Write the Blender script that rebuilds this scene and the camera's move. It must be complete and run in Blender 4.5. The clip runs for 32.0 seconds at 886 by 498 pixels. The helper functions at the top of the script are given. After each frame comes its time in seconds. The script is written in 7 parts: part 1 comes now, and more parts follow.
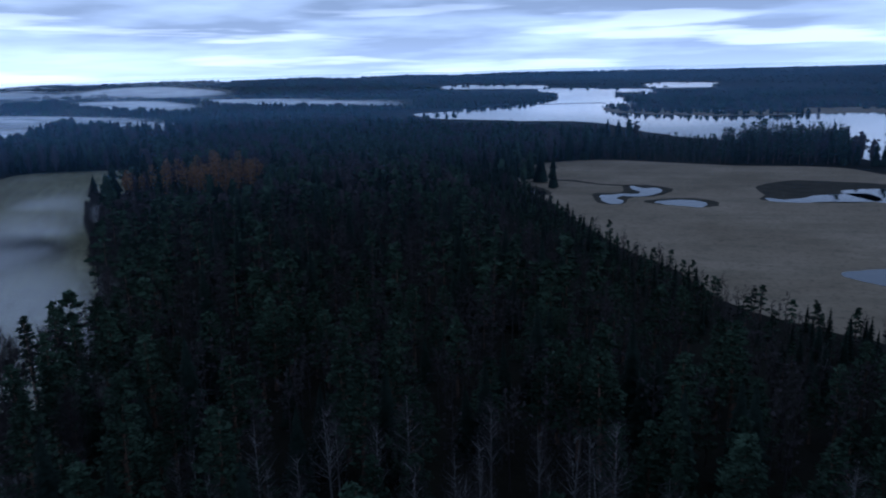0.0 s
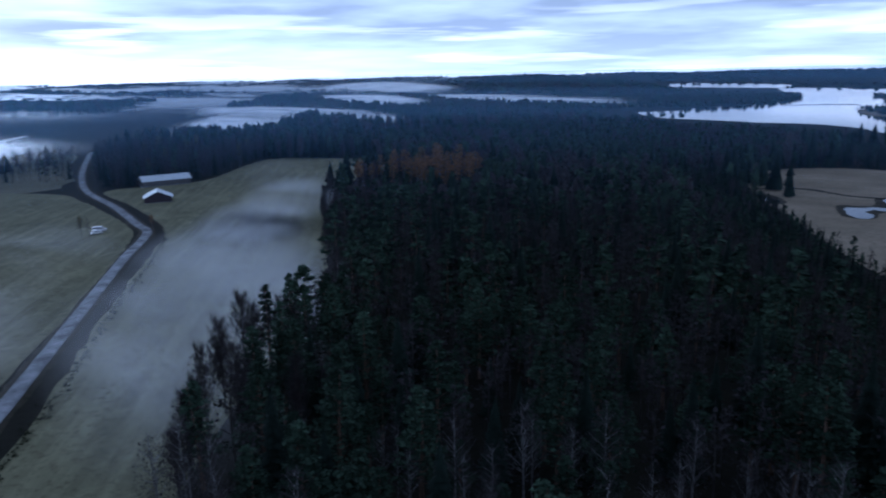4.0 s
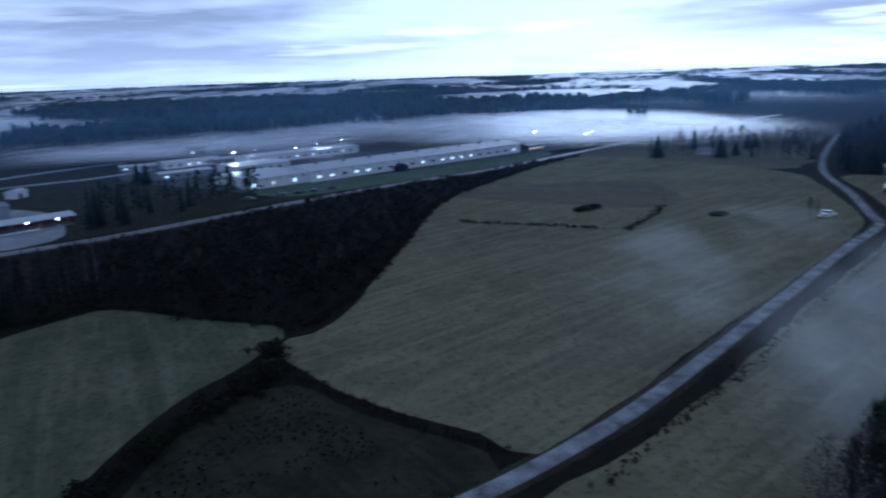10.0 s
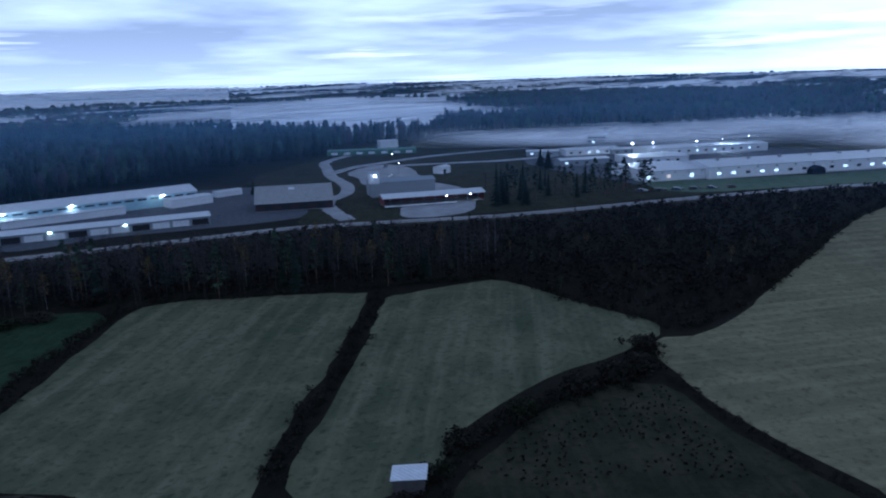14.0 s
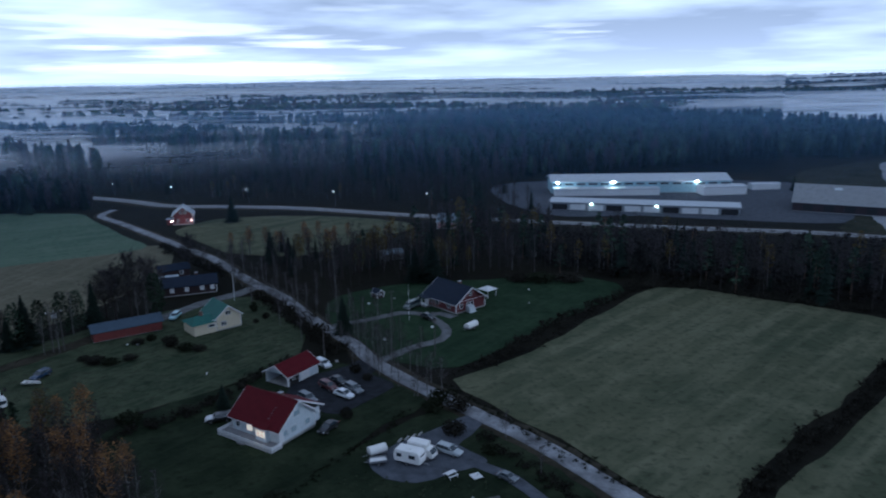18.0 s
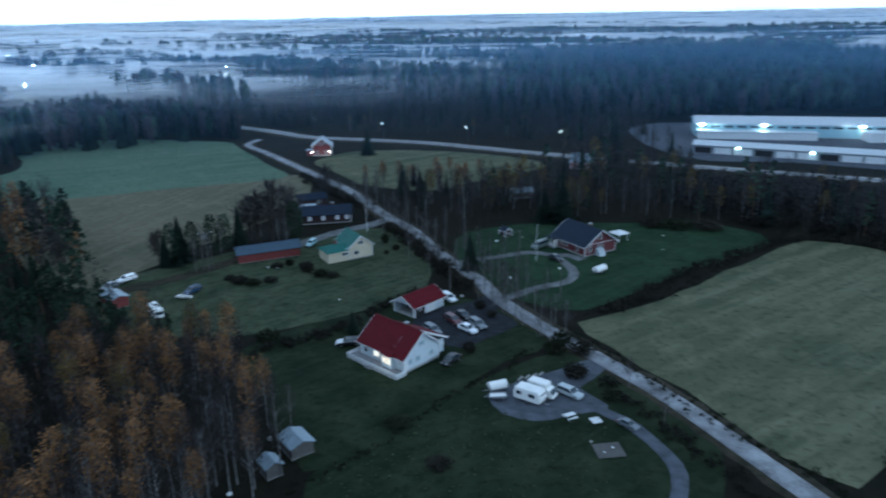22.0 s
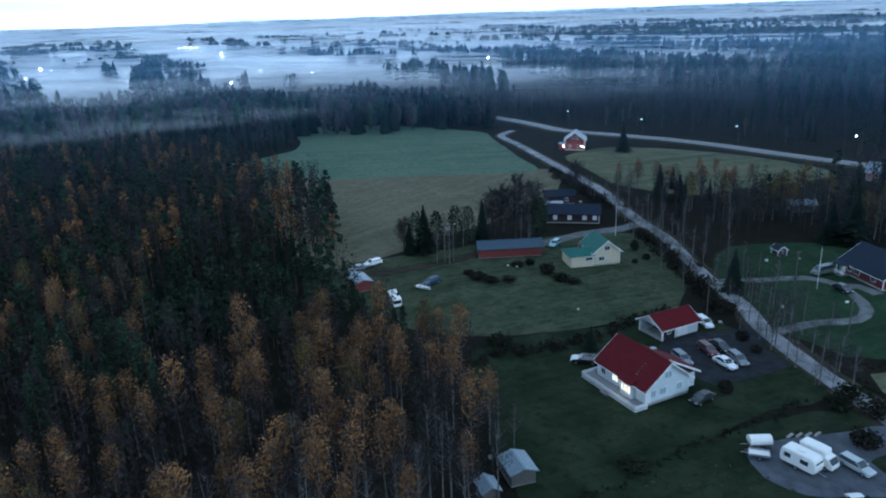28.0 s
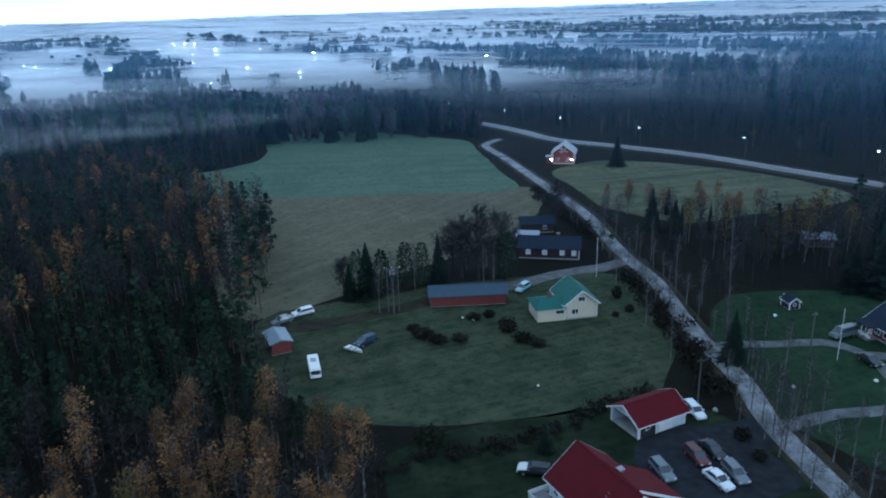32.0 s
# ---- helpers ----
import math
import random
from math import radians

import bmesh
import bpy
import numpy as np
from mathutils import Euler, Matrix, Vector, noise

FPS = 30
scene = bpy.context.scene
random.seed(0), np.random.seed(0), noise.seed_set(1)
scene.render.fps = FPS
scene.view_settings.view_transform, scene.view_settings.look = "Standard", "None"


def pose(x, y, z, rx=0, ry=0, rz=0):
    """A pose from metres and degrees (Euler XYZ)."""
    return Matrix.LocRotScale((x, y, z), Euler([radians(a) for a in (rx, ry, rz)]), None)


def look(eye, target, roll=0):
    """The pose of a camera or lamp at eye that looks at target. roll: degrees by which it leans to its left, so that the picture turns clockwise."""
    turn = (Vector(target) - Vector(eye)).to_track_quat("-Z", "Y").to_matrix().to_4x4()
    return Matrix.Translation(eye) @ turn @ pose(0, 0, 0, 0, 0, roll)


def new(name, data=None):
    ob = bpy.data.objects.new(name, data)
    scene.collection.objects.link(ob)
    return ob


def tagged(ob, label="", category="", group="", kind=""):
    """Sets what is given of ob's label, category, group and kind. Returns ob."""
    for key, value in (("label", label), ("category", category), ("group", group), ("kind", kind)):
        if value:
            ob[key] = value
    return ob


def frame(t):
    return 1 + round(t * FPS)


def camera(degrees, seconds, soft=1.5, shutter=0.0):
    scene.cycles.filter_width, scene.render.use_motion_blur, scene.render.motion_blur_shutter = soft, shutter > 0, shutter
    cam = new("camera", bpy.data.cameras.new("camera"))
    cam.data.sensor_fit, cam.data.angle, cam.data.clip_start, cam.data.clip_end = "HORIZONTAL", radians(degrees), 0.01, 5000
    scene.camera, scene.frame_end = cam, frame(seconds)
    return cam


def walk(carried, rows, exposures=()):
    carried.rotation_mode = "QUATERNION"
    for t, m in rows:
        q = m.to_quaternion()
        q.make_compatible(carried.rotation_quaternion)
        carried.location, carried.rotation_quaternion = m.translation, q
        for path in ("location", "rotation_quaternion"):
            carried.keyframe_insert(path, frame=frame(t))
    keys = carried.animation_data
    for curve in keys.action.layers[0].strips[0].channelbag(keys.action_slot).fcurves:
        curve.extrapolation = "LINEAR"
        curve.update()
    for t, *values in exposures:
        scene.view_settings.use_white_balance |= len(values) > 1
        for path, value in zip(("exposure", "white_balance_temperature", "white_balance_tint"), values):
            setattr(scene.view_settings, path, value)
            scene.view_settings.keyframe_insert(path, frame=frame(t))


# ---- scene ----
cam = camera(63.04, 32.0, soft=2.0, shutter=0.5)
# seconds, x, y, z, yaw to the left of +y, pitch, roll
PATH = [
    (0.0, 0.00, 0.00, 60.00, 24.931, -13.644, -1.334),
    (0.5, 0.00, 0.00, 60.00, 27.424, -13.697, -1.335),
    (1.0, 0.00, 0.00, 60.00, 29.028, -13.722, -1.389),
    (1.5, 0.00, 0.00, 60.00, 29.994, -13.757, -1.374),
    (2.0, 0.00, 0.00, 60.00, 30.796, -13.746, -1.438),
    (2.5, 0.00, 0.00, 60.00, 31.375, -13.776, -1.464),
    (4.5, 0.00, 0.00, 60.00, 46.069, -13.614, -1.045),
    (5.0, 0.00, 0.00, 60.00, 48.586, -13.738, -1.333),
    (5.5, 0.00, 0.00, 60.00, 50.924, -13.728, -1.313),
    (6.0, 0.00, 0.00, 60.00, 63.264, -13.716, -1.343),
    (6.5, 0.00, 0.00, 60.00, 70.873, -13.752, -1.373),
    (7.0, 0.00, 0.00, 60.00, 73.680, -13.764, -1.355),
    (7.5, 0.00, 0.00, 60.00, 75.377, -13.797, -1.568),
    (8.0, 0.00, 0.00, 60.00, 81.960, -13.780, -1.674),
    (8.5, 0.00, 0.00, 60.00, 86.750, -13.766, -1.641),
    (9.0, 0.00, 0.00, 60.00, 88.947, -13.759, -1.659),
    (9.5, 0.00, 0.00, 60.00, 90.348, -13.753, -1.685),
    (10.0, 0.00, 0.00, 60.00, 96.511, -13.711, -1.798),
    (10.5, 0.00, 0.00, 60.00, 104.302, -13.675, -1.818),
    (11.0, 0.00, 0.00, 60.00, 107.323, -13.647, -1.809),
    (11.5, -0.67, -0.05, 59.70, 109.208, -13.591, -1.827),
    (12.0, -0.95, -0.35, 59.55, 114.953, -13.530, -1.928),
    (12.5, -1.02, -0.60, 59.49, 120.561, -13.487, -1.879),
    (13.0, -0.96, -0.70, 59.50, 122.980, -13.458, -1.934),
    (13.5, -0.87, -0.65, 59.59, 125.143, -13.446, -1.909),
    (15.5, -0.00, -0.23, 60.37, 142.237, -13.474, -0.979),
    (16.0, -0.17, -0.44, 60.41, 152.773, -13.490, -1.030),
    (16.5, -0.55, -0.71, 60.41, 160.290, -13.486, -0.859),
    (17.0, -0.85, -0.94, 60.31, 163.037, -13.482, -0.871),
    (17.5, -0.99, -1.11, 60.21, 164.723, -13.495, -0.917),
    (18.0, -1.09, -1.25, 60.16, 168.023, -13.527, -1.029),
    (18.5, -1.13, -1.35, 60.09, 170.545, -13.542, -0.918),
    (19.0, -1.17, -1.44, 59.99, 172.033, -13.516, -0.978),
    (19.5, -1.21, -1.46, 59.89, 173.042, -13.628, -0.986),
    (20.0, -1.28, -1.54, 59.87, 173.796, -16.708, -0.930),
    (20.5, -1.34, -1.66, 59.94, 174.371, -18.117, -0.931),
    (21.0, -1.37, -1.76, 60.00, 174.793, -18.181, -0.962),
    (21.5, -1.35, -1.91, 59.92, 175.139, -18.187, -1.075),
    (22.0, -1.27, -2.21, 59.85, 178.718, -18.222, -1.146),
    (22.5, -1.29, -2.71, 59.72, 187.287, -18.273, -1.229),
    (23.0, -1.52, -3.20, 59.57, 191.973, -18.288, -1.302),
    (23.5, -1.74, -3.48, 59.43, 194.016, -18.245, -1.440),
    (24.0, -1.92, -3.54, 59.36, 195.272, -18.201, -1.592),
    (24.5, -2.13, -3.44, 59.32, 196.167, -18.168, -1.723),
    (25.0, -2.30, -3.39, 59.30, 196.866, -18.133, -1.892),
    (25.5, -2.29, -3.93, 59.20, 197.347, -18.168, -1.987),
    (27.5, -0.34, -10.40, 58.84, 198.568, -18.304, -2.174),
    (28.0, 0.57, -13.25, 58.84, 198.771, -18.317, -2.089),
    (28.5, 1.45, -16.89, 58.90, 198.932, -18.326, -2.162),
    (29.0, 1.98, -20.95, 59.01, 199.022, -18.412, -2.075),
    (29.5, 2.01, -25.08, 59.07, 199.102, -18.475, -2.070),
    (30.0, 1.53, -29.23, 59.13, 199.179, -18.556, -1.990),
    (30.5, 0.69, -33.46, 59.16, 199.244, -18.602, -1.923),
    (31.0, -0.33, -37.82, 59.21, 199.319, -18.625, -1.911),
    (31.5, -1.34, -42.28, 59.26, 199.394, -18.606, -2.002),
    (32.0, -2.32, -46.77, 59.30, 199.458, -18.627, -1.914),
]


def aim(x, y, z, yaw, pitch, roll):
    return pose(x, y, z, 90 + pitch, 0, yaw) @ pose(0, 0, 0, 0, 0, roll)


walk(cam, [(t, aim(*r)) for t, *r in PATH],
     exposures=[(0, -0.1, 4350, 6), (0.8, 0.12, 4350, 6), (2, 0.18, 4350, 6), (6, 0.05, 4400, 9), (7, -0.12, 4400, 9), (9, -0.2, 4400, 9), (11, -0.15, 4350, 8), (13, 0.05, 4350, 8), (16, 0.12, 4550, 6), (18, 0.15, 4650, 3), (19, 0.15, 4650, 2), (20, 0.2, 4600, -4), (20.4, 0.88, 4500, -7), (24, 1.02, 4500, -8), (32, 1.02, 4450, -8)])

# ---- world and light ----
SUN_YAW, SUN_UP = 80.0, 6.0
world = bpy.data.worlds.new("dusk_sky")
scene.world = world
world.use_nodes = True
wn, wl = world.node_tree.nodes, world.node_tree.links
wn.clear()


def wmath(op, a, b=None, c=None, clamp=False):
    n = wn.new("ShaderNodeMath")
    n.operation, n.use_clamp = op, clamp
    for i, v in enumerate((a, b, c)):
        if v is None:
            continue
        if isinstance(v, (int, float)):
            n.inputs[i].default_value = v
        else:
            wl.new(v, n.inputs[i])
    return n.outputs[0]


def wmix(fac, a, b, blend="MIX"):
    n = wn.new("ShaderNodeMix")
    n.data_type, n.blend_type = "RGBA", blend
    for i, v in ((0, fac), (6, a), (7, b)):
        if isinstance(v, (int, float)):
            n.inputs[i].default_value = v
        elif isinstance(v, tuple):
            n.inputs[i].default_value = (*v, 1)
        else:
            wl.new(v, n.inputs[i])
    return n.outputs[2]


w_co = wn.new("ShaderNodeTexCoord")
w_xyz = wn.new("ShaderNodeSeparateXYZ")
wl.new(w_co.outputs["Generated"], w_xyz.inputs[0])
up = wmath("MAXIMUM", w_xyz.outputs[2], 0.0)
over = wmath("ADD", up, 0.085)
cloud_xy = wn.new("ShaderNodeCombineXYZ")
wl.new(wmath("DIVIDE", w_xyz.outputs[0], over), cloud_xy.inputs[0])
wl.new(wmath("DIVIDE", w_xyz.outputs[1], over), cloud_xy.inputs[1])


def wnoise(scale, detail, rough, shift):
    m = wn.new("ShaderNodeMapping")
    m.inputs["Location"].default_value = (shift, shift * 0.7, 0)
    wl.new(cloud_xy.outputs[0], m.inputs["Vector"])
    n = wn.new("ShaderNodeTexNoise")
    n.inputs["Scale"].default_value, n.inputs["Detail"].default_value, n.inputs["Roughness"].default_value = scale, detail, rough
    wl.new(m.outputs[0], n.inputs["Vector"])
    return n.outputs["Fac"]


sky = wn.new("ShaderNodeTexSky")
sky.sky_type, sky.sun_disc = "NISHITA", False
sky.sun_elevation, sky.sun_rotation = radians(SUN_UP), radians(-SUN_YAW)
sky.air_density, sky.dust_density, sky.ozone_density = 1.0, 0.6, 2.0
big = wnoise(0.30, 4.0, 0.5, 3.1)
fine = wnoise(0.9, 5.0, 0.55, 8.3)
cover = wmath("ADD", wmath("MULTIPLY", big, 0.76), wmath("MULTIPLY", fine, 0.24))
# how far a direction lies towards the set sun, and how low
toward = wmath("ADD", wmath("MULTIPLY", w_xyz.outputs[0], -math.sin(radians(SUN_YAW))), wmath("MULTIPLY", w_xyz.outputs[1], math.cos(radians(SUN_YAW))))
toward = wmath("MAXIMUM", toward, 0.0)
glow = wmath("MULTIPLY", wmath("POWER", toward, 9.0), wmath("POWER", wmath("SUBTRACT", 1.0, up), 8.0))
gap = wmath("ADD", cover, wmath("MULTIPLY", glow, 0.15))
gap = wmath("MULTIPLY", wmath("SUBTRACT", gap, 0.44), 5.0, clamp=True)
cloud = wmix(gap, (3.9, 3.85, 4.3), (11.3, 10.7, 11.2))
low = wmath("POWER", wmath("SUBTRACT", 1.0, up), 24.0)
cloud = wmix(wmath("MULTIPLY", low, 0.6), cloud, (11.4, 11.0, 12.0))
gain = wmath("ADD", wmath("MULTIPLY", wmath("POWER", wmath("SUBTRACT", 1.0, up), 2.2), 0.12), 0.90)
gain = wmath("MULTIPLY", gain, wmath("ADD", 1.0, wmath("MULTIPLY", glow, 0.25)))
# sky overhead, out of view, dimmed to darken the land below its bright rim
dim_overhead = wmath("MULTIPLY", wmath("SUBTRACT", up, 0.14), 2.6, clamp=True)
gain = wmath("MULTIPLY", gain, wmath("SUBTRACT", 1.0, wmath("MULTIPLY", dim_overhead, 0.36)))
# bright warm gaps low under the cloud
gap_map = wn.new("ShaderNodeMapping")
gap_map.inputs["Scale"].default_value = (3.2, 3.2, 46.0)
wl.new(w_co.outputs["Generated"], gap_map.inputs["Vector"])
gap_noise = wn.new("ShaderNodeTexNoise")
gap_noise.inputs["Scale"].default_value, gap_noise.inputs["Detail"].default_value = 1.0, 4.0
wl.new(gap_map.outputs[0], gap_noise.inputs["Vector"])
rift = wmath("MULTIPLY", wmath("SUBTRACT", gap_noise.outputs["Fac"], 0.55), 12.0, clamp=True)
band = wmath("MULTIPLY", wmath("SUBTRACT", 0.10, up), 20.0, clamp=True)
cloud = wmix(wmath("MULTIPLY", wmath("MULTIPLY", rift, band), 0.85), cloud, (14.0, 12.4, 12.0))
gain_rgb = wn.new("ShaderNodeCombineXYZ")
for i in range(3):
    wl.new(gain, gain_rgb.inputs[i])
sky_col = wmix(1.0, cloud, gain_rgb.outputs[0], "MULTIPLY")
sky_col = wmix(0.04, sky_col, sky.outputs[0])
w_bg = wn.new("ShaderNodeBackground")
w_bg.inputs["Strength"].default_value = 0.1
wl.new(sky_col, w_bg.inputs["Color"])
w_out = wn.new("ShaderNodeOutputWorld")
wl.new(w_bg.outputs[0], w_out.inputs["Surface"])

sun = new("low_sun", bpy.data.lights.new("low_sun", "SUN"))
sun.data.energy, sun.data.angle, sun.data.color = 0.3, radians(25), (1.0, 0.93, 0.86)
sun.matrix_world = look((0, 0, 0), (math.sin(radians(SUN_YAW)) * math.cos(radians(14)), -math.cos(radians(SUN_YAW)) * math.cos(radians(14)), -math.sin(radians(14))))


# ---- materials ----
def mat_nodes(name):
    m = bpy.data.materials.new(name)
    m.use_nodes = True
    return m, m.node_tree.nodes, m.node_tree.links


def rgb(c):
    return (c[0], c[1], c[2], 1)


def plain(name, c, rough=0.7, metal=0.0, vary=0.15, scale=1.5, bump=0.0, spread=0.0, c2=None, stretch=(1, 1, 1), coord="Object", spec=0.5):
    """A surface with grain at two scales and, with spread, a shade of its own for each object."""
    m, n, l = mat_nodes(name)
    p = n["Principled BSDF"]
    p.inputs["Roughness"].default_value, p.inputs["Metallic"].default_value = rough, metal
    p.inputs["Specular IOR Level"].default_value = spec
    tc = n.new("ShaderNodeTexCoord")
    geo = n.new("ShaderNodeNewGeometry")
    mp = n.new("ShaderNodeMapping")
    mp.inputs["Scale"].default_value = stretch
    l.new(tc.outputs["Object"] if coord == "Object" else geo.outputs["Position"], mp.inputs["Vector"])
    n1, n2 = n.new("ShaderNodeTexNoise"), n.new("ShaderNodeTexNoise")
    for t, s in ((n1, scale), (n2, scale * 9)):
        t.inputs["Scale"].default_value, t.inputs["Detail"].default_value = s, 4
        l.new(mp.outputs[0], t.inputs["Vector"])
    add = n.new("ShaderNodeMath")
    add.operation = "MULTIPLY_ADD"
    add.inputs[1].default_value = 0.4
    l.new(n2.outputs["Fac"], add.inputs[0])
    l.new(n1.outputs["Fac"], add.inputs[2])
    ramp = n.new("ShaderNodeMapRange")
    ramp.inputs["From Min"].default_value, ramp.inputs["From Max"].default_value = 0.45, 0.95
    l.new(add.outputs[0], ramp.inputs["Value"])
    mix = n.new("ShaderNodeMix")
    mix.data_type = "RGBA"
    b = c2 or tuple(min(1, v * (1 + vary)) for v in c)
    a = c if c2 else tuple(v * (1 - vary) for v in c)
    mix.inputs[6].default_value, mix.inputs[7].default_value = rgb(a), rgb(b)
    l.new(ramp.outputs[0], mix.inputs[0])
    out = mix.outputs[2]
    if spread:
        info = n.new("ShaderNodeObjectInfo")
        hsv = n.new("ShaderNodeHueSaturation")
        mr = n.new("ShaderNodeMapRange")
        mr.inputs["To Min"].default_value, mr.inputs["To Max"].default_value = 1 - spread, 1 + spread
        sumr = n.new("ShaderNodeMath")
        sumr.operation = "ADD"
        l.new(info.outputs["Random"], sumr.inputs[0])
        l.new(geo.outputs["Random Per Island"], sumr.inputs[1])
        half = n.new("ShaderNodeMath")
        half.operation = "MULTIPLY"
        half.inputs[1].default_value = 0.5
        l.new(sumr.outputs[0], half.inputs[0])
        l.new(half.outputs[0], mr.inputs["Value"])
        l.new(mr.outputs[0], hsv.inputs["Value"])
        l.new(out, hsv.inputs["Color"])
        out = hsv.outputs[0]
    l.new(out, p.inputs["Base Color"])
    if bump:
        bp = n.new("ShaderNodeBump")
        bp.inputs["Strength"].default_value, bp.inputs["Distance"].default_value = bump, 0.1
        l.new(add.outputs[0], bp.inputs["Height"])
        l.new(bp.outputs[0], p.inputs["Normal"])
    return m


def field_mat(name, c1, c2, c3, heading, stripe=4.0, scale=0.02, row_mix=0.5):
    """Grassland: large stains, tufts, and rows left by machines along a heading."""
    m, n, l = mat_nodes(name)
    p = n["Principled BSDF"]
    p.inputs["Roughness"].default_value = 0.95
    p.inputs["Specular IOR Level"].default_value = 0.06
    geo = n.new("ShaderNodeNewGeometry")
    mp = n.new("ShaderNodeMapping")
    mp.inputs["Rotation"].default_value = (0, 0, radians(-heading))
    l.new(geo.outputs["Position"], mp.inputs["Vector"])
    st = n.new("ShaderNodeMapping")
    st.inputs["Scale"].default_value = (1 / (stripe * 14), 1 / stripe, 1)
    l.new(mp.outputs[0], st.inputs["Vector"])

    def nz(vec, s, d=5.0, r=0.6):
        t = n.new("ShaderNodeTexNoise")
        t.inputs["Scale"].default_value, t.inputs["Detail"].default_value, t.inputs["Roughness"].default_value = s, d, r
        l.new(vec, t.inputs["Vector"])
        return t.outputs["Fac"]

    def rng(v, lo, hi, k=1.0):
        t = n.new("ShaderNodeMapRange")
        t.inputs["From Min"].default_value, t.inputs["From Max"].default_value, t.inputs["To Max"].default_value = lo, hi, k
        l.new(v, t.inputs["Value"])
        return t.outputs[0]

    def mixc(f, a, b):
        t = n.new("ShaderNodeMix")
        t.data_type = "RGBA"
        l.new(f, t.inputs[0])
        for i, v in ((6, a), (7, b)):
            if isinstance(v, tuple):
                t.inputs[i].default_value = rgb(v)
            else:
                l.new(v, t.inputs[i])
        return t.outputs[2]
    large = nz(geo.outputs["Position"], scale)
    tuft = nz(geo.outputs["Position"], 0.55, 3.0, 0.7)
    row = nz(st.outputs[0], 1.0, 3.0)
    col = mixc(rng(large, 0.36, 0.66), c1, c2)
    col = mixc(rng(row, 0.45, 0.68, row_mix), col, c3)
    mid = nz(geo.outputs["Position"], 0.12, 4.0, 0.65)
    col = mixc(rng(mid, 0.5, 0.72, 0.6), col, c3)
    dark = tuple(v * 0.5 for v in c1)
    col = mixc(rng(tuft, 0.5, 0.72, 0.7), col, dark)
    l.new(col, p.inputs["Base Color"])
    bp = n.new("ShaderNodeBump")
    bp.inputs["Strength"].default_value, bp.inputs["Distance"].default_value = 0.5, 0.4
    l.new(tuft, bp.inputs["Height"])
    l.new(bp.outputs[0], p.inputs["Normal"])
    return m


def mist_mat(name, scale, lo, hi, top, edge, bias=(0, 0, 0, 0), col=(0.97, 0.98, 0.99), drift=2.5, heading=20, fade=(), gleam=0.62):
    """Thin mist, or painted blue haze: a veil whose density comes from drifting noise, thinning to its edge."""
    m, n, l = mat_nodes(name)
    n.remove(n["Principled BSDF"])
    geo = n.new("ShaderNodeNewGeometry")
    mp = n.new("ShaderNodeMapping")
    mp.inputs["Rotation"].default_value = (0, 0, radians(heading))
    mp.inputs["Scale"].default_value = (scale / drift, scale, scale)
    l.new(geo.outputs["Position"], mp.inputs["Vector"])
    t = n.new("ShaderNodeTexNoise")
    t.inputs["Scale"].default_value, t.inputs["Detail"].default_value, t.inputs["Roughness"].default_value = 1.0, 5.0, 0.58
    l.new(mp.outputs[0], t.inputs["Vector"])
    dens = t.outputs["Fac"]
    if bias[3]:
        dot = n.new("ShaderNodeVectorMath")
        dot.operation = "DOT_PRODUCT"
        dot.inputs[1].default_value = bias[:3]
        l.new(geo.outputs["Position"], dot.inputs[0])
        mr = n.new("ShaderNodeMapRange")
        mr.inputs["From Min"].default_value, mr.inputs["From Max"].default_value = -1, 1
        mr.inputs["To Min"].default_value, mr.inputs["To Max"].default_value = -bias[3], bias[3]
        l.new(dot.outputs["Value"], mr.inputs["Value"])
        a = n.new("ShaderNodeMath")
        a.operation = "ADD"
        l.new(dens, a.inputs[0])
        l.new(mr.outputs[0], a.inputs[1])
        dens = a.outputs[0]
    r = n.new("ShaderNodeMapRange")
    r.interpolation_type = "SMOOTHSTEP"
    r.inputs["From Min"].default_value, r.inputs["From Max"].default_value, r.inputs["To Max"].default_value = lo, hi, top
    l.new(dens, r.inputs["Value"])
    alpha = r.outputs[0]
    if edge:
        tc = n.new("ShaderNodeTexCoord")
        le = n.new("ShaderNodeVectorMath")
        le.operation = "LENGTH"
        flat = n.new("ShaderNodeVectorMath")
        flat.operation = "MULTIPLY"
        flat.inputs[1].default_value = (1, 1, 0)
        l.new(tc.outputs["Object"], flat.inputs[0])
        l.new(flat.outputs[0], le.inputs[0])
        e = n.new("ShaderNodeMapRange")
        e.interpolation_type = "SMOOTHSTEP"
        e.inputs["From Min"].default_value, e.inputs["From Max"].default_value = 1.0, 0.5
        l.new(le.outputs["Value"], e.inputs["Value"])
        mu = n.new("ShaderNodeMath")
        mu.operation = "MULTIPLY"
        l.new(alpha, mu.inputs[0])
        l.new(e.outputs[0], mu.inputs[1])
        alpha = mu.outputs[0]
    # less opaque near each centre; the blue sheet's painted haze grows with distance
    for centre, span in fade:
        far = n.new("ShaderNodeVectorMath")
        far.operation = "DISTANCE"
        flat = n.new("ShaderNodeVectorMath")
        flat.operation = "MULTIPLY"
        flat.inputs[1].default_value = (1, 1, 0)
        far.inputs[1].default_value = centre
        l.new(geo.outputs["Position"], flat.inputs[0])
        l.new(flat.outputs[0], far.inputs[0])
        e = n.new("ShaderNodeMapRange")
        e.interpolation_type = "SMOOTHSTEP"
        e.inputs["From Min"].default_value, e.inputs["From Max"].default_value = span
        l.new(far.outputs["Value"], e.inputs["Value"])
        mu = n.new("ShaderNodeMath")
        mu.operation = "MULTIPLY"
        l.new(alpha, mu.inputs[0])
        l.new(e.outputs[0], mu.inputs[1])
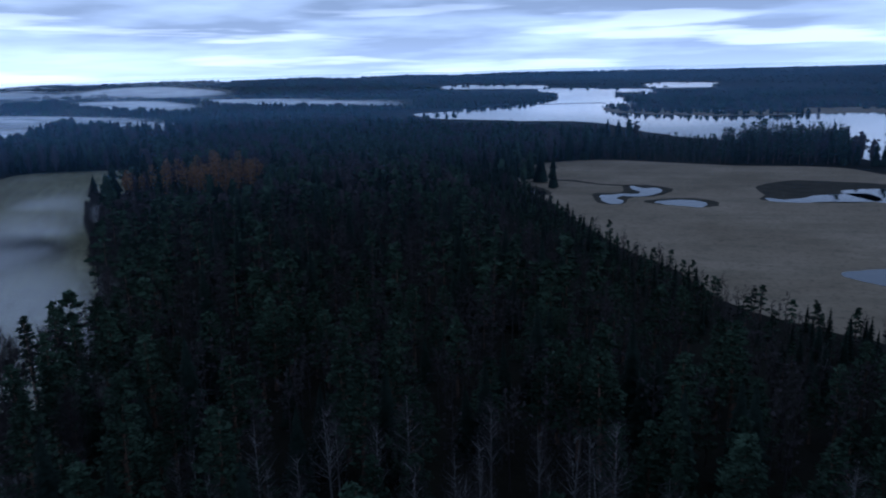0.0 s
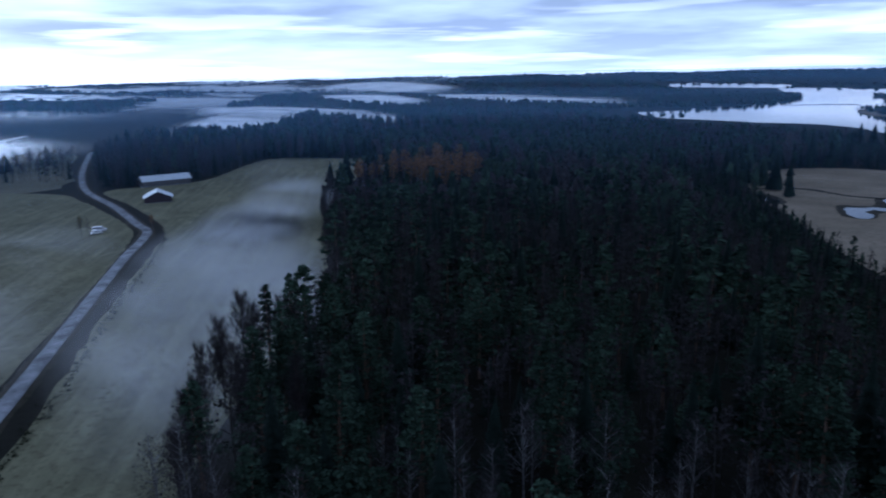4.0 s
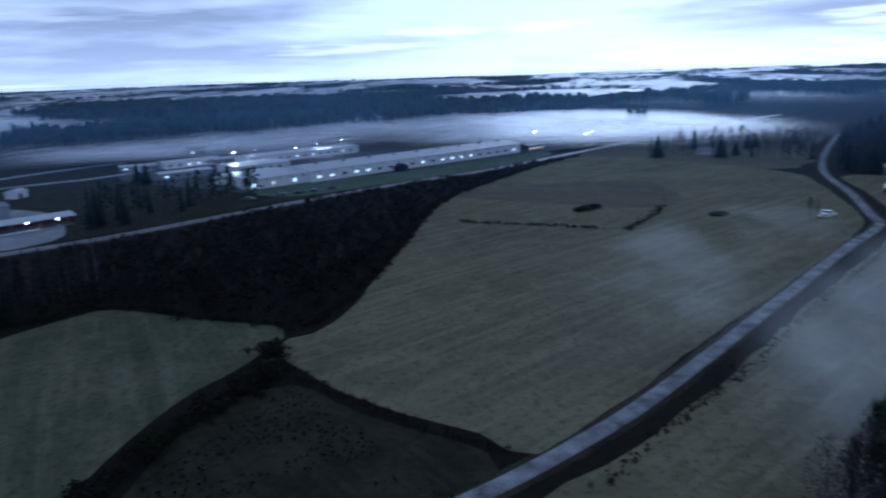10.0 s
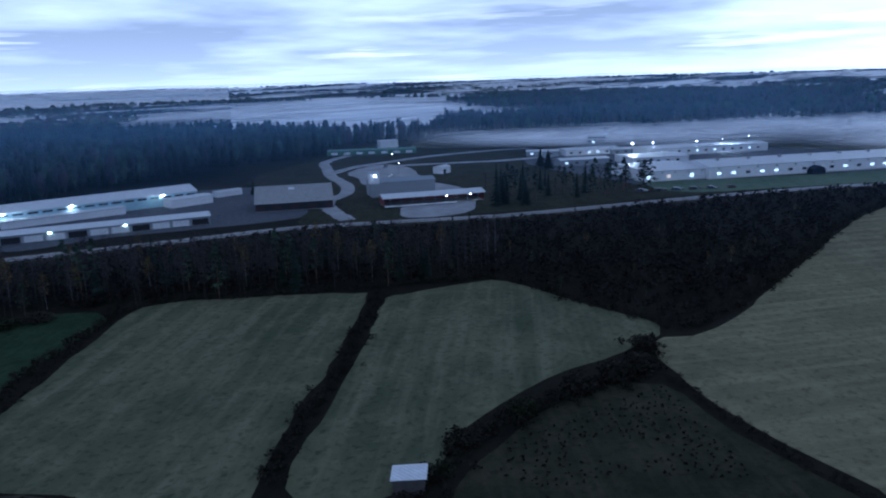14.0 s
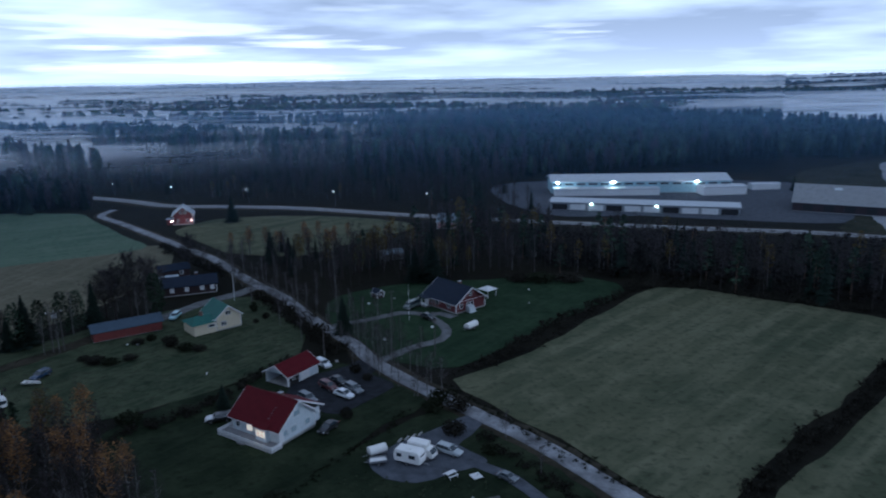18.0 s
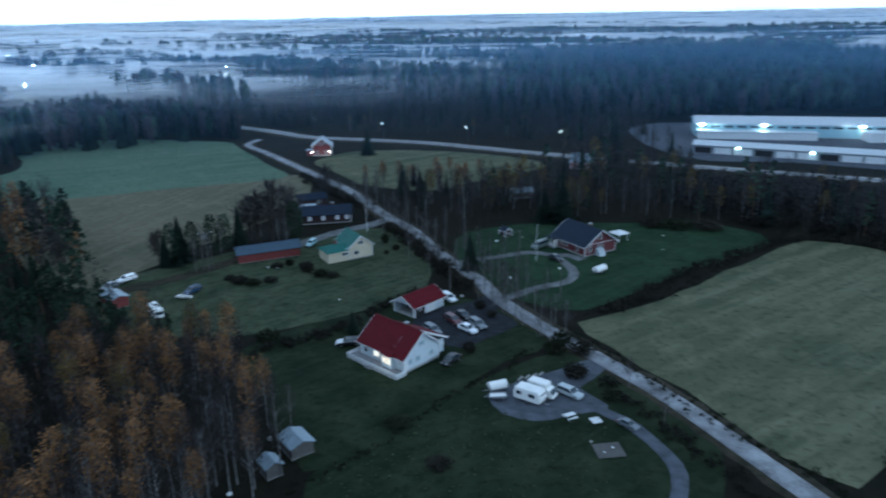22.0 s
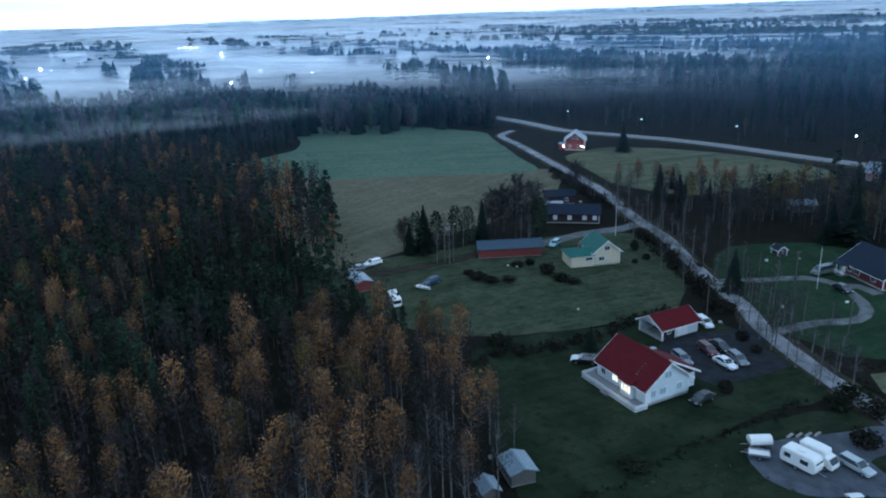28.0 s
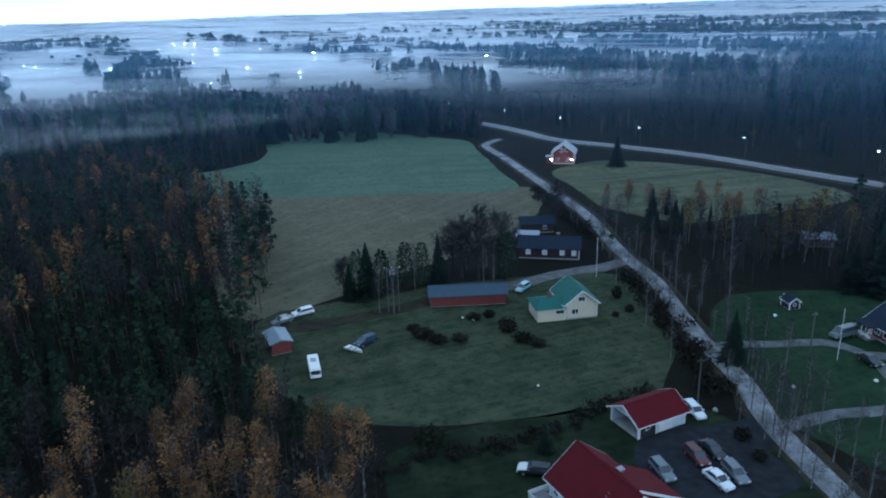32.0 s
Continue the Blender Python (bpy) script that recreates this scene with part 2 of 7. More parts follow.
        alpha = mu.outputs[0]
    d, tr, tl = n.new("ShaderNodeBsdfDiffuse"), n.new("ShaderNodeBsdfTransparent"), n.new("ShaderNodeBsdfGlossy")
    d.inputs["Color"].default_value = tl.inputs["Color"].default_value = rgb(col)
    mx, mt = n.new("ShaderNodeMixShader"), n.new("ShaderNodeMixShader")
    mt.inputs[0].default_value = gleam
    tl.inputs["Roughness"].default_value = 0.32
    l.new(d.outputs[0], mt.inputs[1])
    l.new(tl.outputs[0], mt.inputs[2])
    l.new(alpha, mx.inputs[0])
    l.new(tr.outputs[0], mx.inputs[1])
    l.new(mt.outputs[0], mx.inputs[2])
    l.new(mx.outputs[0], n["Material Output"].inputs["Surface"])
    return m


def lamp_mat(name, c, power):
    m, n, l = mat_nodes(name)
    p = n["Principled BSDF"]
    p.inputs["Base Color"].default_value = rgb(c)
    p.inputs["Emission Color"].default_value = rgb(c)
    p.inputs["Emission Strength"].default_value = power
    return m


M = dict(
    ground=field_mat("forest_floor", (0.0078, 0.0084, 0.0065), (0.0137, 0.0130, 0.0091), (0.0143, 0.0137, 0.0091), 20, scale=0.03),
    stubble=field_mat("pale_stubble", (0.1020, 0.1007, 0.0595), (0.1605, 0.1536, 0.0910), (0.2224, 0.2134, 0.1271), 138, stripe=3.6, scale=0.02, row_mix=0.6),
    meadow=field_mat("autumn_meadow", (0.0559, 0.0672, 0.0393), (0.0958, 0.1008, 0.0600), (0.1516, 0.1546, 0.0978), 32, stripe=4.5, scale=0.04, row_mix=0.6),
    green=field_mat("sprouting_green_field", (0.0742, 0.1152, 0.0770), (0.1008, 0.1426, 0.0958), (0.1310, 0.1620, 0.1174), 20, stripe=5.0, scale=0.02),
    brown=field_mat("mown_brown_field", (0.0915, 0.0915, 0.0600), (0.1283, 0.1192, 0.0803), (0.1643, 0.1507, 0.1050), 70, stripe=3.0, scale=0.025),
    lawn=field_mat("wet_lawn", (0.0103, 0.0167, 0.0084), (0.0238, 0.0328, 0.0167), (0.0333, 0.0417, 0.0231), 40, stripe=1.6, scale=0.12, row_mix=0.35),
    fresh_lawn=field_mat("fresh_green_lawn", (0.014, 0.028, 0.014), (0.027, 0.048, 0.024), (0.038, 0.058, 0.032), 40, stripe=1.6, scale=0.1, row_mix=0.4),
    yard_grass=field_mat("tufted_yard_grass", (0.0224, 0.0346, 0.0189), (0.0577, 0.0710, 0.0401), (0.0801, 0.0857, 0.0535), 40, stripe=1.3, scale=0.16, row_mix=0.5),
    rough=field_mat("rough_dark_grass", (0.016, 0.019, 0.011), (0.034, 0.035, 0.021), (0.043, 0.042, 0.026), 40, stripe=2.0, scale=0.06),
    marsh=field_mat("dead_reed_marsh", (0.178, 0.146, 0.101), (0.268, 0.224, 0.164), (0.127, 0.113, 0.078), 15, stripe=9.0, scale=0.02, row_mix=0.4),
    brush_ground=field_mat("wet_peat", (0.024, 0.022, 0.016), (0.040, 0.035, 0.026), (0.048, 0.040, 0.029), 0, stripe=2.0, scale=0.08),
    verge=field_mat("dark_verge", (0.0256, 0.0248, 0.0184), (0.0448, 0.0400, 0.0288), (0.0592, 0.0520, 0.0376), 0, stripe=1.5, scale=0.12),
    gravel=plain("pale_gravel", (0.33, 0.34, 0.36), 0.95, c2=(0.08, 0.08, 0.085), scale=0.22, bump=0.25, coord="World", spec=0.1),
    asphalt=plain("wet_asphalt", (0.075, 0.08, 0.088), 0.42, vary=0.3, scale=0.4, bump=0.12, coord="World"),
    drive=plain("worn_drive_gravel", (0.17, 0.175, 0.185), 0.95, c2=(0.07, 0.072, 0.07), scale=0.5, bump=0.2, coord="World", spec=0.1),
    dark_yard=plain("dark_wet_gravel", (0.022, 0.024, 0.029), 0.95, vary=0.4, scale=0.6, bump=0.3, coord="World", spec=0.1),
    yard=plain("crushed_stone_yard", (0.075, 0.082, 0.098), 0.95, vary=0.35, scale=0.5, bump=0.3, coord="World", spec=0.1),
    hardcore=plain("pale_hardcore", (0.24, 0.25, 0.27), 0.9, vary=0.3, scale=0.12, bump=0.2, coord="World"),
    drygrass=plain("dry_grass_tuft", (0.1, 0.095, 0.06), 0.95, vary=0.3, spread=0.4, coord="World", spec=0.06),
    bark_pine=plain("pine_bark", (0.11, 0.075, 0.055), 0.95, vary=0.35, scale=3, coord="World", spec=0.06),
    bark_dark=plain("dark_bark", (0.0400, 0.0368, 0.0344), 0.95, vary=0.35, scale=2, coord="World", spec=0.06),
    bark_birch=plain("birch_bark", (0.20, 0.195, 0.19), 0.85, c2=(0.03, 0.028, 0.026), scale=1.2, stretch=(1, 1, 3), coord="World"),
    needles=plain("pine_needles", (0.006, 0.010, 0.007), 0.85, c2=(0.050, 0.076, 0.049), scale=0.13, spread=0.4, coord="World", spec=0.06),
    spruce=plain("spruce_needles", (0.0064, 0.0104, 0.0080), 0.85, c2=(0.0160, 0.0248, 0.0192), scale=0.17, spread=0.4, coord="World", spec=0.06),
    twigs=plain("bare_twigs", (0.0378, 0.0340, 0.0350), 0.95, vary=0.3, scale=0.6, spread=0.35, coord="World", spec=0.06),
    orange=plain("orange_birch_leaves", (0.075, 0.043, 0.022), 0.8, c2=(0.27, 0.15, 0.058), scale=0.5, spread=0.5, coord="World", spec=0.06),
    yellow=plain("yellow_birch_leaves", (0.0680, 0.0528, 0.0176), 0.8, c2=(0.0960, 0.0720, 0.0240), scale=0.5, spread=0.4, coord="World", spec=0.06),
    willow=plain("willow_leaves", (0.050, 0.048, 0.018), 0.85, c2=(0.105, 0.098, 0.036), scale=0.5, spread=0.5, coord="World", spec=0.06),
    brush=plain("leafless_brush", (0.0147, 0.0140, 0.0126), 0.95, vary=0.35, scale=0.5, spread=0.4, coord="World", spec=0.06),
    hedge=plain("leafless_hedge", (0.0217, 0.0211, 0.0166), 0.95, vary=0.35, scale=0.5, spread=0.4, coord="World", spec=0.06),
    tussock=plain("grass_tussock", (0.0637, 0.0792, 0.0452), 0.95, vary=0.35, scale=0.5, spread=0.5, coord="World", spec=0.06),
    olive=plain("olive_brush", (0.0166, 0.0204, 0.0115), 0.95, vary=0.35, scale=0.5, spread=0.4, coord="World", spec=0.06),
)
mw, nw, lw = mat_nodes("lake_water")
nw["Principled BSDF"].inputs["Base Color"].default_value = (0.02, 0.03, 0.04, 1)
nw["Principled BSDF"].inputs["Roughness"].default_value = 0.06
wv, wb = nw.new("ShaderNodeTexNoise"), nw.new("ShaderNodeBump")
wv.inputs["Scale"].default_value, wb.inputs["Strength"].default_value = 8.0, 0.03
lw.new(wv.outputs["Fac"], wb.inputs["Height"])
lw.new(wb.outputs[0], nw["Principled BSDF"].inputs["Normal"])
M["water"] = mw


# ---- mesh helpers ----
def mesh_np(name, verts, polys, mats):
    """polys: list of (faces array n x k, material index)."""
    me = bpy.data.meshes.new(name)
    verts = np.asarray(verts, np.float32)
    me.vertices.add(len(verts))
    me.vertices.foreach_set("co", verts.ravel())
    loops = np.concatenate([np.asarray(f, np.int32).ravel() for f, _ in polys])
    sizes = np.concatenate([np.full(len(f), np.asarray(f).shape[1], np.int32) for f, _ in polys])
    mi = np.concatenate([np.full(len(f), i, np.int32) for f, i in polys])
    starts = np.concatenate([[0], np.cumsum(sizes)[:-1]]).astype(np.int32)
    me.loops.add(len(loops))
    me.loops.foreach_set("vertex_index", loops)
    me.polygons.add(len(sizes))
    me.polygons.foreach_set("loop_start", starts)
    me.polygons.foreach_set("material_index", mi)
    for m in mats:
        me.materials.append(m)
    me.update(calc_edges=True)
    return me


def part(name, bm, material, parent=None, label=""):
    me = bpy.data.meshes.new(name)
    bm.to_mesh(me)
    bm.free()
    me.materials.append(material)
    ob = new(name, me)
    ob.parent = parent
    if label:
        tagged(ob, label)
    return ob


def thing(name, x, y, z=0.0, ang=0.0, label="", category="", group="", kind=""):
    e = new(name)
    e.empty_display_size = 0.5
    e.matrix_world = pose(x, y, z, 0, 0, ang)
    return tagged(e, label, category, group, kind)


def spline(pts, step=3.0, closed=False):
    """Points along a smooth line through the given ones."""
    p = np.asarray(pts, float)
    n = len(p)
    out = []
    for i in range(n if closed else n - 1):
        a, b, c, d = (p[(i + k) % n] if closed else p[min(max(i + k, 0), n - 1)] for k in (-1, 0, 1, 2))
        m = max(2, int(np.linalg.norm(c - b) / step))
        for t in np.arange(m) / m:
            out.append(0.5 * (2 * b + (c - a) * t + (2 * a - 5 * b + 4 * c - d) * t * t + (3 * b - a - 3 * c + d) * t ** 3))
    if not closed:
        out.append(p[-1])
    return np.array(out)


def inside(poly, x, y):
    poly = np.asarray(poly, float)
    r = np.zeros(np.shape(x), bool)
    j = len(poly) - 1
    for i in range(len(poly)):
        (xi, yi), (xj, yj) = poly[i], poly[j]
        with np.errstate(divide="ignore", invalid="ignore"):
            r ^= ((yi > y) != (yj > y)) & (x < (xj - xi) * (y - yi) / (yj - yi + 1e-12) + xi)
        j = i
    return r


def near_line(pts, x, y, d):
    p = np.asarray(pts, float)
    hit = np.zeros(np.shape(x), bool)
    for a, b in zip(p[:-1], p[1:]):
        ab = b - a
        t = np.clip(((x - a[0]) * ab[0] + (y - a[1]) * ab[1]) / (ab @ ab), 0, 1)
        hit |= np.hypot(x - a[0] - t * ab[0], y - a[1] - t * ab[1]) < d
    return hit


def ground_z(x, y):
    """Flat round the village, rising to low wooded hills far off."""
    r = np.hypot(x, y)
    t = np.clip((r - 1500) / 3300, 0, 1)
    s = t * t * (3 - 2 * t)
    w = np.clip((r - 1100) / 1500, 0, 1)
    north = np.clip(y / (r + 1.0), 0, 1) ** 1.5
    return s * 24 + s * s * 28 * north + w * 2.5 * (np.sin(x / 310 + 1) * np.cos(y / 270) + 0.6 * np.sin(x / 130 + y / 170))


# ---- ground ----
rings = np.concatenate([[0], np.geomspace(30, 4900, 70)])
segs = 160
th = np.arange(segs) / segs * 2 * np.pi
gx, gy = np.outer(rings, np.cos(th)), np.outer(rings, np.sin(th))
gv = np.stack([gx, gy, ground_z(gx, gy)], -1).reshape(-1, 3)
ii, jj = np.meshgrid(np.arange(len(rings) - 1), np.arange(segs), indexing="ij")
gf = np.stack([ii * segs + jj, (ii + 1) * segs + jj, (ii + 1) * segs + (jj + 1) % segs, ii * segs + (jj + 1) % segs], -1).reshape(-1, 4)
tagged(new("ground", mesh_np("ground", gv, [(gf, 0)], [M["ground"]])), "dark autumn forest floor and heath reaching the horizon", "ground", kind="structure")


def patch(name, label, pts, mat, z=0.06, cat="field", step=6.0, ragged=0.6, follow=False):
    """A piece of land with an uneven rim that falls away into the ground."""
    rnd = random.Random(name)
    s = spline(pts, step, True)
    s = s + np.array([[rnd.uniform(-ragged, ragged), rnd.uniform(-ragged, ragged)] for _ in s])
    bm = bmesh.new()
    zs = ground_z(s[:, 0], s[:, 1]) + z if follow else np.full(len(s), z)
    top = [bm.verts.new((x, y, h)) for (x, y), h in zip(s, zs)]
    face = bm.faces.new(top)
    low = [bm.verts.new((x, y, h - z - 0.15)) for (x, y), h in zip(s, zs)]
    n = len(top)
    for i in range(n):
        bm.faces.new((top[i], low[i], low[(i + 1) % n], top[(i + 1) % n]))
    if face.normal.z < 0:
        face.normal_flip()
    bmesh.ops.triangulate(bm, faces=[face])
    bmesh.ops.recalc_face_normals(bm, faces=bm.faces)
    ob = part(name, bm, mat)
    return tagged(ob, label, cat, kind="structure")


def ribbon(name, label, pts, width, mat, z=0.12, crown=0.06, cat="road", step=3.0, wobble=0.0):
    rnd = random.Random(name)
    s = spline(pts, step)
    d = np.gradient(s, axis=0)
    d /= np.linalg.norm(d, axis=1)[:, None] + 1e-9
    nrm = np.stack([-d[:, 1], d[:, 0]], -1)
    offs = ((-0.5, -z - 0.1), (-0.48, -0.02), (-0.25, crown * 0.6), (0, crown), (0.25, crown * 0.6), (0.48, -0.02), (0.5, -z - 0.1))
    v = []
    for i, (p, q) in enumerate(zip(s, nrm)):
        w = width * (1 + wobble * rnd.uniform(-1, 1))
        v += [(p[0] + q[0] * w * o, p[1] + q[1] * w * o, z + h) for o, h in offs]
    k = len(offs)
    a, b = np.meshgrid(np.arange(len(s) - 1), np.arange(k - 1), indexing="ij")
    f = np.stack([a * k + b, (a + 1) * k + b, (a + 1) * k + b + 1, a * k + b + 1], -1).reshape(-1, 4)
    return tagged(new(name, mesh_np(name, v, [(f, 0)], [mat])), label, cat, kind="structure")


LANE = [(82, -368), (84, -352), (70, -329), (49, -293), (37, -272), (25, -251), (13, -222), (3, -202), (-3, -184), (-8, -171), (-13, -160), (-16, -149),
        (-20, -140), (-24, -132), (-33, -116), (-40, -103), (-49, -80), (-58, -58), (-72, -32), (-94, -6), (-114, 13), (-129, 25), (-154, 43), (-191, 69), (-245, 107), (-267, 124),
        (-283, 134), (-300, 138), (-349, 151), (-408, 163), (-458, 180), (-531, 211), (-640, 262)]
HIGHWAY = [(190, -475), (114, -420), (81, -394), (57, -371), (27, -359), (-6, -344), (-49, -314), (-102, -281), (-153, -252), (-196, -229), (-228, -200), (-263, -166),
           (-311, -132), (-361, -97), (-413, -55), (-449, -22), (-516, 24), (-576, 65), (-645, 113), (-752, 188), (-900, 300)]
patch("pale_field", "pale stubble field with worn machine rows beside the gravel lane", [(-150, -56), (-168, -47), (-210, -44), (-261, -42), (-341, -36), (-420, -8), (-505, 33), (-488, 92), (-424, 146), (-378, 148), (-300, 134), (-272, 122), (-240, 101),
      (-196, 69), (-154, 38), (-128, 20), (-106, 2), (-112, -8), (-123, -28), (-132, -41)], M["stubble"])
patch("ploughed_strip", "bare brown strip across the stubble field", [(-352, -32), (-330, 18), (-318, 62), (-345, 74), (-392, 66), (-398, 40), (-378, -18)], M["brown"], 0.075, "field", 8, 3)
patch("hill_meadow", "brown grassy hill beside the lane", [(-506, 40), (-490, 92), (-436, 142), (-460, 174), (-540, 204), (-640, 244), (-690, 170), (-610, 76)], M["brown"], 0.05, "meadow", 10, 2)
patch("misty_meadow", "pale misty meadow between the lane and the woods", [(-90, 2), (-110, 19), (-150, 49), (-192, 78), (-245, 117), (-280, 140), (-345, 158), (-405, 172), (-398, 226), (-462, 320), (-402, 358), (-326, 318),
      (-322, 262), (-300, 240), (-226, 180), (-172, 136), (-130, 90), (-108, 60), (-86, 34)], M["stubble"])
patch("near_paddock", "dark rough paddock below the ditch", [(-92, -9), (-106, -6), (-118, -29), (-130, -46), (-120, -57), (-92, -60), (-74, -56), (-66, -40)], M["rough"])
patch("middle_field", "dull green stubble field with pale rows", [(-145, -130), (-150, -128), (-170, -119), (-176, -110), (-168, -79), (-163, -59), (-148, -58), (-120, -66), (-94, -68), (-76, -63), (-64, -70), (-63, -79), (-76, -88), (-94, -98), (-118, -113)], M["meadow"])
patch("ditch_field", "dull green hay field with faint rows", [(-31, -134), (-48, -142.5), (-72, -161), (-103, -182), (-125, -164), (-143, -142), (-143, -136), (-120, -120), (-96, -105), (-78, -95), (-66, -87), (-56, -80), (-50, -88), (-43, -106), (-35, -122)], M["meadow"])
patch("green_field", "fresh green field with darker rows", [(184, -262), (172, -292), (172, -314), (196, -357), (178, -376), (146, -377), (98, -363), (87, -346), (64, -302), (53, -277), (85, -265), (150, -245)], M["green"])
patch("mown_field", "mown brown field with tractor rows", [(150, -250), (85, -270), (48, -281), (40, -258), (41, -238), (48, -215), (62, -190), (70, -172), (84, -160), (110, -190)], M["brown"], 0.045)
patch("far_paddock", "pale frosty paddock behind the lane", [(-2, -250), (22, -262), (36, -288), (46, -306), (28, -330), (-20, -320), (-50, -290), (-20, -262)], M["meadow"])
patch("north_lawn", "wet dark green lawn round the red house", [(-18, -150), (-24, -145), (-34, -140), (-60, -160), (-92, -182), (-84, -200), (-52, -204), (-34, -206), (-12, -198), (-8, -180), (-12, -166)], M["fresh_lawn"])
patch("meadow_yard", "tufted green meadow below the yellow house", [(-2, -168), (2, -184), (10, -204), (28, -200), (46, -190), (66, -174), (78, -160), (62, -138), (40, -132), (22, -138), (8, -146), (0, -152)], M["yard_grass"])
patch("south_lawn", "dark lawn round the white house", [(-8, -150), (6, -147), (22, -138), (34, -126), (28, -112), (16, -88), (0, -100), (-14, -118), (-24, -126), (-16, -142)], M["lawn"])
patch("camper_lawn", "dark lawn round the caravan yard", [(-28, -122), (-12, -114), (2, -100), (16, -86), (10, -70), (-14, -66), (-34, -72), (-42, -90), (-38, -106)], M["lawn"], z=0.05)
patch("reed_marsh", "flat brown reed marsh with small pools", [(110, 165), (75, 163), (40, 170), (10, 183), (-10, 196), (-24, 221), (-44, 243), (-66, 277), (-112, 350), (-150, 400), (-155, 440), (-114, 494), (-26, 486), (33, 490), (70, 450), (150, 430)], M["marsh"], cat="marsh")
POOLS = ([(-77.7, 351), (-71.3, 333.5), (-66.8, 329), (-62.8, 332), (-64.3, 341), (-68, 344.4), (-66.7, 353), (-60.8, 352), (-54, 358), (-50.8, 373.6), (-56.4, 383), (-61, 379), (-68, 386.5), (-67, 375), (-61, 368), (-61, 361), (-67, 360), (-72, 355)],
         [(-50.2, 340), (-44.2, 347), (-36, 350), (-28.7, 347), (-26.4, 342), (-28.4, 332), (-34, 333), (-43.7, 335)], [(-2.8, 366), (4.4, 364), (13.2, 371), (19.6, 381), (40, 392), (44, 372), (21.5, 363), (13, 357), (4.4, 356.7), (-1.1, 357.6)],
         [(-123.8, 368), (-118.5, 366), (-110, 357), (-104.4, 352), (-104, 344.6), (-109, 346.4), (-118, 358)], [(20, 236), (40, 246), (44, 224), (28, 226)], [(30, 398), (60, 412), (90, 400), (96, 360), (70, 340), (46, 346), (50, 362), (40, 372)])
for pts in POOLS:
    patch("marsh_pool", "still marsh pool mirroring the evening sky", pts, M["water"], 0.12, "pool", step=2.2, ragged=0.5)
for pts in ([(-82, 356), (-70, 363), (-72, 388), (-58, 390), (-46, 378), (-52, 356), (-62, 349), (-62, 334), (-66, 328), (-74, 332)], [(-55, 341), (-45, 352), (-34, 356), (-24, 350), (-22, 340), (-28, 333), (-43, 334)],
            [(-8.5, 400), (4, 424), (22, 430), (60, 420), (44, 372), (14, 358), (-4, 360), (-4, 376)], [(-132, 378), (-118, 394.7), (-103, 398), (-85, 388.6), (-69, 388), (-70, 384), (-86, 385), (-103, 393), (-117, 390), (-128, 376)], [(-128, 372), (-116, 369), (-104, 356), (-102, 345), (-110, 345), (-122, 360)]):
    patch("pool_margin", "dark wet margin of a marsh pool", pts, M["verge"], 0.09, "marsh", step=2.2, ragged=0.8)
patch("reed_shore", "brown reed shore along the far side of the lake", [(-262, 1200), (-205, 1060), (-52, 1000), (120, 1075), (500, 1155), (520, 1290), (100, 1200), (-60, 1130), (-190, 1210)], M["marsh"], 0.35, "shore", 20, 6, True)
patch("lake", "calm grey lake reflecting the bright sky", [(-440, 920), (-520, 1040), (-500, 1180), (-470, 1300), (-400, 1350), (-313, 1388), (-262, 1200), (-205, 1056), (-52, 996), (120, 1070), (500, 1150), (520, 380), (160, 415), (88, 462), (62, 515), (46, 556), (40, 600), (-84, 690), (-198, 860), (-300, 880)], M["water"], 0.1, "lake", 25, 5)
FAR_WATER = [[(-690, 2240), (-480, 2190), (-330, 1662), (-215, 1280), (-262, 1200), (-313, 1388), (-430, 1330), (-480, 1700), (-660, 2120)],
             [(-1180, 2620), (-1060, 2330), (-860, 2260), (-690, 2240), (-740, 2460), (-960, 2560)],
             [(-480, 2170), (-420, 1860), (-360, 1790), (-280, 1800), (-300, 1980), (-366, 2206)],
             [(-420, 2680), (-370, 2330), (-290, 2290), (-190, 2300), (-200, 2480), (-220, 2640)]]
for fpts in FAR_WATER:
    patch("far_lake", "distant lake inlet among wooded shores", fpts, M["water"], 0.9, "lake", 40, 8, True)
ribbon("lane_verge", "dark brown grassy verges of the gravel lane", LANE, 6.6, M["verge"], 0.07, 0.0, "verge", wobble=0.12)
ribbon("gravel_lane", "pale grey gravel lane winding past the houses", LANE, 3.7, M["gravel"], 0.16, 0.08, wobble=0.03)
ribbon("highway_verge", "dark verges of the asphalt road", HIGHWAY, 14, M["verge"], 0.06, 0.0, "verge", wobble=0.06)
ribbon("highway", "wet asphalt road reflecting the evening sky", HIGHWAY, 6.2, M["asphalt"], 0.22, 0.08)
for s in (-1, 1):
    line = spline(HIGHWAY, 6)
    d = np.gradient(line, axis=0)
    d /= np.linalg.norm(d, axis=1)[:, None]
    ribbon("edge_line", "worn white edge line on the asphalt", line + s * 2.8 * np.stack([-d[:, 1], d[:, 0]], -1), 0.16, plain("road_paint", (0.6, 0.6, 0.6), 0.7, coord="World") if s < 0 else bpy.data.materials["road_paint"], 0.27, 0.004, "road line")
ribbon("loop_drive", "pale gravel loop drive of the red house", [(-8, -172), (-12, -174), (-19, -176), (-27, -179), (-32, -177), (-35, -171), (-36, -163), (-33, -157), (-26, -154), (-18, -148)], 2.6, M["drive"], 0.13, 0.04, wobble=0.1)
ribbon("house_drive", "short gravel drive to the red house", [(-33, -175), (-37, -176), (-40, -172)], 3.0, M["drive"], 0.125, 0.03)
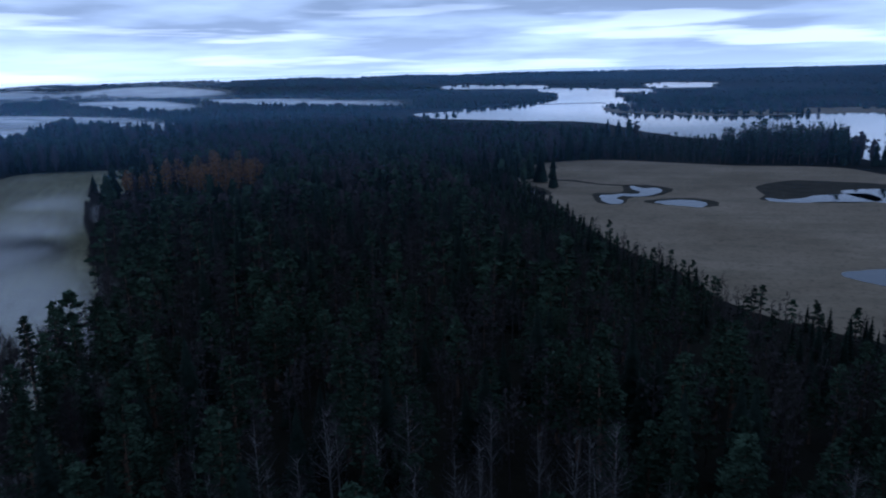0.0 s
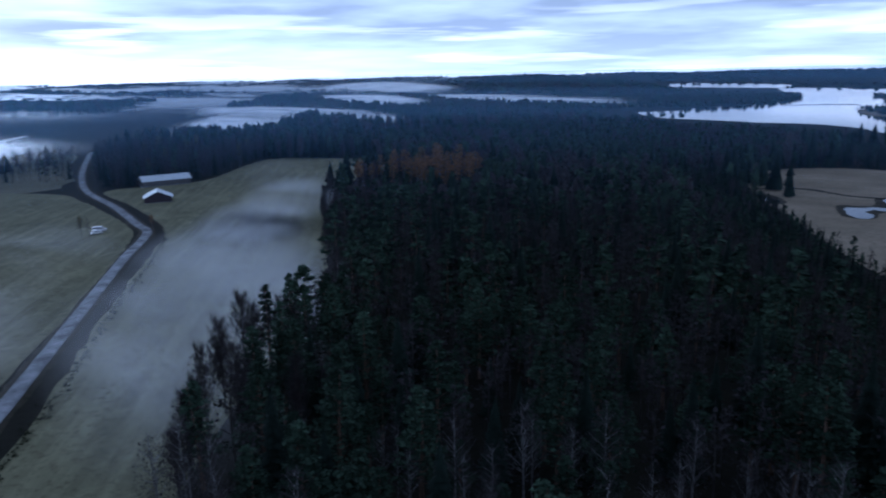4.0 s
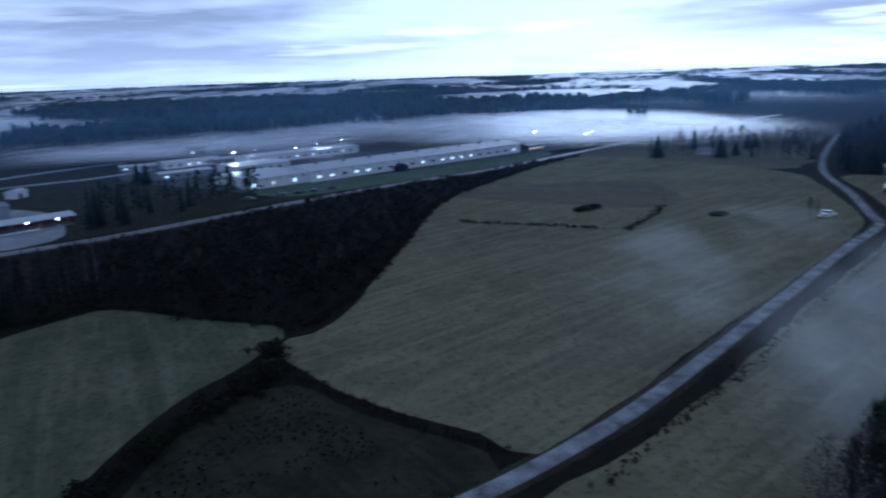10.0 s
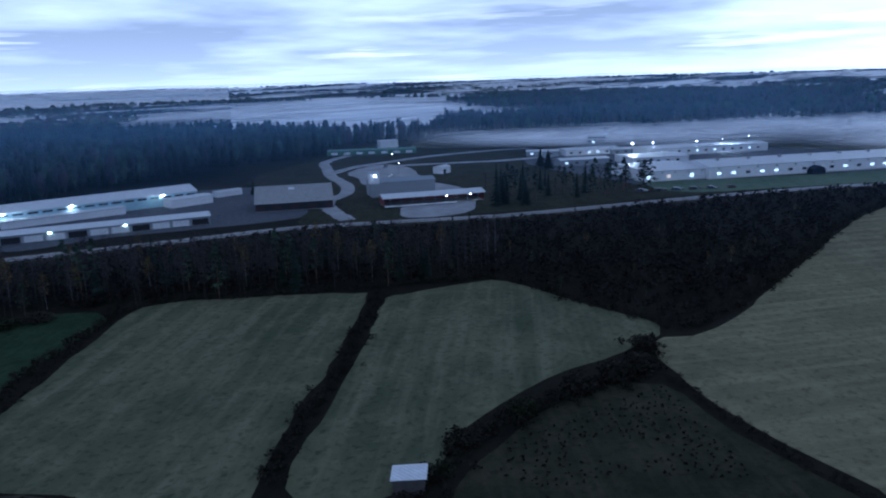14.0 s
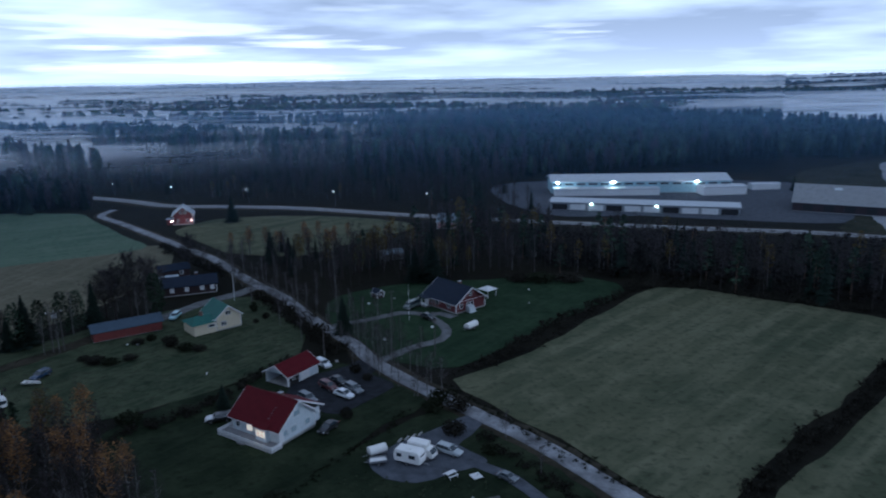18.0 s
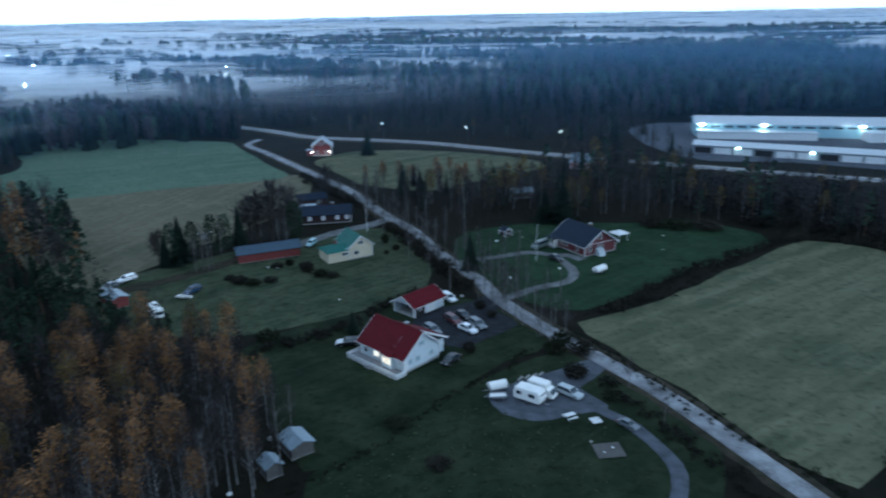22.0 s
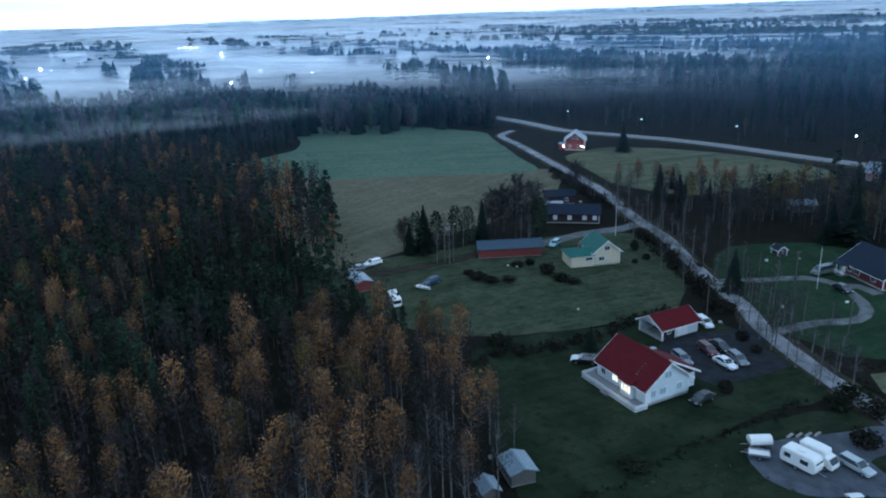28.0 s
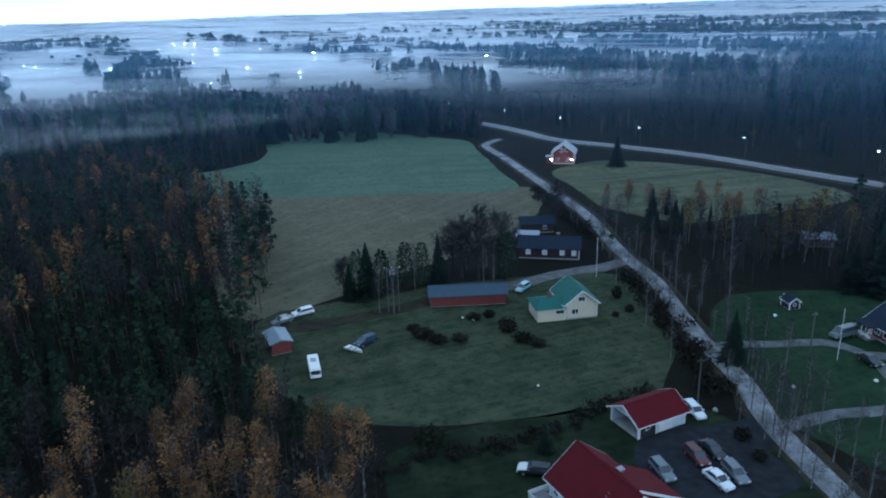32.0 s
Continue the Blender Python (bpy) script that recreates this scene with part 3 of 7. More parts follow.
patch("white_house_yard", "dark crushed stone yard beside the garage", [(2, -133), (1, -140), (-4, -144), (-11, -147), (-15, -151), (-18, -146), (-15, -141), (-19, -136), (-17, -132), (-12, -128), (-7, -124.5), (-3, -128)], M["dark_yard"], 0.1, "yard", 2.5, 0.25)
patch("camper_yard", "grey crushed stone yard round the caravan", [(-10.5, -107), (-16, -111), (-22, -114), (-30, -118.5), (-33, -117), (-29, -111), (-26, -108), (-29, -103), (-28, -101), (-22, -99.5), (-17, -98.5), (-12.5, -101)], M["yard"], 0.1, "yard", 2.5, 0.25)
ribbon("camper_drive", "narrow gravel drive past the caravan yard", [(-26, -103), (-29, -99.5), (-31.5, -96), (-34, -89), (-34.3, -84), (-32, -78), (-28, -70)], 2.4, M["yard"], 0.115, 0.03, wobble=0.08)
ribbon("farm_drive", "grey gravel drive to the yellow house", [(11, -214), (16, -208), (22, -204), (28, -198), (33, -192), (40, -188), (48, -182)], 4.4, M["drive"], 0.11, 0.03, wobble=0.1)

ribbon("farm_track", "muddy brown track from the barn to the shed", [(42, -186), (48, -179), (56, -170), (64, -163), (72, -158)], 5.0, M["verge"], 0.1, 0.02, "track", wobble=0.25)

# ---- trees ----
rng = np.random.default_rng(7)


def cone_trunk(h, r, sides=6, lean=0.0, bits=4):
    """Tapered stem with a slight bend."""
    v, f = [], []
    bend = rng.uniform(-1, 1, 2) * lean
    for i in range(bits + 1):
        t = i / bits
        c = bend * h * t * t
        rad = r * (1 - t) ** 0.8 + 0.015
        for k in range(sides):
            a = 2 * np.pi * k / sides
            v.append((c[0] + rad * np.cos(a), c[1] + rad * np.sin(a), h * t))
    for i in range(bits):
        for k in range(sides):
            a, b = i * sides + k, i * sides + (k + 1) % sides
            f.append((a, b, b + sides))
            f.append((a, b + sides, a + sides))
    return np.array(v), np.array(f)


def limb(p, q, r):
    """A thin three-sided branch from p to q."""
    p, q = np.asarray(p, float), np.asarray(q, float)
    d = q - p
    a = np.cross(d, (0.3, 0.5, 0.8))
    a /= np.linalg.norm(a) + 1e-9
    b = np.cross(d, a)
    b /= np.linalg.norm(b) + 1e-9
    v = [p + r * (np.cos(t) * a + np.sin(t) * b) for t in (0, 2.1, 4.2)] + [q]
    return np.array(v), np.array([(0, 1, 3), (1, 2, 3), (2, 0, 3)])


def join(pieces):
    vs, fs, o = [], [], 0
    for v, f in pieces:
        vs.append(v)
        fs.append(f + o)
        o += len(v)
    return np.concatenate(vs), np.concatenate(fs)


def tufts(centers, size, flat=0.6):
    """Small leaf clumps: a bent pair of triangles at each centre."""
    c = np.asarray(centers, float)
    n = len(c)
    a = rng.normal(size=(n, 3))
    a[:, 2] *= flat
    a /= np.linalg.norm(a, axis=1)[:, None]
    b = np.cross(a, rng.normal(size=(n, 3)))
    b /= np.linalg.norm(b, axis=1)[:, None]
    s = (size * rng.uniform(0.6, 1.4, n))[:, None]
    up = np.cross(a, b) * s * 0.3
    v = np.stack([c - a * s, c + b * s * 0.7 + up, c + a * s, c - b * s * 0.7 + up], 1).reshape(-1, 3)
    o = np.arange(n)[:, None] * 4
    return v, np.concatenate([o + [0, 1, 2], o + [0, 2, 3]])


def spruce_crown(h, width, layers, per, low=0.08):
    v, f, o = [], [], 0
    for i in range(layers):
        t = i / (layers - 1)
        z = h * (low + (1 - low) * t * 0.97)
        rad = width * (1 - t) ** 0.85 * rng.uniform(0.8, 1.15) + 0.12
        turn = rng.uniform(0, 6.3)
        for k in range(per):
            a = turn + 2 * np.pi * (k + rng.uniform(-0.25, 0.25)) / per
            r = rad * rng.uniform(0.7, 1.15)
            w = 0.62 * rad * 3 / per + 0.1
            d, s = np.array([np.cos(a), np.sin(a), 0]), np.array([-np.sin(a), np.cos(a), 0])
            droop = 0.28 * r + 0.1
            rise = h / layers * 0.9
            v += [np.array([0, 0, z + rise]), d * r * 0.6 + s * w + (0, 0, z - droop * 0.55), d * r + (0, 0, z - droop * 0.75), d * r * 0.6 - s * w + (0, 0, z - droop * 0.6)]
            f += [(o, o + 1, o + 2), (o, o + 2, o + 3)]
            o += 4
    return np.array(v), np.array(f)


def round_points(n, c, rx, rz, hollow=0.55):
    p = rng.normal(size=(n, 3))
    p /= np.linalg.norm(p, axis=1)[:, None]
    p *= (hollow + (1 - hollow) * rng.random(n))[:, None]
    return p * (rx, rx, rz) + c


def pine_crown(h, width, clumps, per, size):
    pts, limbs = [], []
    for i in range(clumps):
        t = i / max(1, clumps - 1)
        z = h * (0.30 + 0.66 * t)
        a, r = i * 2.4 + rng.uniform(-0.5, 0.5), width * (1.06 - t) ** 0.75 * rng.uniform(0.45, 0.85)
        c = np.array([r * np.cos(a), r * np.sin(a), z])
        k = width * (0.68 - 0.42 * t)
        pts.append(round_points(per, c, k, k * 0.55, 0.3) + (0, 0, 0.3))
        limbs.append(limb((0, 0, z - 0.7), c, 0.06))
    top = rng.random(per)
    a = rng.uniform(0, 6.3, per)
    pts.append(np.stack([0.5 * width * (1 - top) * 0.6 * np.cos(a), 0.5 * width * (1 - top) * 0.6 * np.sin(a), h * (0.82 + 0.19 * top)], -1))
    return tufts(np.concatenate(pts), size), join(limbs)


def bare_crown(h, width, limbs, twigs, r0=0.05, low=0.3):
    wood, fine = [], []
    for i in range(limbs):
        t = rng.uniform(low, 0.95)
        a = rng.uniform(0, 6.3)
        ln = width * (1.25 - t) * rng.uniform(0.7, 1.2)
        p = np.array([0, 0, h * t])
        q = p + np.array([np.cos(a) * ln, np.sin(a) * ln, ln * rng.uniform(0.7, 1.5)])
        q[2] = min(q[2], h * 1.02)
        wood.append(limb(p, q, r0))
        for _ in range(twigs):
            s = rng.uniform(0.25, 1)
            b = p + (q - p) * s
            e = b + rng.normal(size=3) * (0.55, 0.55, 0.5) * width * 0.34 + (0, 0, 0.12 * width)
            fine.append(limb(b, e, r0 * 0.45)[0][[0, 1, 3]])
    fv = np.array(fine).reshape(-1, 3)
    return join(wood), (fv, np.arange(len(fv)).reshape(-1, 3))


def tri_mesh(name, vf, mat):
    me = mesh_np(name, vf[0], [(vf[1], 0)], [mat])
    return me


def stain(x, y, s, seed=0.0):
    """Smooth patchiness between about 0 and 1."""
    return 0.5 + 0.25 * (np.sin(x / s + seed) * np.cos(y / s * 1.3 + seed * 2) + np.sin((x + y) / s * 0.61 + seed * 3) * 1.0) + 0.12 * np.sin(x / s * 3.1 + y / s * 2.3 + seed)


def tree_proto(kind, i):
    """(trunk mesh, crown mesh, ...) for one tree about 15 m high standing at the origin."""
    if kind == "pine":
        h = 15
        crown, wood = pine_crown(h, 1.9, 26, 44, 0.2)
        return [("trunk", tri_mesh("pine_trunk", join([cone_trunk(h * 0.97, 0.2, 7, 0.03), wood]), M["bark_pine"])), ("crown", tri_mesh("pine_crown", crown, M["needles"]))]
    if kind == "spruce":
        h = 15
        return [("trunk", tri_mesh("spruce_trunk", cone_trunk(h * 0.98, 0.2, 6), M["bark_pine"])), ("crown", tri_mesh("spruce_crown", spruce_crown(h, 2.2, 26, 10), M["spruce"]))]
    h = 15
    if kind == "broad":
        wood, fine = bare_crown(h, 5.0, 46, 40, 0.1, 0.2)
        fine = join([fine, tufts(round_points(520, (0, 0, h * 0.62), 4.6, h * 0.40, 0.35), 0.2, 1.5)])
        return [("trunk", tri_mesh("broad_trunk", join([cone_trunk(h * 0.9, 0.3, 7, 0.04), wood]), M["bark_dark"])), ("crown", tri_mesh("broad_crown", fine, M["twigs"]))]
    wood, fine = bare_crown(h, 2.7, 26, 13, low=0.38)
    stem = join([cone_trunk(h, 0.13, 6, 0.05), wood])
    if kind in ("bushy", "willow"):
        lv = rng.beta(1.3, 1.3, 900)
        rr = 3.0 * np.sqrt(np.maximum(0.03, np.sin(np.pi * (0.12 + 0.86 * lv)))) * np.sqrt(rng.uniform(0.25, 1, 900))
        aa = rng.uniform(0, 6.3, 900)
        pts = np.stack([rr * np.cos(aa), rr * np.sin(aa), h * (0.06 + 0.94 * lv)], -1)
        return [("trunk", tri_mesh(kind + "_trunk", cone_trunk(h * 0.9, 0.25, 6, 0.03), M["bark_dark"])), ("crown", tri_mesh(kind + "_crown", tufts(pts, 0.34) if kind == "bushy" else tufts(pts * (1, 1, 0.84) + (0, 0, 2.4), 0.22, 1.4), M["needles" if kind == "bushy" else "willow"]))]
    fuzz = rng.beta(1.5, 1.6, 620)
    rr = 2.2 * np.sqrt(np.sin(np.pi * (0.08 + 0.9 * fuzz))) * np.sqrt(rng.random(620))
    aa = rng.uniform(0, 6.3, 620)
    fine = join([fine, tufts(np.stack([rr * np.cos(aa), rr * np.sin(aa), h * (0.28 + 0.72 * fuzz)], -1), 0.10, 2.4)])
    if kind == "bare":
        return [("trunk", tri_mesh("birch_trunk", stem, M["bark_birch"])), ("crown", tri_mesh("twig_crown", fine, M["twigs"]))]
    n = 760
    t = rng.beta(2.2, 1.5, n)
    r = 1.3 * np.sqrt(np.maximum(0.05, np.sin(np.pi * (0.1 + 0.85 * t)))) * np.sqrt(rng.random(n))
    a = rng.uniform(0, 6.3, n)
    pts = np.stack([r * np.cos(a), r * np.sin(a), h * (0.47 + 0.53 * t)], -1)
    pts += rng.normal(size=pts.shape) * 0.33
    pts = pts[stain(pts[:, 0] * 3 + i * 5, pts[:, 2] * 2 + pts[:, 1] * 3, 1.0, 0.6) > 0.3]
    return [("trunk", tri_mesh("birch_trunk", stem, M["bark_birch"])), ("twig_crown", tri_mesh("twig_crown", fine, M["twigs"])), ("crown", tri_mesh("leaf_crown", tufts(pts, 0.145), M[kind]))]


LABELS = dict(pine="dark green pine with a bare lower stem", spruce="dark pointed spruce with drooping boughs", bare="leafless birch with a pale thin trunk",
              orange="tall birch with orange autumn leaves", yellow="birch with fading yellow leaves", broad="broad leafless tree with a rounded twiggy crown", bushy="dense dark evergreen with boughs to the ground", willow="round tree with dull yellow-green leaves")
PROTO = {}
for kind in LABELS:
    PROTO[kind] = []
    for i in range(4):
        PROTO[kind].append(tree_proto(kind, i))


def plant(kind, x, y, h, group, fat=1.0, label="", name=None):
    """One tree as a thing with trunk and crown."""
    e = new(name or {"pine": "pine_tree", "spruce": "spruce_tree", "broad": "garden_tree", "bushy": "evergreen_tree", "willow": "willow_tree"}.get(kind, "birch_tree"))
    k = h / 15
    e.matrix_world = pose(x, y, -0.05, 0, 0, random.uniform(0, 360)) @ Matrix.Diagonal((k * fat, k * fat, k, 1))
    for nm, me in PROTO[kind][random.randrange(4)]:
        o = new(nm, me)
        o.parent = e
    return tagged(e, label or LABELS[kind], "tree", group)


# coarser trees for the woods further off
def lod_mid(kind):
    h = 15
    if kind == "spruce":
        return [(spruce_crown(h, 2.5, 11, 6, 0.06), 1)]
    if kind == "pine":
        c, w = pine_crown(h, 2.3, 10, 9, 0.62)
        return [(cone_trunk(h * 0.9, 0.17, 3, 0.02, 2), 0), (c, 1)]
    if kind == "brush":
        return [(tufts(round_points(34, (0, 0, h * 0.42), 6.5, h * 0.45, 0.3), 1.5, 1.5), 1)]
    wood, fine = bare_crown(h, 2.6, 9, 9, 0.075, 0.3)
    if kind == "bare":
        return [(cone_trunk(h, 0.14, 3, 0.04, 2), 0), (join([wood, fine, tufts(round_points(44, (0, 0, h * 0.64), 1.8, h * 0.36, 0.2), 0.28, 2.2)]), 1)]
    t = rng.beta(2, 1.5, 120)
    a, r = rng.uniform(0, 6.3, 120), 1.5 * np.sqrt(np.maximum(0.05, np.sin(np.pi * (0.08 + 0.88 * t)))) * np.sqrt(rng.random(120))
    return [(cone_trunk(h, 0.13, 3, 0.04, 2), 0), (tufts(np.stack([r * np.cos(a), r * np.sin(a), h * (0.36 + 0.64 * t)], -1), 0.34, 1.2), 1)]


def lathe(profile, sides, rough):
    """A closed ragged crown from (height, radius) rings."""
    v, f = [], []
    for i, (z, r) in enumerate(profile):
        for k in range(sides):
            a = 2 * np.pi * (k + rng.uniform(-0.3, 0.3)) / sides
            q = r * rng.uniform(1 - rough, 1 + rough)
            v.append((q * np.cos(a), q * np.sin(a), z + rng.uniform(-1, 1) * rough * 1.2))
    n = len(v)
    v.append((0, 0, profile[-1][0] + 1.2))
    for i in range(len(profile) - 1):
        for k in range(sides):
            a, b = i * sides + k, i * sides + (k + 1) % sides
            f += [(a, b, b + sides), (a, b + sides, a + sides)]
    for k in range(sides):
        f.append((n - sides + k, n - sides + (k + 1) % sides, n))
    return np.array(v), np.array(f)


def lod_far(kind, fine=False):
    if kind == "spruce":
        prof = [(0.5, 2.4), (4.6, 1.6), (4.9, 2.1), (9.2, 0.9), (9.5, 1.4), (14, 0.2)] if fine else [(0.5, 2.6), (7.5, 1.8), (12, 0.7)]
        return [(lathe(prof, 5 if fine else 4, 0.25), 1)]
    prof, mid, half = ([(3.5, 0.9), (7.5, 2.4), (12.5, 1.4)], 9.5, 5.2) if kind == "pine" else ([(1, 0.8), (7, 2.2), (12.5, 1.2)], 8.5, 6.2)
    if not fine:
        return [(lathe(prof, 4, 0.36), 1)]
    core = lathe([(z, r * 0.62) for z, r in prof], 4, 0.36)
    return [(join([core, tufts(round_points(15, (0, 0, mid), 2.3, half, 0.6), 1.05, 1.6)]), 1)]


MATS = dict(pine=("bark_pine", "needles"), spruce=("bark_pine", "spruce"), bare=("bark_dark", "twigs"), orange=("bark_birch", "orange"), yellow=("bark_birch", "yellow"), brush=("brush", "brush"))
MID = {k: [lod_mid(k) for _ in range(6)] for k in MATS}
FAR = {k: [lod_far(k) for _ in range(8)] for k in MATS}
FAR_FINE = {k: [lod_far(k, True) for _ in range(8)] for k in MATS}


def woods(name, label, kind, x, y, h, lod, fat=1.0, sink=0.0):
    """Many trees of one kind joined into one mesh."""
    if not len(x):
        return
    x, y, h = (np.asarray(q, float) for q in (x, y, h))
    z = ground_z(x, y) - sink
    pick = rng.integers(len(lod[kind]), size=len(x))
    ang = rng.uniform(0, 6.3, len(x))
    V, F0, F1, o = [], [], [], 0
    for i, pieces in enumerate(lod[kind]):
        s = pick == i
        n = int(s.sum())
        if not n:
            continue
        c, sn, k = np.cos(ang[s]), np.sin(ang[s]), h[s] / 15
        w = k * fat
        for (v, f), mi in pieces:
            px = (v[None, :, 0] * c[:, None] - v[None, :, 1] * sn[:, None]) * w[:, None] + x[s][:, None]
            py = (v[None, :, 0] * sn[:, None] + v[None, :, 1] * c[:, None]) * w[:, None] + y[s][:, None]
            pz = v[None, :, 2] * k[:, None] + z[s][:, None]
            V.append(np.stack([px, py, pz], -1).reshape(-1, 3))
            (F1 if mi else F0).append((f[None] + (np.arange(n) * len(v))[:, None, None] + o).reshape(-1, 3))
            o += n * len(v)
    polys = ([(np.concatenate(F0), 0)] if F0 else []) + ([(np.concatenate(F1), 1)] if F1 else [])
    tagged(new(name, mesh_np(name, np.concatenate(V), polys, [M[m] for m in MATS[kind]])), label, "trees", kind="stuff")


def scatter(poly, gap, seed):
    """Jittered points inside a plan outline."""
    r = np.random.default_rng(seed)
    p = np.asarray(poly, float)
    lo, hi = p.min(0), p.max(0)
    X, Y = np.meshgrid(np.arange(lo[0], hi[0], gap), np.arange(lo[1], hi[1], gap))
    X, Y = X.ravel() + r.uniform(-0.48, 0.48, X.size) * gap, Y.ravel() + r.uniform(-0.48, 0.48, Y.size) * gap
    k = inside(p, X, Y)
    return X[k], Y[k], r


PINE_WOOD = [(-56, 26), (-84, 36), (-108, 64), (-128, 92), (-170, 138), (-222, 182), (-288, 238), (-296, 300), (-328, 334), (-400, 372), (-500, 420), (-500, 540), (-420, 640), (-250, 690), (-150, 640), (-120, 500), (-158, 446),
             (-152, 395), (-114, 345), (-68, 272), (-46, 238), (-26, 217), (-12, 192), (8, 180), (40, 166), (75, 160), (70, 60), (0, 48)]
x, y, r = scatter(PINE_WOOD, 5.8, 11)
dist = np.hypot(x, y)
sort = r.random(len(x))
patchy = stain(x, y, 28, 1.0)
rim = near_line(PINE_WOOD[:6], x, y, 9)
kinds = np.where(sort < 0.08 + 0.62 * patchy, "pine", np.where(sort < 0.22 + 0.58 * patchy, "spruce", "bare"))
kinds = np.where(rim & (sort > 0.3), "bare", kinds)
autumn = inside([(-284, 236), (-238, 262), (-222, 268), (-250, 318), (-292, 318)], x, y)
kinds = np.where(autumn & (r.random(len(x)) < 0.5), "orange", kinds)
hts = np.where(kinds == "bare", r.uniform(12, 18, len(x)), np.where(kinds == "orange", r.uniform(15, 23, len(x)), r.uniform(9.5, 21, len(x))))
hts = np.where(autumn & (kinds != "orange"), hts * 0.6, hts)
hts = np.where(inside([(-300, 240), (-240, 190), (-180, 250), (-222, 266), (-284, 236)], x, y), hts * 0.72, hts)
hts = np.where(y > 420, hts * 0.78, hts)
hts = np.where(near_line(PINE_WOOD[17:26], x, y, 34), np.minimum(hts * 0.5, 8.0), hts)
near = np.zeros(len(x), bool)
for kind in ("pine", "spruce", "bare"):
    idx = np.flatnonzero((kinds == kind) & (dist > 45))
    idx = idx[np.argsort(dist[idx])][:{"pine": 190, "spruce": 150, "bare": 90}[kind]]
    near[idx] = True
    for i in idx:
        plant(kind, x[i], y[i], hts[i], "trees of the pine wood", {"pine": 1.6, "spruce": 1.3}.get(kind, 1.1))
for kind in ("pine", "spruce", "bare", "orange"):
    s = (kinds == kind) & ~near
    woods("pine_wood_" + {"bare": "birches", "orange": "autumn_birches"}.get(kind, kind + "s"), {"pine": "dense dark pine wood", "spruce": "dark spruces of the wood", "bare": "leafless birches of the wood", "orange": "orange autumn birches at the wood's edge"}[kind],
          kind, x[s & (dist < 290)], y[s & (dist < 290)], hts[s & (dist < 290)], MID, 1.4)
    s &= dist >= 290
    woods("deep_" + kind + "_wood", {"pine": "deeper dark pine wood", "spruce": "deeper dark spruces", "bare": "deeper leafless birches", "orange": "orange autumn birches"}[kind], kind, x[s], y[s], hts[s], MID if kind == "orange" else FAR_FINE, 1.25)

# birch grove near the white house and the wood behind it
GROVE = [(18, -84), (27, -108), (33, -116), (44, -121), (56, -131), (64, -141), (76, -158), (92, -190), (112, -222), (146, -238), (176, -258), (214, -268), (270, -240), (250, -120), (150, -50), (80, -40), (36, -62)]
x, y, r = scatter(GROVE, 3.7, 5)
dist = np.hypot(x, y + 20)
q = r.random(len(x))
front = y > -123 + (x - 40) * 0.05
front &= x < 72
belt = inside([(44, -121), (70, -112), (100, -110), (110, -140), (92, -160), (74, -150), (58, -132)], x, y)
kinds = np.where(q < np.where(x < 52, 0.44, 0.28), "orange", np.where((q > 0.93), "yellow", "bare"))
kinds = np.where(~front, np.where(q < 0.11, "orange", np.where(q < 0.13, "yellow", np.where(q < 0.36, "pine", "bare"))), kinds)
kinds = np.where(belt, np.where(q < 0.75, "pine", np.where(q < 0.85, "spruce", "bare")), kinds)
edge = front & (x < 33)
kinds = np.where(edge & (y > -98) & (q > 0.3), "bare", kinds)
hts = np.where(belt, r.uniform(8, 12, len(x)), r.uniform(11.5, 16, len(x)))
near = np.zeros(len(x), bool)
for kind in ("orange", "yellow", "bare", "pine", "spruce"):
    idx = np.flatnonzero(kinds == kind)
    idx = idx[np.argsort(dist[idx])][:{"orange": 100, "yellow": 20, "bare": 30}.get(kind, 50)]
    near[idx] = True
    for i in idx:
        plant(kind, x[i], y[i], hts[i], "trees of the birch grove", 1.05)
for kind in ("pine", "spruce", "bare", "orange", "yellow"):
    s = (kinds == kind) & ~near
    woods("grove_" + kind, {"pine": "pines behind the birch grove", "spruce": "spruces behind the birch grove", "bare": "leafless birches behind the grove", "orange": "orange birches behind the grove", "yellow": "yellowing birches behind the grove"}[kind], kind, x[s], y[s], hts[s], MID, 1.0)

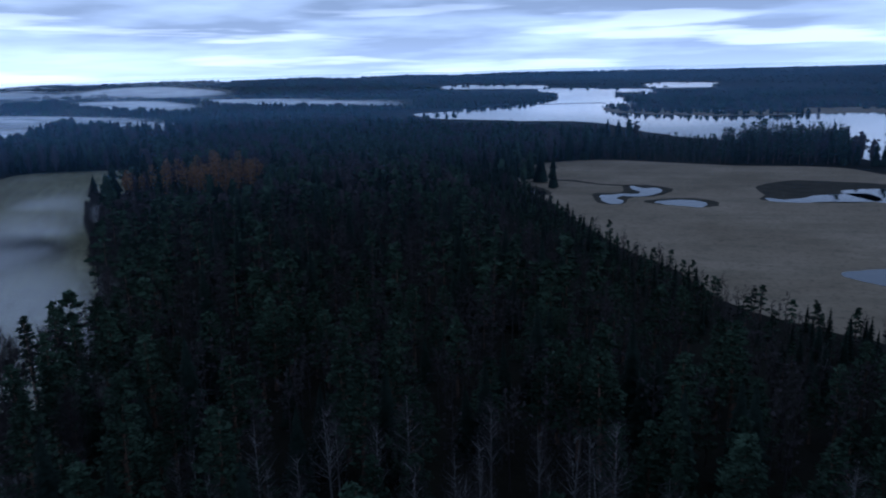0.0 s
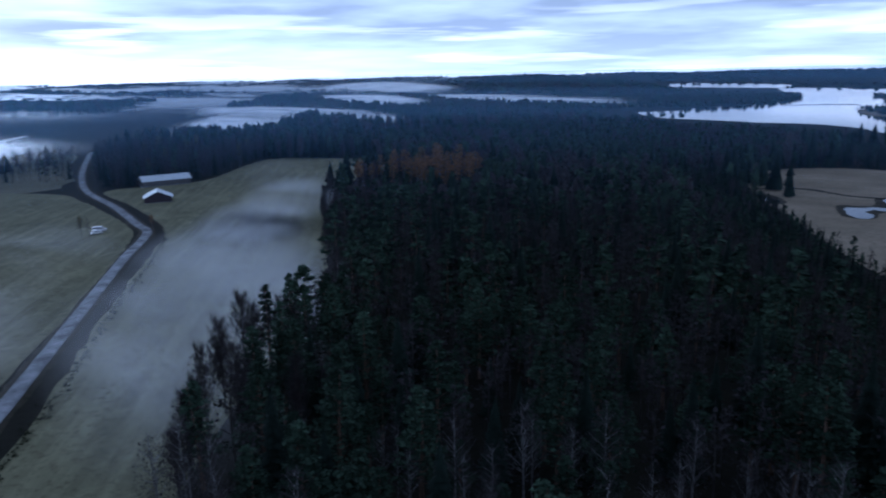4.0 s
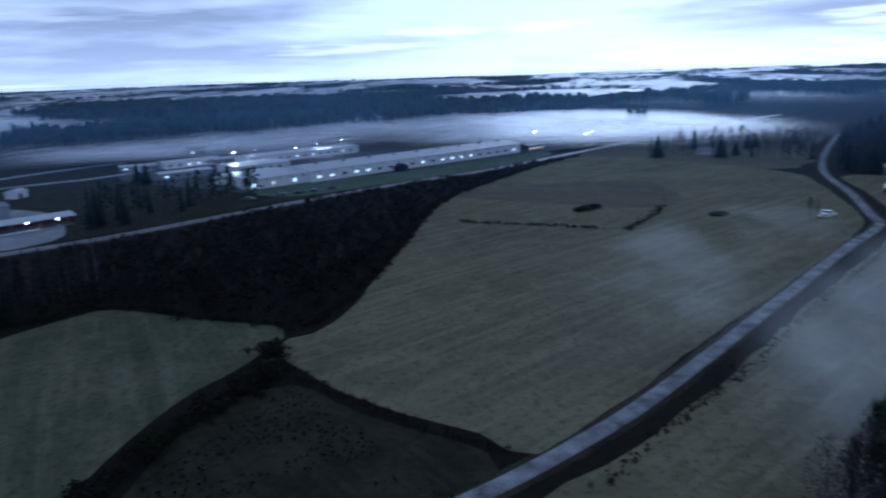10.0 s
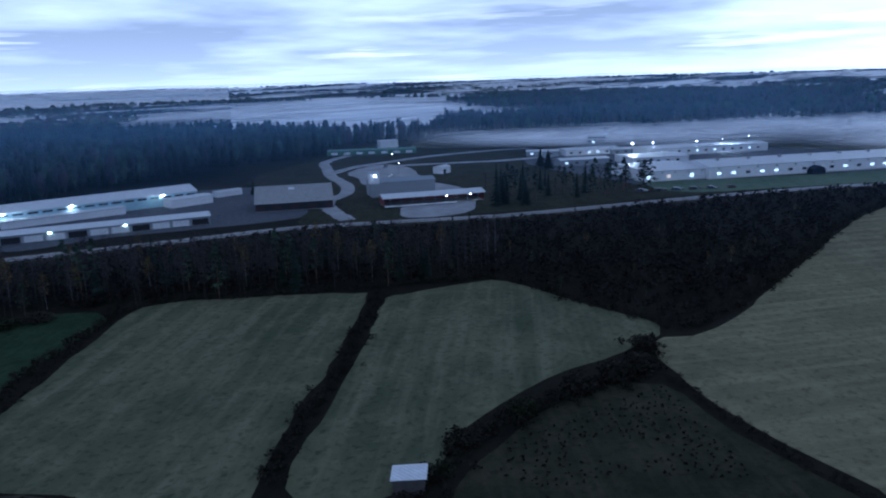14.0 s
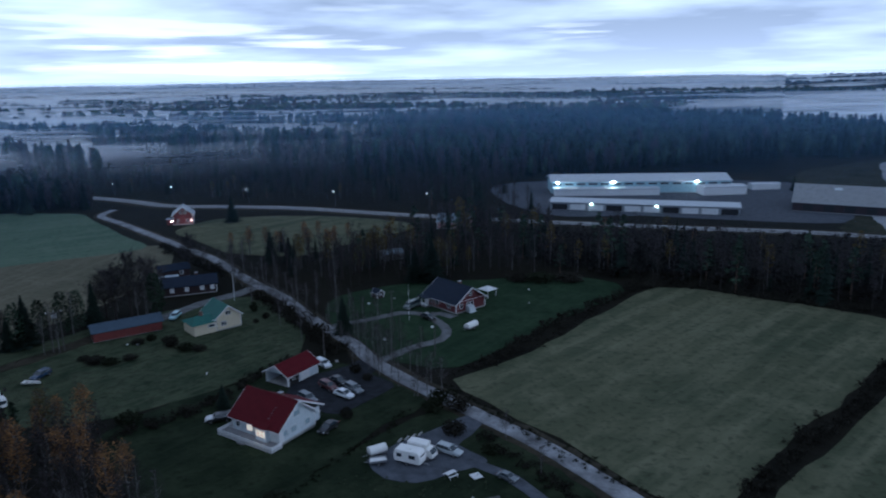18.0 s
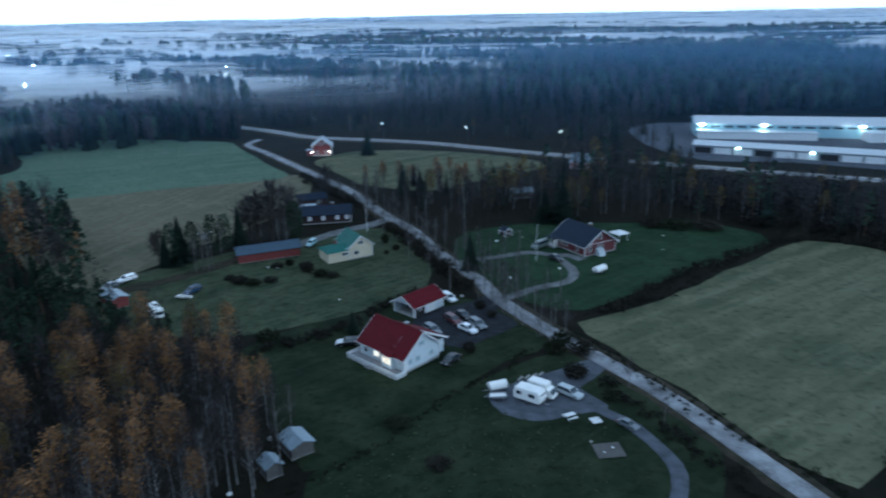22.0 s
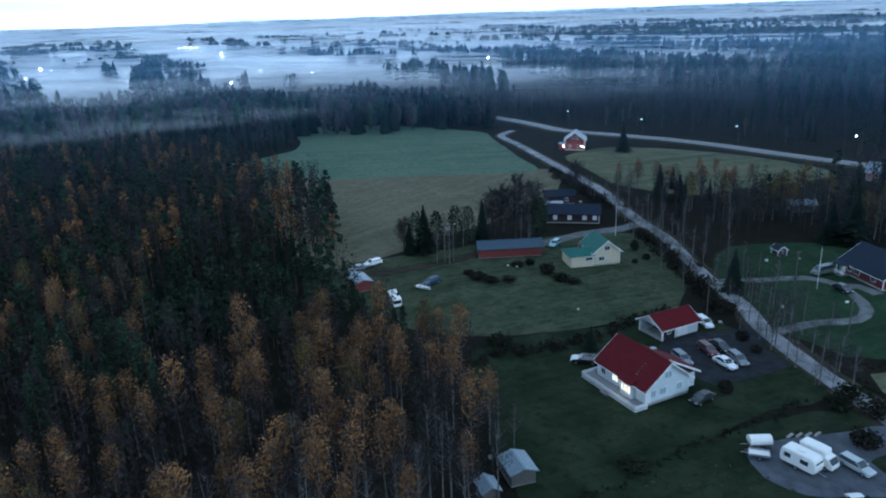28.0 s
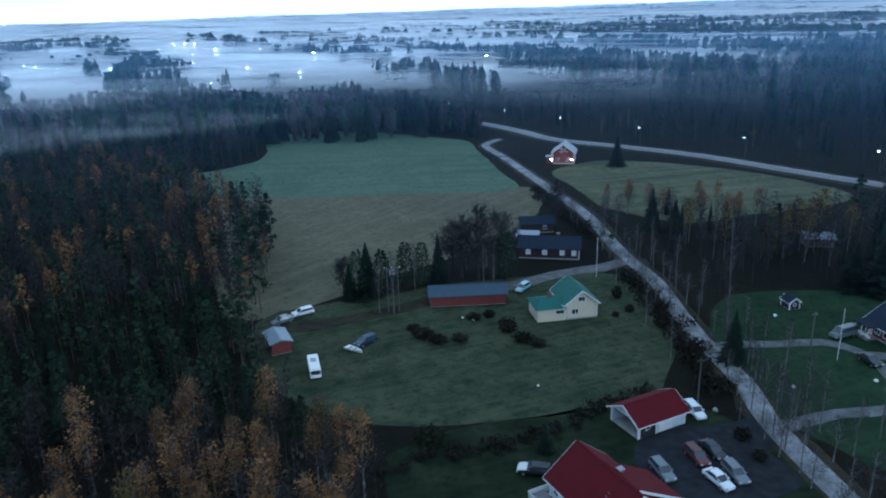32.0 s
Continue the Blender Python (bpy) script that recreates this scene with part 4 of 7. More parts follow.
# scrub between the fields and the highway, and other near woods: outline, gap, shares of (pine, spruce, bare, yellow), heights
SCRUB = [(-103, -188), (-128, -166), (-146, -146), (-172, -124), (-181, -110), (-172, -80), (-166, -57), (-178, -50), (-261, -46), (-341, -42), (-420, -14), (-500, 24), (-510, 8), (-448, -34), (-408, -68), (-357, -106), (-307, -141), (-258, -175), (-222, -209), (-190, -238), (-150, -260), (-106, -284), (-84, -250), (-80, -210)]
WOODS = [
    ("roadside_scrub", "leafless young scrub between field and road", SCRUB, 4.2, (0.04, 0.03, 0.18, 0.02), (2.5, 5.0)),
    ("tall_birch_belt", "tall leafless birches by the field edge", [(-104, -186), (-146, -144), (-176, -118), (-196, -128), (-196, -150), (-150, -200), (-110, -230), (-80, -215)], 5.0, (0.05, 0.06, 0.85, 0.04), (9, 14)),
    ("garden_wood", "mixed leafless wood behind the red house", [(-8, -214), (-34, -208), (-56, -206), (-88, -200), (-84, -216), (-104, -274), (-60, -298), (-56, -262), (-30, -244)], 4.6, (0.06, 0.1, 0.74, 0.1), (8, 14)),
    ("lane_trees", "thin leafless trees along the lane", [(4, -226), (-6, -212), (-10, -196), (-22, -206), (-34, -240), (-14, -252), (10, -246)], 4.6, (0.0, 0.06, 0.84, 0.1), (7, 13)),
    ("far_roadside_wood", "dark leafless wood beyond the road", [(150, -470), (96, -428), (60, -396), (20, -378), (-14, -360), (-60, -330), (-112, -300), (-104, -340), (-126, -384), (-90, -430), (-20, -470), (60, -520)], 5.4, (0.04, 0.08, 0.87, 0.01), (7, 12)),
    ("mill_wood", "pines and spruces round the mill", [(-276, -178), (-322, -142), (-352, -122), (-366, -150), (-376, -190), (-350, -222), (-310, -216), (-290, -196)], 11.0, (0.45, 0.3, 0.25, 0.0), (9, 15)),
    ("hill_wood", "mixed trees on the hill by the lane", [(-500, 78), (-492, 130), (-470, 168), (-430, 172), (-420, 190), (-410, 232), (-470, 312), (-560, 300), (-640, 240), (-560, 110)], 7.0, (0.04, 0.05, 0.86, 0.05), (8, 15)),
    ("barn_wood", "tall leafless trees behind the barns", [(-412, 176), (-404, 230), (-462, 318), (-520, 330), (-560, 250), (-480, 196)], 5.0, (0.06, 0.12, 0.8, 0.02), (13, 20)),
    ("clearing_wood", "spruce wood behind the clearing", [(-464, 326), (-404, 362), (-410, 372), (-520, 430), (-640, 420), (-620, 330), (-540, 310)], 5.5, (0.4, 0.4, 0.2, 0.0), (13, 20)),
    ("field_island", "dark clump of trees in the green field", [(176, -262), (170, -292), (174, -316), (196, -330), (222, -310), (220, -272)], 5.0, (0.1, 0.25, 0.65, 0.0), (8, 12)),
    ("field_border_wood", "dark wood along the green field", [(92, -372), (146, -384), (184, -384), (204, -362), (226, -330), (320, -290), (420, -330), (380, -460), (200, -480), (120, -430)], 5.2, (0.22, 0.4, 0.38, 0.0), (9, 15)),
    ("island_wood", "wood on the marsh island before the lake", [(-118, 500), (-30, 494), (36, 500), (44, 560), (30, 606), (-80, 620), (-140, 600)], 5.0, (0.35, 0.15, 0.5, 0.0), (13, 20)),
    ("marsh_edge_wood", "low dark spruces along the marsh", [(-158, 440), (-152, 395), (-114, 345), (-68, 272), (-46, 238), (-26, 217), (-12, 192), (8, 180), (40, 166), (60, 160), (52, 138), (8, 150), (-34, 176), (-60, 214), (-84, 252), (-128, 330), (-168, 386)], 4.2, (0.14, 0.36, 0.5, 0.0), (6.0, 9.0)),
    ("mill_back_wood", "dark pine wood behind the mill", [(-232, -420), (-310, -440), (-380, -424), (-450, -446), (-500, -560), (-490, -680), (-430, -800), (-320, -800), (-180, -600), (-160, -440)], 7.5, (0.45, 0.4, 0.15, 0.0), (14, 21)),
    ("east_wood", "dark woods beyond the sawmill", [(-110, -400), (-160, -400), (-240, -430), (-180, -600), (-320, -800), (-300, -1000), (-100, -900), (-60, -640), (-60, -480)], 7.5, (0.3, 0.35, 0.35, 0.0), (13, 22)),
]
for nm, label, poly, gap, mix, (h0, h1) in WOODS:
    x, y, r = scatter(poly, gap, sum(map(ord, nm)))
    clear = near_line(HIGHWAY, x, y, 9) | near_line(LANE, x, y, 6.5)
    x, y = x[~clear], y[~clear]
    q, hts = r.random(len(x)), r.uniform(h0, h1, len(x))
    hts *= 0.75 + 0.5 * stain(x, y, 17, 2.0)
    if nm == "island_wood":
        hts *= np.interp(x, (-120, -50, -20, 20), (0.62, 0.5, 0.9, 1.0))
    e = np.cumsum(mix)
    for kind, a, b in zip(("pine", "spruce", "bare", "yellow", "brush"), (0, *e), (*e, 1.01)):
        s = (q >= a) & (q < b)
        woods(nm + "_" + kind, label, kind, x[s], y[s], hts[s], FAR_FINE if nm in ("mill_back_wood", "east_wood", "clearing_wood", "field_border_wood") and kind != "brush" else MID, 1.4 if h1 < 7 else 1.25)

# woods to the horizon
MEADOWS = [
    [(-640, -260), (-600, -120), (-640, 20), (-800, 130), (-960, 90), (-900, -60), (-830, -200), (-740, -260)],
    [(-520, -570), (-510, -690), (-450, -820), (-700, -1150), (-1050, -1430), (-1330, -1380), (-1460, -1150), (-1230, -850), (-1000, -700), (-780, -560), (-600, -470)],
    [(-560, -230), (-500, -400), (-560, -440), (-640, -380), (-700, -290), (-640, -230)],
    [(-780, 560), (-700, 640), (-780, 790), (-1100, 760), (-1150, 640), (-900, 570)],
    [(-1500, -260), (-1300, 120), (-1560, 340), (-1900, 600), (-2050, 420), (-1750, -100)],
    [(-1037, 724), (-1020, 656), (-921, 540), (-779, 421), (-648, 344), (-577, 338), (-595, 407), (-693, 523), (-836, 642), (-967, 719)],
    [(-910, 746), (-893, 695), (-813, 624), (-700, 559), (-599, 525), (-546, 536), (-563, 586), (-643, 657), (-756, 722), (-858, 756)],
    [(-1623, 1364), (-1593, 1268), (-1445, 1135), (-1236, 1014), (-1046, 953), (-948, 974), (-979, 1070), (-1127, 1203), (-1335, 1324), (-1525, 1385)],
    [(-1366, 1423), (-1310, 1344), (-1132, 1257), (-899, 1195), (-701, 1181), (-613, 1221), (-669, 1300), (-847, 1388), (-1080, 1450), (-1278, 1464)],
    [(-1500, 1500), (-1900, 1650), (-2700, 2250), (-2300, 2350), (-1700, 1980), (-1350, 1600)],
]
for mpts in MEADOWS:
    patch("mist_meadow", "pale open meadow lying under mist", mpts, M["brown"], 0.3, "meadow", 30, 8, True)
BLOCKS = [[(-90, 2), (-280, 140), (-345, 156), (-408, 166), (-425, 172), (-412, 240), (-470, 322), (-402, 360), (-326, 320), (-300, 240), (-172, 136)], [(-300, 60), (-300, 136), (-425, 170), (-560, 210), (-640, 250), (-660, 120), (-560, 66), (-480, 40)], PINE_WOOD, GROVE, SCRUB, *MEADOWS, *[w[2] for w in WOODS],
          [(114, -430), (-140, -300), (-520, 40), (-640, -60), (-620, -330), (-480, -450), (-380, -420), (-250, -420), (-110, -396)],
          [(-440, 920), (-520, 1040), (-500, 1180), (-470, 1300), (-400, 1350), (-313, 1388), (-262, 1200), (-205, 1056), (-52, 996), (120, 1070), (500, 1150), (520, 380), (160, 415), (88, 462), (62, 515), (46, 556), (40, 600), (-84, 690), (-198, 860), (-300, 880)],
          *FAR_WATER,
          [(-620, 1010), (-470, 840), (-300, 800), (-180, 850), (-300, 890), (-440, 890), (-475, 1120), (-560, 1160)],
          [(-320, 720), (-440, 890), (-198, 860), (48, 600), (90, 530), (40, 600), (-140, 625), (-250, 692)],
          [(150, 150), (40, 168), (-158, 440), (-114, 500), (60, 500), (150, 430)]]
for name, r0, r1, gap, seed, h0, h1, fat in (("distant_wood", 380, 900, 8.2, 21, 14, 23, 1.3), ("remote_wood", 900, 1900, 13.5, 22, 15, 23, 2.0), ("horizon_wood", 1900, 4750, 44.0, 23, 10, 14, 7.0)):
    box = [(-r1, -r1), (r1, -r1), (r1, r1), (-r1, r1)]
    x, y, r = scatter(box, gap, seed)
    d = np.hypot(x, y)
    yaw = np.degrees(np.arctan2(-x, y)) % 360
    keep = (d > r0) & (d < r1) & ((yaw < 238) | (yaw > 346))
    for b in BLOCKS:
        keep &= ~inside(b, x, y)
    keep &= ~near_line(HIGHWAY, x, y, 14) & ~near_line(LANE, x, y, 9)
    wooded = stain(x, y, 95, 0.7) * 0.55 + stain(x, y, 260, 2.2) * 0.45
    keep &= wooded > np.where(d < 900, 0.44, np.where(y > 600, np.interp(x, (-2600, -1200), (0.465, 0.385)), 0.465))
    valley = (y < -400) & (x > -260) & (d < 1900)
    lump = 0.55 * stain(x, y, 24, 1.7) + 0.45 * stain(x, y, 63, 0.4)
    clump = lump > np.interp(x, (-260, 0, 250, 600), (0.42, 0.50, 0.60, 0.63))
    keep = np.where(valley, (d > r0) & (d < r1) & clump, keep)
    for b in BLOCKS:
        keep &= ~inside(b, x, y)
    keep &= ~near_line(HIGHWAY, x, y, 14)
    x, y, d = x[keep], y[keep], d[keep]
    q = r.random(len(x)) * 0.75 + 0.25 * stain(x, y, 60, 4.0)
    hts = r.uniform(h0, h1, len(x)) * (0.8 + 0.4 * stain(x, y, 40, 5.0))
    hts = np.where((y < -400) & (x > 200), hts * 0.95, hts)
    hts = np.where(y > 620, hts * np.interp(x, (-1300, -800), (1.0, 0.5)), hts)
    for kind, a, b in (("pine", 0, 0.34), ("spruce", 0.34, 0.62), ("bare", 0.62, 2)):
        s = (q >= a) & (q < b)
        woods(name + "_" + kind, {"pine": "far dark pine woods", "spruce": "far dark spruce woods", "bare": "far leafless woods"}[kind], kind, x[s], y[s], hts[s], FAR_FINE if r1 < 1000 else FAR, fat)

# ---- mist ----
MIST_BANK = mist_mat("ground_mist", 0.022, 0.34, 0.72, 0.13, True, gleam=0.2)
MIST_MEADOW = mist_mat("meadow_mist", 0.02, 0.28, 0.68, 0.22, True, gleam=0.25)
MIST_DRIFT = [mist_mat("drift_mist_%d" % i, 0.014, 0.34, 0.66, a, True, gleam=0.7, heading=h) for i, (a, h) in enumerate(((0.12, 10),))]
MIST_DENSE = [mist_mat("dense_mist_%d" % i, 0.007, lo, lo + 0.3, a, True, gleam=0.8) for i, (lo, a) in enumerate(((0.15, 0.9), (0.22, 0.75), (0.32, 0.55)))]


def mist(x, y, rx, ry, ang, mats, heights, label):
    """A bank of mist: a few veils over one another, thinning upwards and to the rim."""
    k, n = 10, 36
    t = np.arange(n) / n * 2 * np.pi
    v, polys, o = [], [], 0
    for layer, h in enumerate(heights):
        f = []
        for i in range(k + 1):
            rr = i / k
            for a in t:
                px, py = rr * math.cos(a), rr * math.sin(a)
                wx, wy = x + px * rx * math.cos(radians(ang)) - py * ry * math.sin(radians(ang)), y + px * rx * math.sin(radians(ang)) + py * ry * math.cos(radians(ang))
                v.append((px, py, h + float(ground_z(wx, wy))))
        for i in range(k):
            for j in range(n):
                f.append((o + i * n + j, o + (i + 1) * n + j, o + (i + 1) * n + (j + 1) % n, o + i * n + (j + 1) % n))
        polys.append((np.array(f), layer))
        o += (k + 1) * n
    ob = new("mist_bank", mesh_np("mist_bank", v, polys, mats))
    ob.matrix_world = pose(x, y, 0, 0, 0, ang) @ Matrix.Diagonal((rx, ry, 1, 1))
    return tagged(ob, label, "mist", "mist banks", "stuff")


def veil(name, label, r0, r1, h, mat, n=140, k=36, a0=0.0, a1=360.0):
    """A sheet of mist, or of tinted far haze, that follows the land over a sector of the plan."""
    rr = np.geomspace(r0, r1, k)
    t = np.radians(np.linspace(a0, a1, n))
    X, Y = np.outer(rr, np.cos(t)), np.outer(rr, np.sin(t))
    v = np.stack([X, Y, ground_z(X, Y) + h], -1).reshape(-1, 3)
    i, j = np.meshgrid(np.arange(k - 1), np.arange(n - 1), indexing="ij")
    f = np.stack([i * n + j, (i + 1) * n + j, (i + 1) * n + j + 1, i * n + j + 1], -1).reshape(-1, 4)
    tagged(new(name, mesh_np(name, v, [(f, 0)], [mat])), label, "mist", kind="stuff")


# valley to the south: thin sheets, denser below
BEYOND = [((0, 0, 0), (420, 700)), ((-420, -560, 0), (250, 500))]
for i, (h, lo, hi, a, turn) in enumerate(((3.0, 0.24, 0.46, 0.62, 10), (6.5, 0.27, 0.52, 0.52, -5), (10.0, 0.30, 0.56, 0.46, 20), (13.5, 0.34, 0.60, 0.40, 0), (17.5, 0.40, 0.68, 0.34, 35))):
    veil("valley_mist", "white ground mist lying between distant woods", 400, 4850, h, mist_mat("valley_mist_%d" % i, 0.0075, lo, hi, a, False, heading=turn, fade=BEYOND, gleam=0.88), a0=233, a1=350)
FAR_ONLY = [((0, 0, 0), (1000, 2100)), ((100, 1500, 0), (900, 1500)), ((0, 4000, 0), (2500, 4200))]
for i, (h, a) in enumerate(((6.0, 0.85), (11.0, 0.6))):
    veil("far_mist", "strips of white mist in the far valleys", 950, 4850, h, mist_mat("far_mist_%d" % i, 0.0030, 0.45 + 0.02 * i, 0.56 + 0.02 * i, a, False, heading=25, fade=FAR_ONLY, gleam=0.88, drift=3.0), a0=122, a1=233)
# aerial haze painted as one blue-tinted sheet, more opaque further from the origin
veil("painted_blue_haze", "blue-tinted sheet imitating evening haze over far woods", 130, 4850, 26.0, mist_mat("painted_blue_haze", 0.001, 0.1, 0.9, 0.36, False, col=(0.25, 0.43, 0.70), fade=[((0, 0, 0), (100, 760))], gleam=0.2))
for x, y, rx, ry, ang in ((-185, 108, 120, 40, 145), (-230, 60, 120, 40, 150), (-380, 290, 110, 50, 140), (-260, 170, 60, 28, 140)):
    if x in (-185, -260):
        mist(x, y, rx, ry, ang, [MIST_MEADOW, MIST_BANK], (1.2 + 0.004 * (x + 400), 4.0), "thin white mist lying low over the meadow")
    else:
        mist(x, y, rx, ry, ang, [MIST_BANK], (1.4 + 0.004 * (x + 400),), "thin white mist lying low over the meadow")
mist(-268, 196, 70, 26, 139, [MIST_MEADOW], (8.0,), "thin white mist drifting along the wood's edge")
for x, y, rx, ry, ang in ((400, -520, 170, 80, 20), (240, -480, 130, 50, 35), (420, -330, 130, 70, 40), (170, -540, 150, 46, 15), (20, -560, 140, 40, 5), (-60, -640, 160, 50, 0), (230, -290, 120, 50, 50), (330, -220, 120, 50, 60)):
    mist(x, y, rx, ry, ang, MIST_DRIFT, (14.0 + 0.004 * x,), "thin mist drifting between the treetops")
for x, y, rx, ry, ang in ((-800, -60, 380, 230, 62), (-620, -260, 220, 110, 118), (-860, -860, 580, 340, 50), (-940, 670, 300, 110, 170), (-1650, 150, 620, 280, 70), (-2050, 1950, 800, 300, 140), (-807.3, 531.1, 330, 80, 140), (-728.1, 640.5, 240, 70, 150), (-1285.7, 1169.0, 420, 130, 150), (-989.3, 1322.4, 420, 120, 165)):
    mist(x, y, rx, ry, ang, MIST_DENSE, (3.5, 7.0, 10.5), "white mist filling a valley between the woods")

# tall leafless trees and old pines at the corner of the pine wood
rs = random.Random(3)
for x, y, h in ((-119, 68, 15), (-130, 80, 15), (-118, 75, 16), (-108, 58, 15), (-112, 64, 14), (-100, 52, 14), (-94, 47, 15), (-88, 42, 13), (-104, 62, 15), (-92, 66, 15), (-97, 58, 13), (-124, 86, 14)):
    plant("broad", x, y, h * 1.05, "leafless trees at the wood's corner", rs.uniform(0.5, 0.62))
for x, y, h in ((-214, 172, 11), (-228, 182, 12), (-240, 191, 10), (-250, 200, 13), (-262, 210, 11), (-270, 220, 12), (-279, 227, 10), (-288, 234, 13), (-292, 246, 12), (-200, 160, 11), (-186, 148, 12)):
    plant("broad", x, y, h, "leafless trees at the wood's corner", rs.uniform(0.5, 0.7))
for x, y, h in ((-122, 81, 19), (-122, 87, 20), (-113, 84, 18.5), (-113, 78, 18), (-116, 92, 20), (-117, 97, 19), (-127, 92, 17)):
    plant("pine", x, y, h, "pines at the wood's corner", 1.25)

# ---- buildings ----
def boards(name, c, vary=0.12, gap=0.16, rough=0.75, across=False):
    """Painted boarding: fine dark joints, weathering."""
    m, n, l = mat_nodes(name)
    p = n["Principled BSDF"]
    p.inputs["Roughness"].default_value = rough
    tc = n.new("ShaderNodeTexCoord")
    sep = n.new("ShaderNodeSeparateXYZ")
    l.new(tc.outputs["Object"], sep.inputs[0])
    s = n.new("ShaderNodeMath")
    s.operation = "ADD"
    l.new(sep.outputs[0], s.inputs[0])
    l.new(sep.outputs[1], s.inputs[1])
    fr = n.new("ShaderNodeMath")
    fr.operation = "PINGPONG"
    fr.inputs[1].default_value = gap / 2
    l.new(sep.outputs[2] if across else s.outputs[0], fr.inputs[0])
    joint = n.new("ShaderNodeMapRange")
    joint.inputs["From Min"].default_value, joint.inputs["From Max"].default_value = 0.0, gap * 0.12
    l.new(fr.outputs[0], joint.inputs["Value"])
    t = n.new("ShaderNodeTexNoise")
    t.inputs["Scale"].default_value, t.inputs["Detail"].default_value = 0.9, 6
    l.new(tc.outputs["Object"], t.inputs["Vector"])
    a, b = n.new("ShaderNodeMix"), n.new("ShaderNodeMix")
    a.data_type = b.data_type = "RGBA"
    a.inputs[6].default_value, a.inputs[7].default_value = rgb([v * (1 - vary * 2) for v in c]), rgb([min(1, v * (1 + vary)) for v in c])
    l.new(t.outputs["Fac"], a.inputs[0])
    b.inputs[6].default_value = rgb([v * 0.55 for v in c])
    l.new(joint.outputs[0], b.inputs[0])
    l.new(a.outputs[2], b.inputs[7])
    l.new(b.outputs[2], p.inputs["Base Color"])
    bp = n.new("ShaderNodeBump")
    bp.inputs["Strength"].default_value, bp.inputs["Distance"].default_value = 0.4, 0.02
    l.new(joint.outputs[0], bp.inputs["Height"])
    l.new(bp.outputs[0], p.inputs["Normal"])
    return m


def sheet_roof(name, c, rough=0.45, gap=0.4, metal=0.0, spec=0.5):
    """Ribbed sheet roofing with stains."""
    m = boards(name, c, 0.18, gap, rough)
    m.node_tree.nodes["Principled BSDF"].inputs["Metallic"].default_value = metal
    m.node_tree.nodes["Principled BSDF"].inputs["Specular IOR Level"].default_value = spec
    return m


white_paint = boards("white_boarding", (0.56, 0.62, 0.66), 0.06, 0.2, across=True)
red_paint = boards("falun_red_boarding", (0.10, 0.018, 0.022), 0.18)
dull_red = boards("dull_red_boarding", (0.16, 0.034, 0.03), 0.2)
brown_paint = boards("dark_brown_boarding", (0.026, 0.012, 0.014), 0.2)
cream_paint = boards("cream_boarding", (0.58, 0.52, 0.38), 0.06, 0.22)
grey_wood = boards("grey_weathered_boards", (0.09, 0.085, 0.08), 0.25, 0.18)
pale_sheet = boards("pale_sheet_cladding", (0.78, 0.81, 0.84), 0.06, 1.0)
blue_sheet = boards("pale_blue_cladding", (0.4, 0.58, 0.66), 0.08, 0.8)
grey_sheet = boards("grey_sheet_cladding", (0.3, 0.33, 0.36), 0.1, 0.8)
red_roof = sheet_roof("dark_red_sheet_roof", (0.085, 0.007, 0.012), 0.75, spec=0.12)
teal_roof = sheet_roof("teal_green_sheet_roof", (0.04, 0.125, 0.105), 0.6, spec=0.2)
slate_roof = sheet_roof("dark_slate_roof", (0.015, 0.022, 0.040), 0.7, spec=0.15)
pale_roof = sheet_roof("pale_metal_roof", (0.60, 0.64, 0.68), 0.4, 0.9)
grey_roof = sheet_roof("weathered_metal_roof", (0.2, 0.25, 0.30), 0.4, 0.7)
trim_paint = plain("white_trim_paint", (0.66, 0.67, 0.68), 0.6, vary=0.06)
concrete = plain("grey_concrete", (0.28, 0.28, 0.27), 0.9, vary=0.2, bump=0.1)
soot = plain("chimney_brick", (0.12, 0.075, 0.06), 0.9, vary=0.25, scale=6)
# near-black: shade inside openings put into the colour; also black fittings and doors
black_shade = plain("black_and_inner_shade", (0.015, 0.015, 0.017), 0.9)
deck_wood = boards("grey_deck_boards", (0.2, 0.2, 0.21), 0.15, 0.14)
pole_steel = plain("dull_lamp_post_steel", (0.07, 0.073, 0.08), 0.6, 0.3, vary=0.15)
steel = plain("galvanised_steel", (0.35, 0.36, 0.38), 0.45, 0.7, vary=0.15)
glass_m, gn, gl = mat_nodes("window_glass")
gn["Principled BSDF"].inputs["Base Color"].default_value = (0.03, 0.04, 0.05, 1)
gn["Principled BSDF"].inputs["Roughness"].default_value = 0.04
gn["Principled BSDF"].inputs["Specular IOR Level"].default_value = 0.8
warm_window = lamp_mat("lit_window", (1.0, 0.74, 0.5), 0.6)
cool_window = lamp_mat("lit_shed_window", (0.9, 0.96, 0.92), 1.3)
flood_glow = lamp_mat("flood_lamp_glass", (1.0, 0.9, 0.72), 60.0)
street_glow = lamp_mat("street_lamp_glass", (1.0, 0.78, 0.5), 14.0)


def box(bm, x0, x1, y0, y1, z0, z1):
    vs = [bm.verts.new((x, y, z)) for z in (z0, z1) for x, y in ((x0, y0), (x1, y0), (x1, y1), (x0, y1))]
    for f in ((0, 3, 2, 1), (4, 5, 6, 7), (0, 1, 5, 4), (1, 2, 6, 5), (2, 3, 7, 6), (3, 0, 4, 7)):
        bm.faces.new([vs[i] for i in f])
    return vs


def boxes(*specs):
    bm = bmesh.new()
    for s in specs:
        box(bm, *s)
    return bm


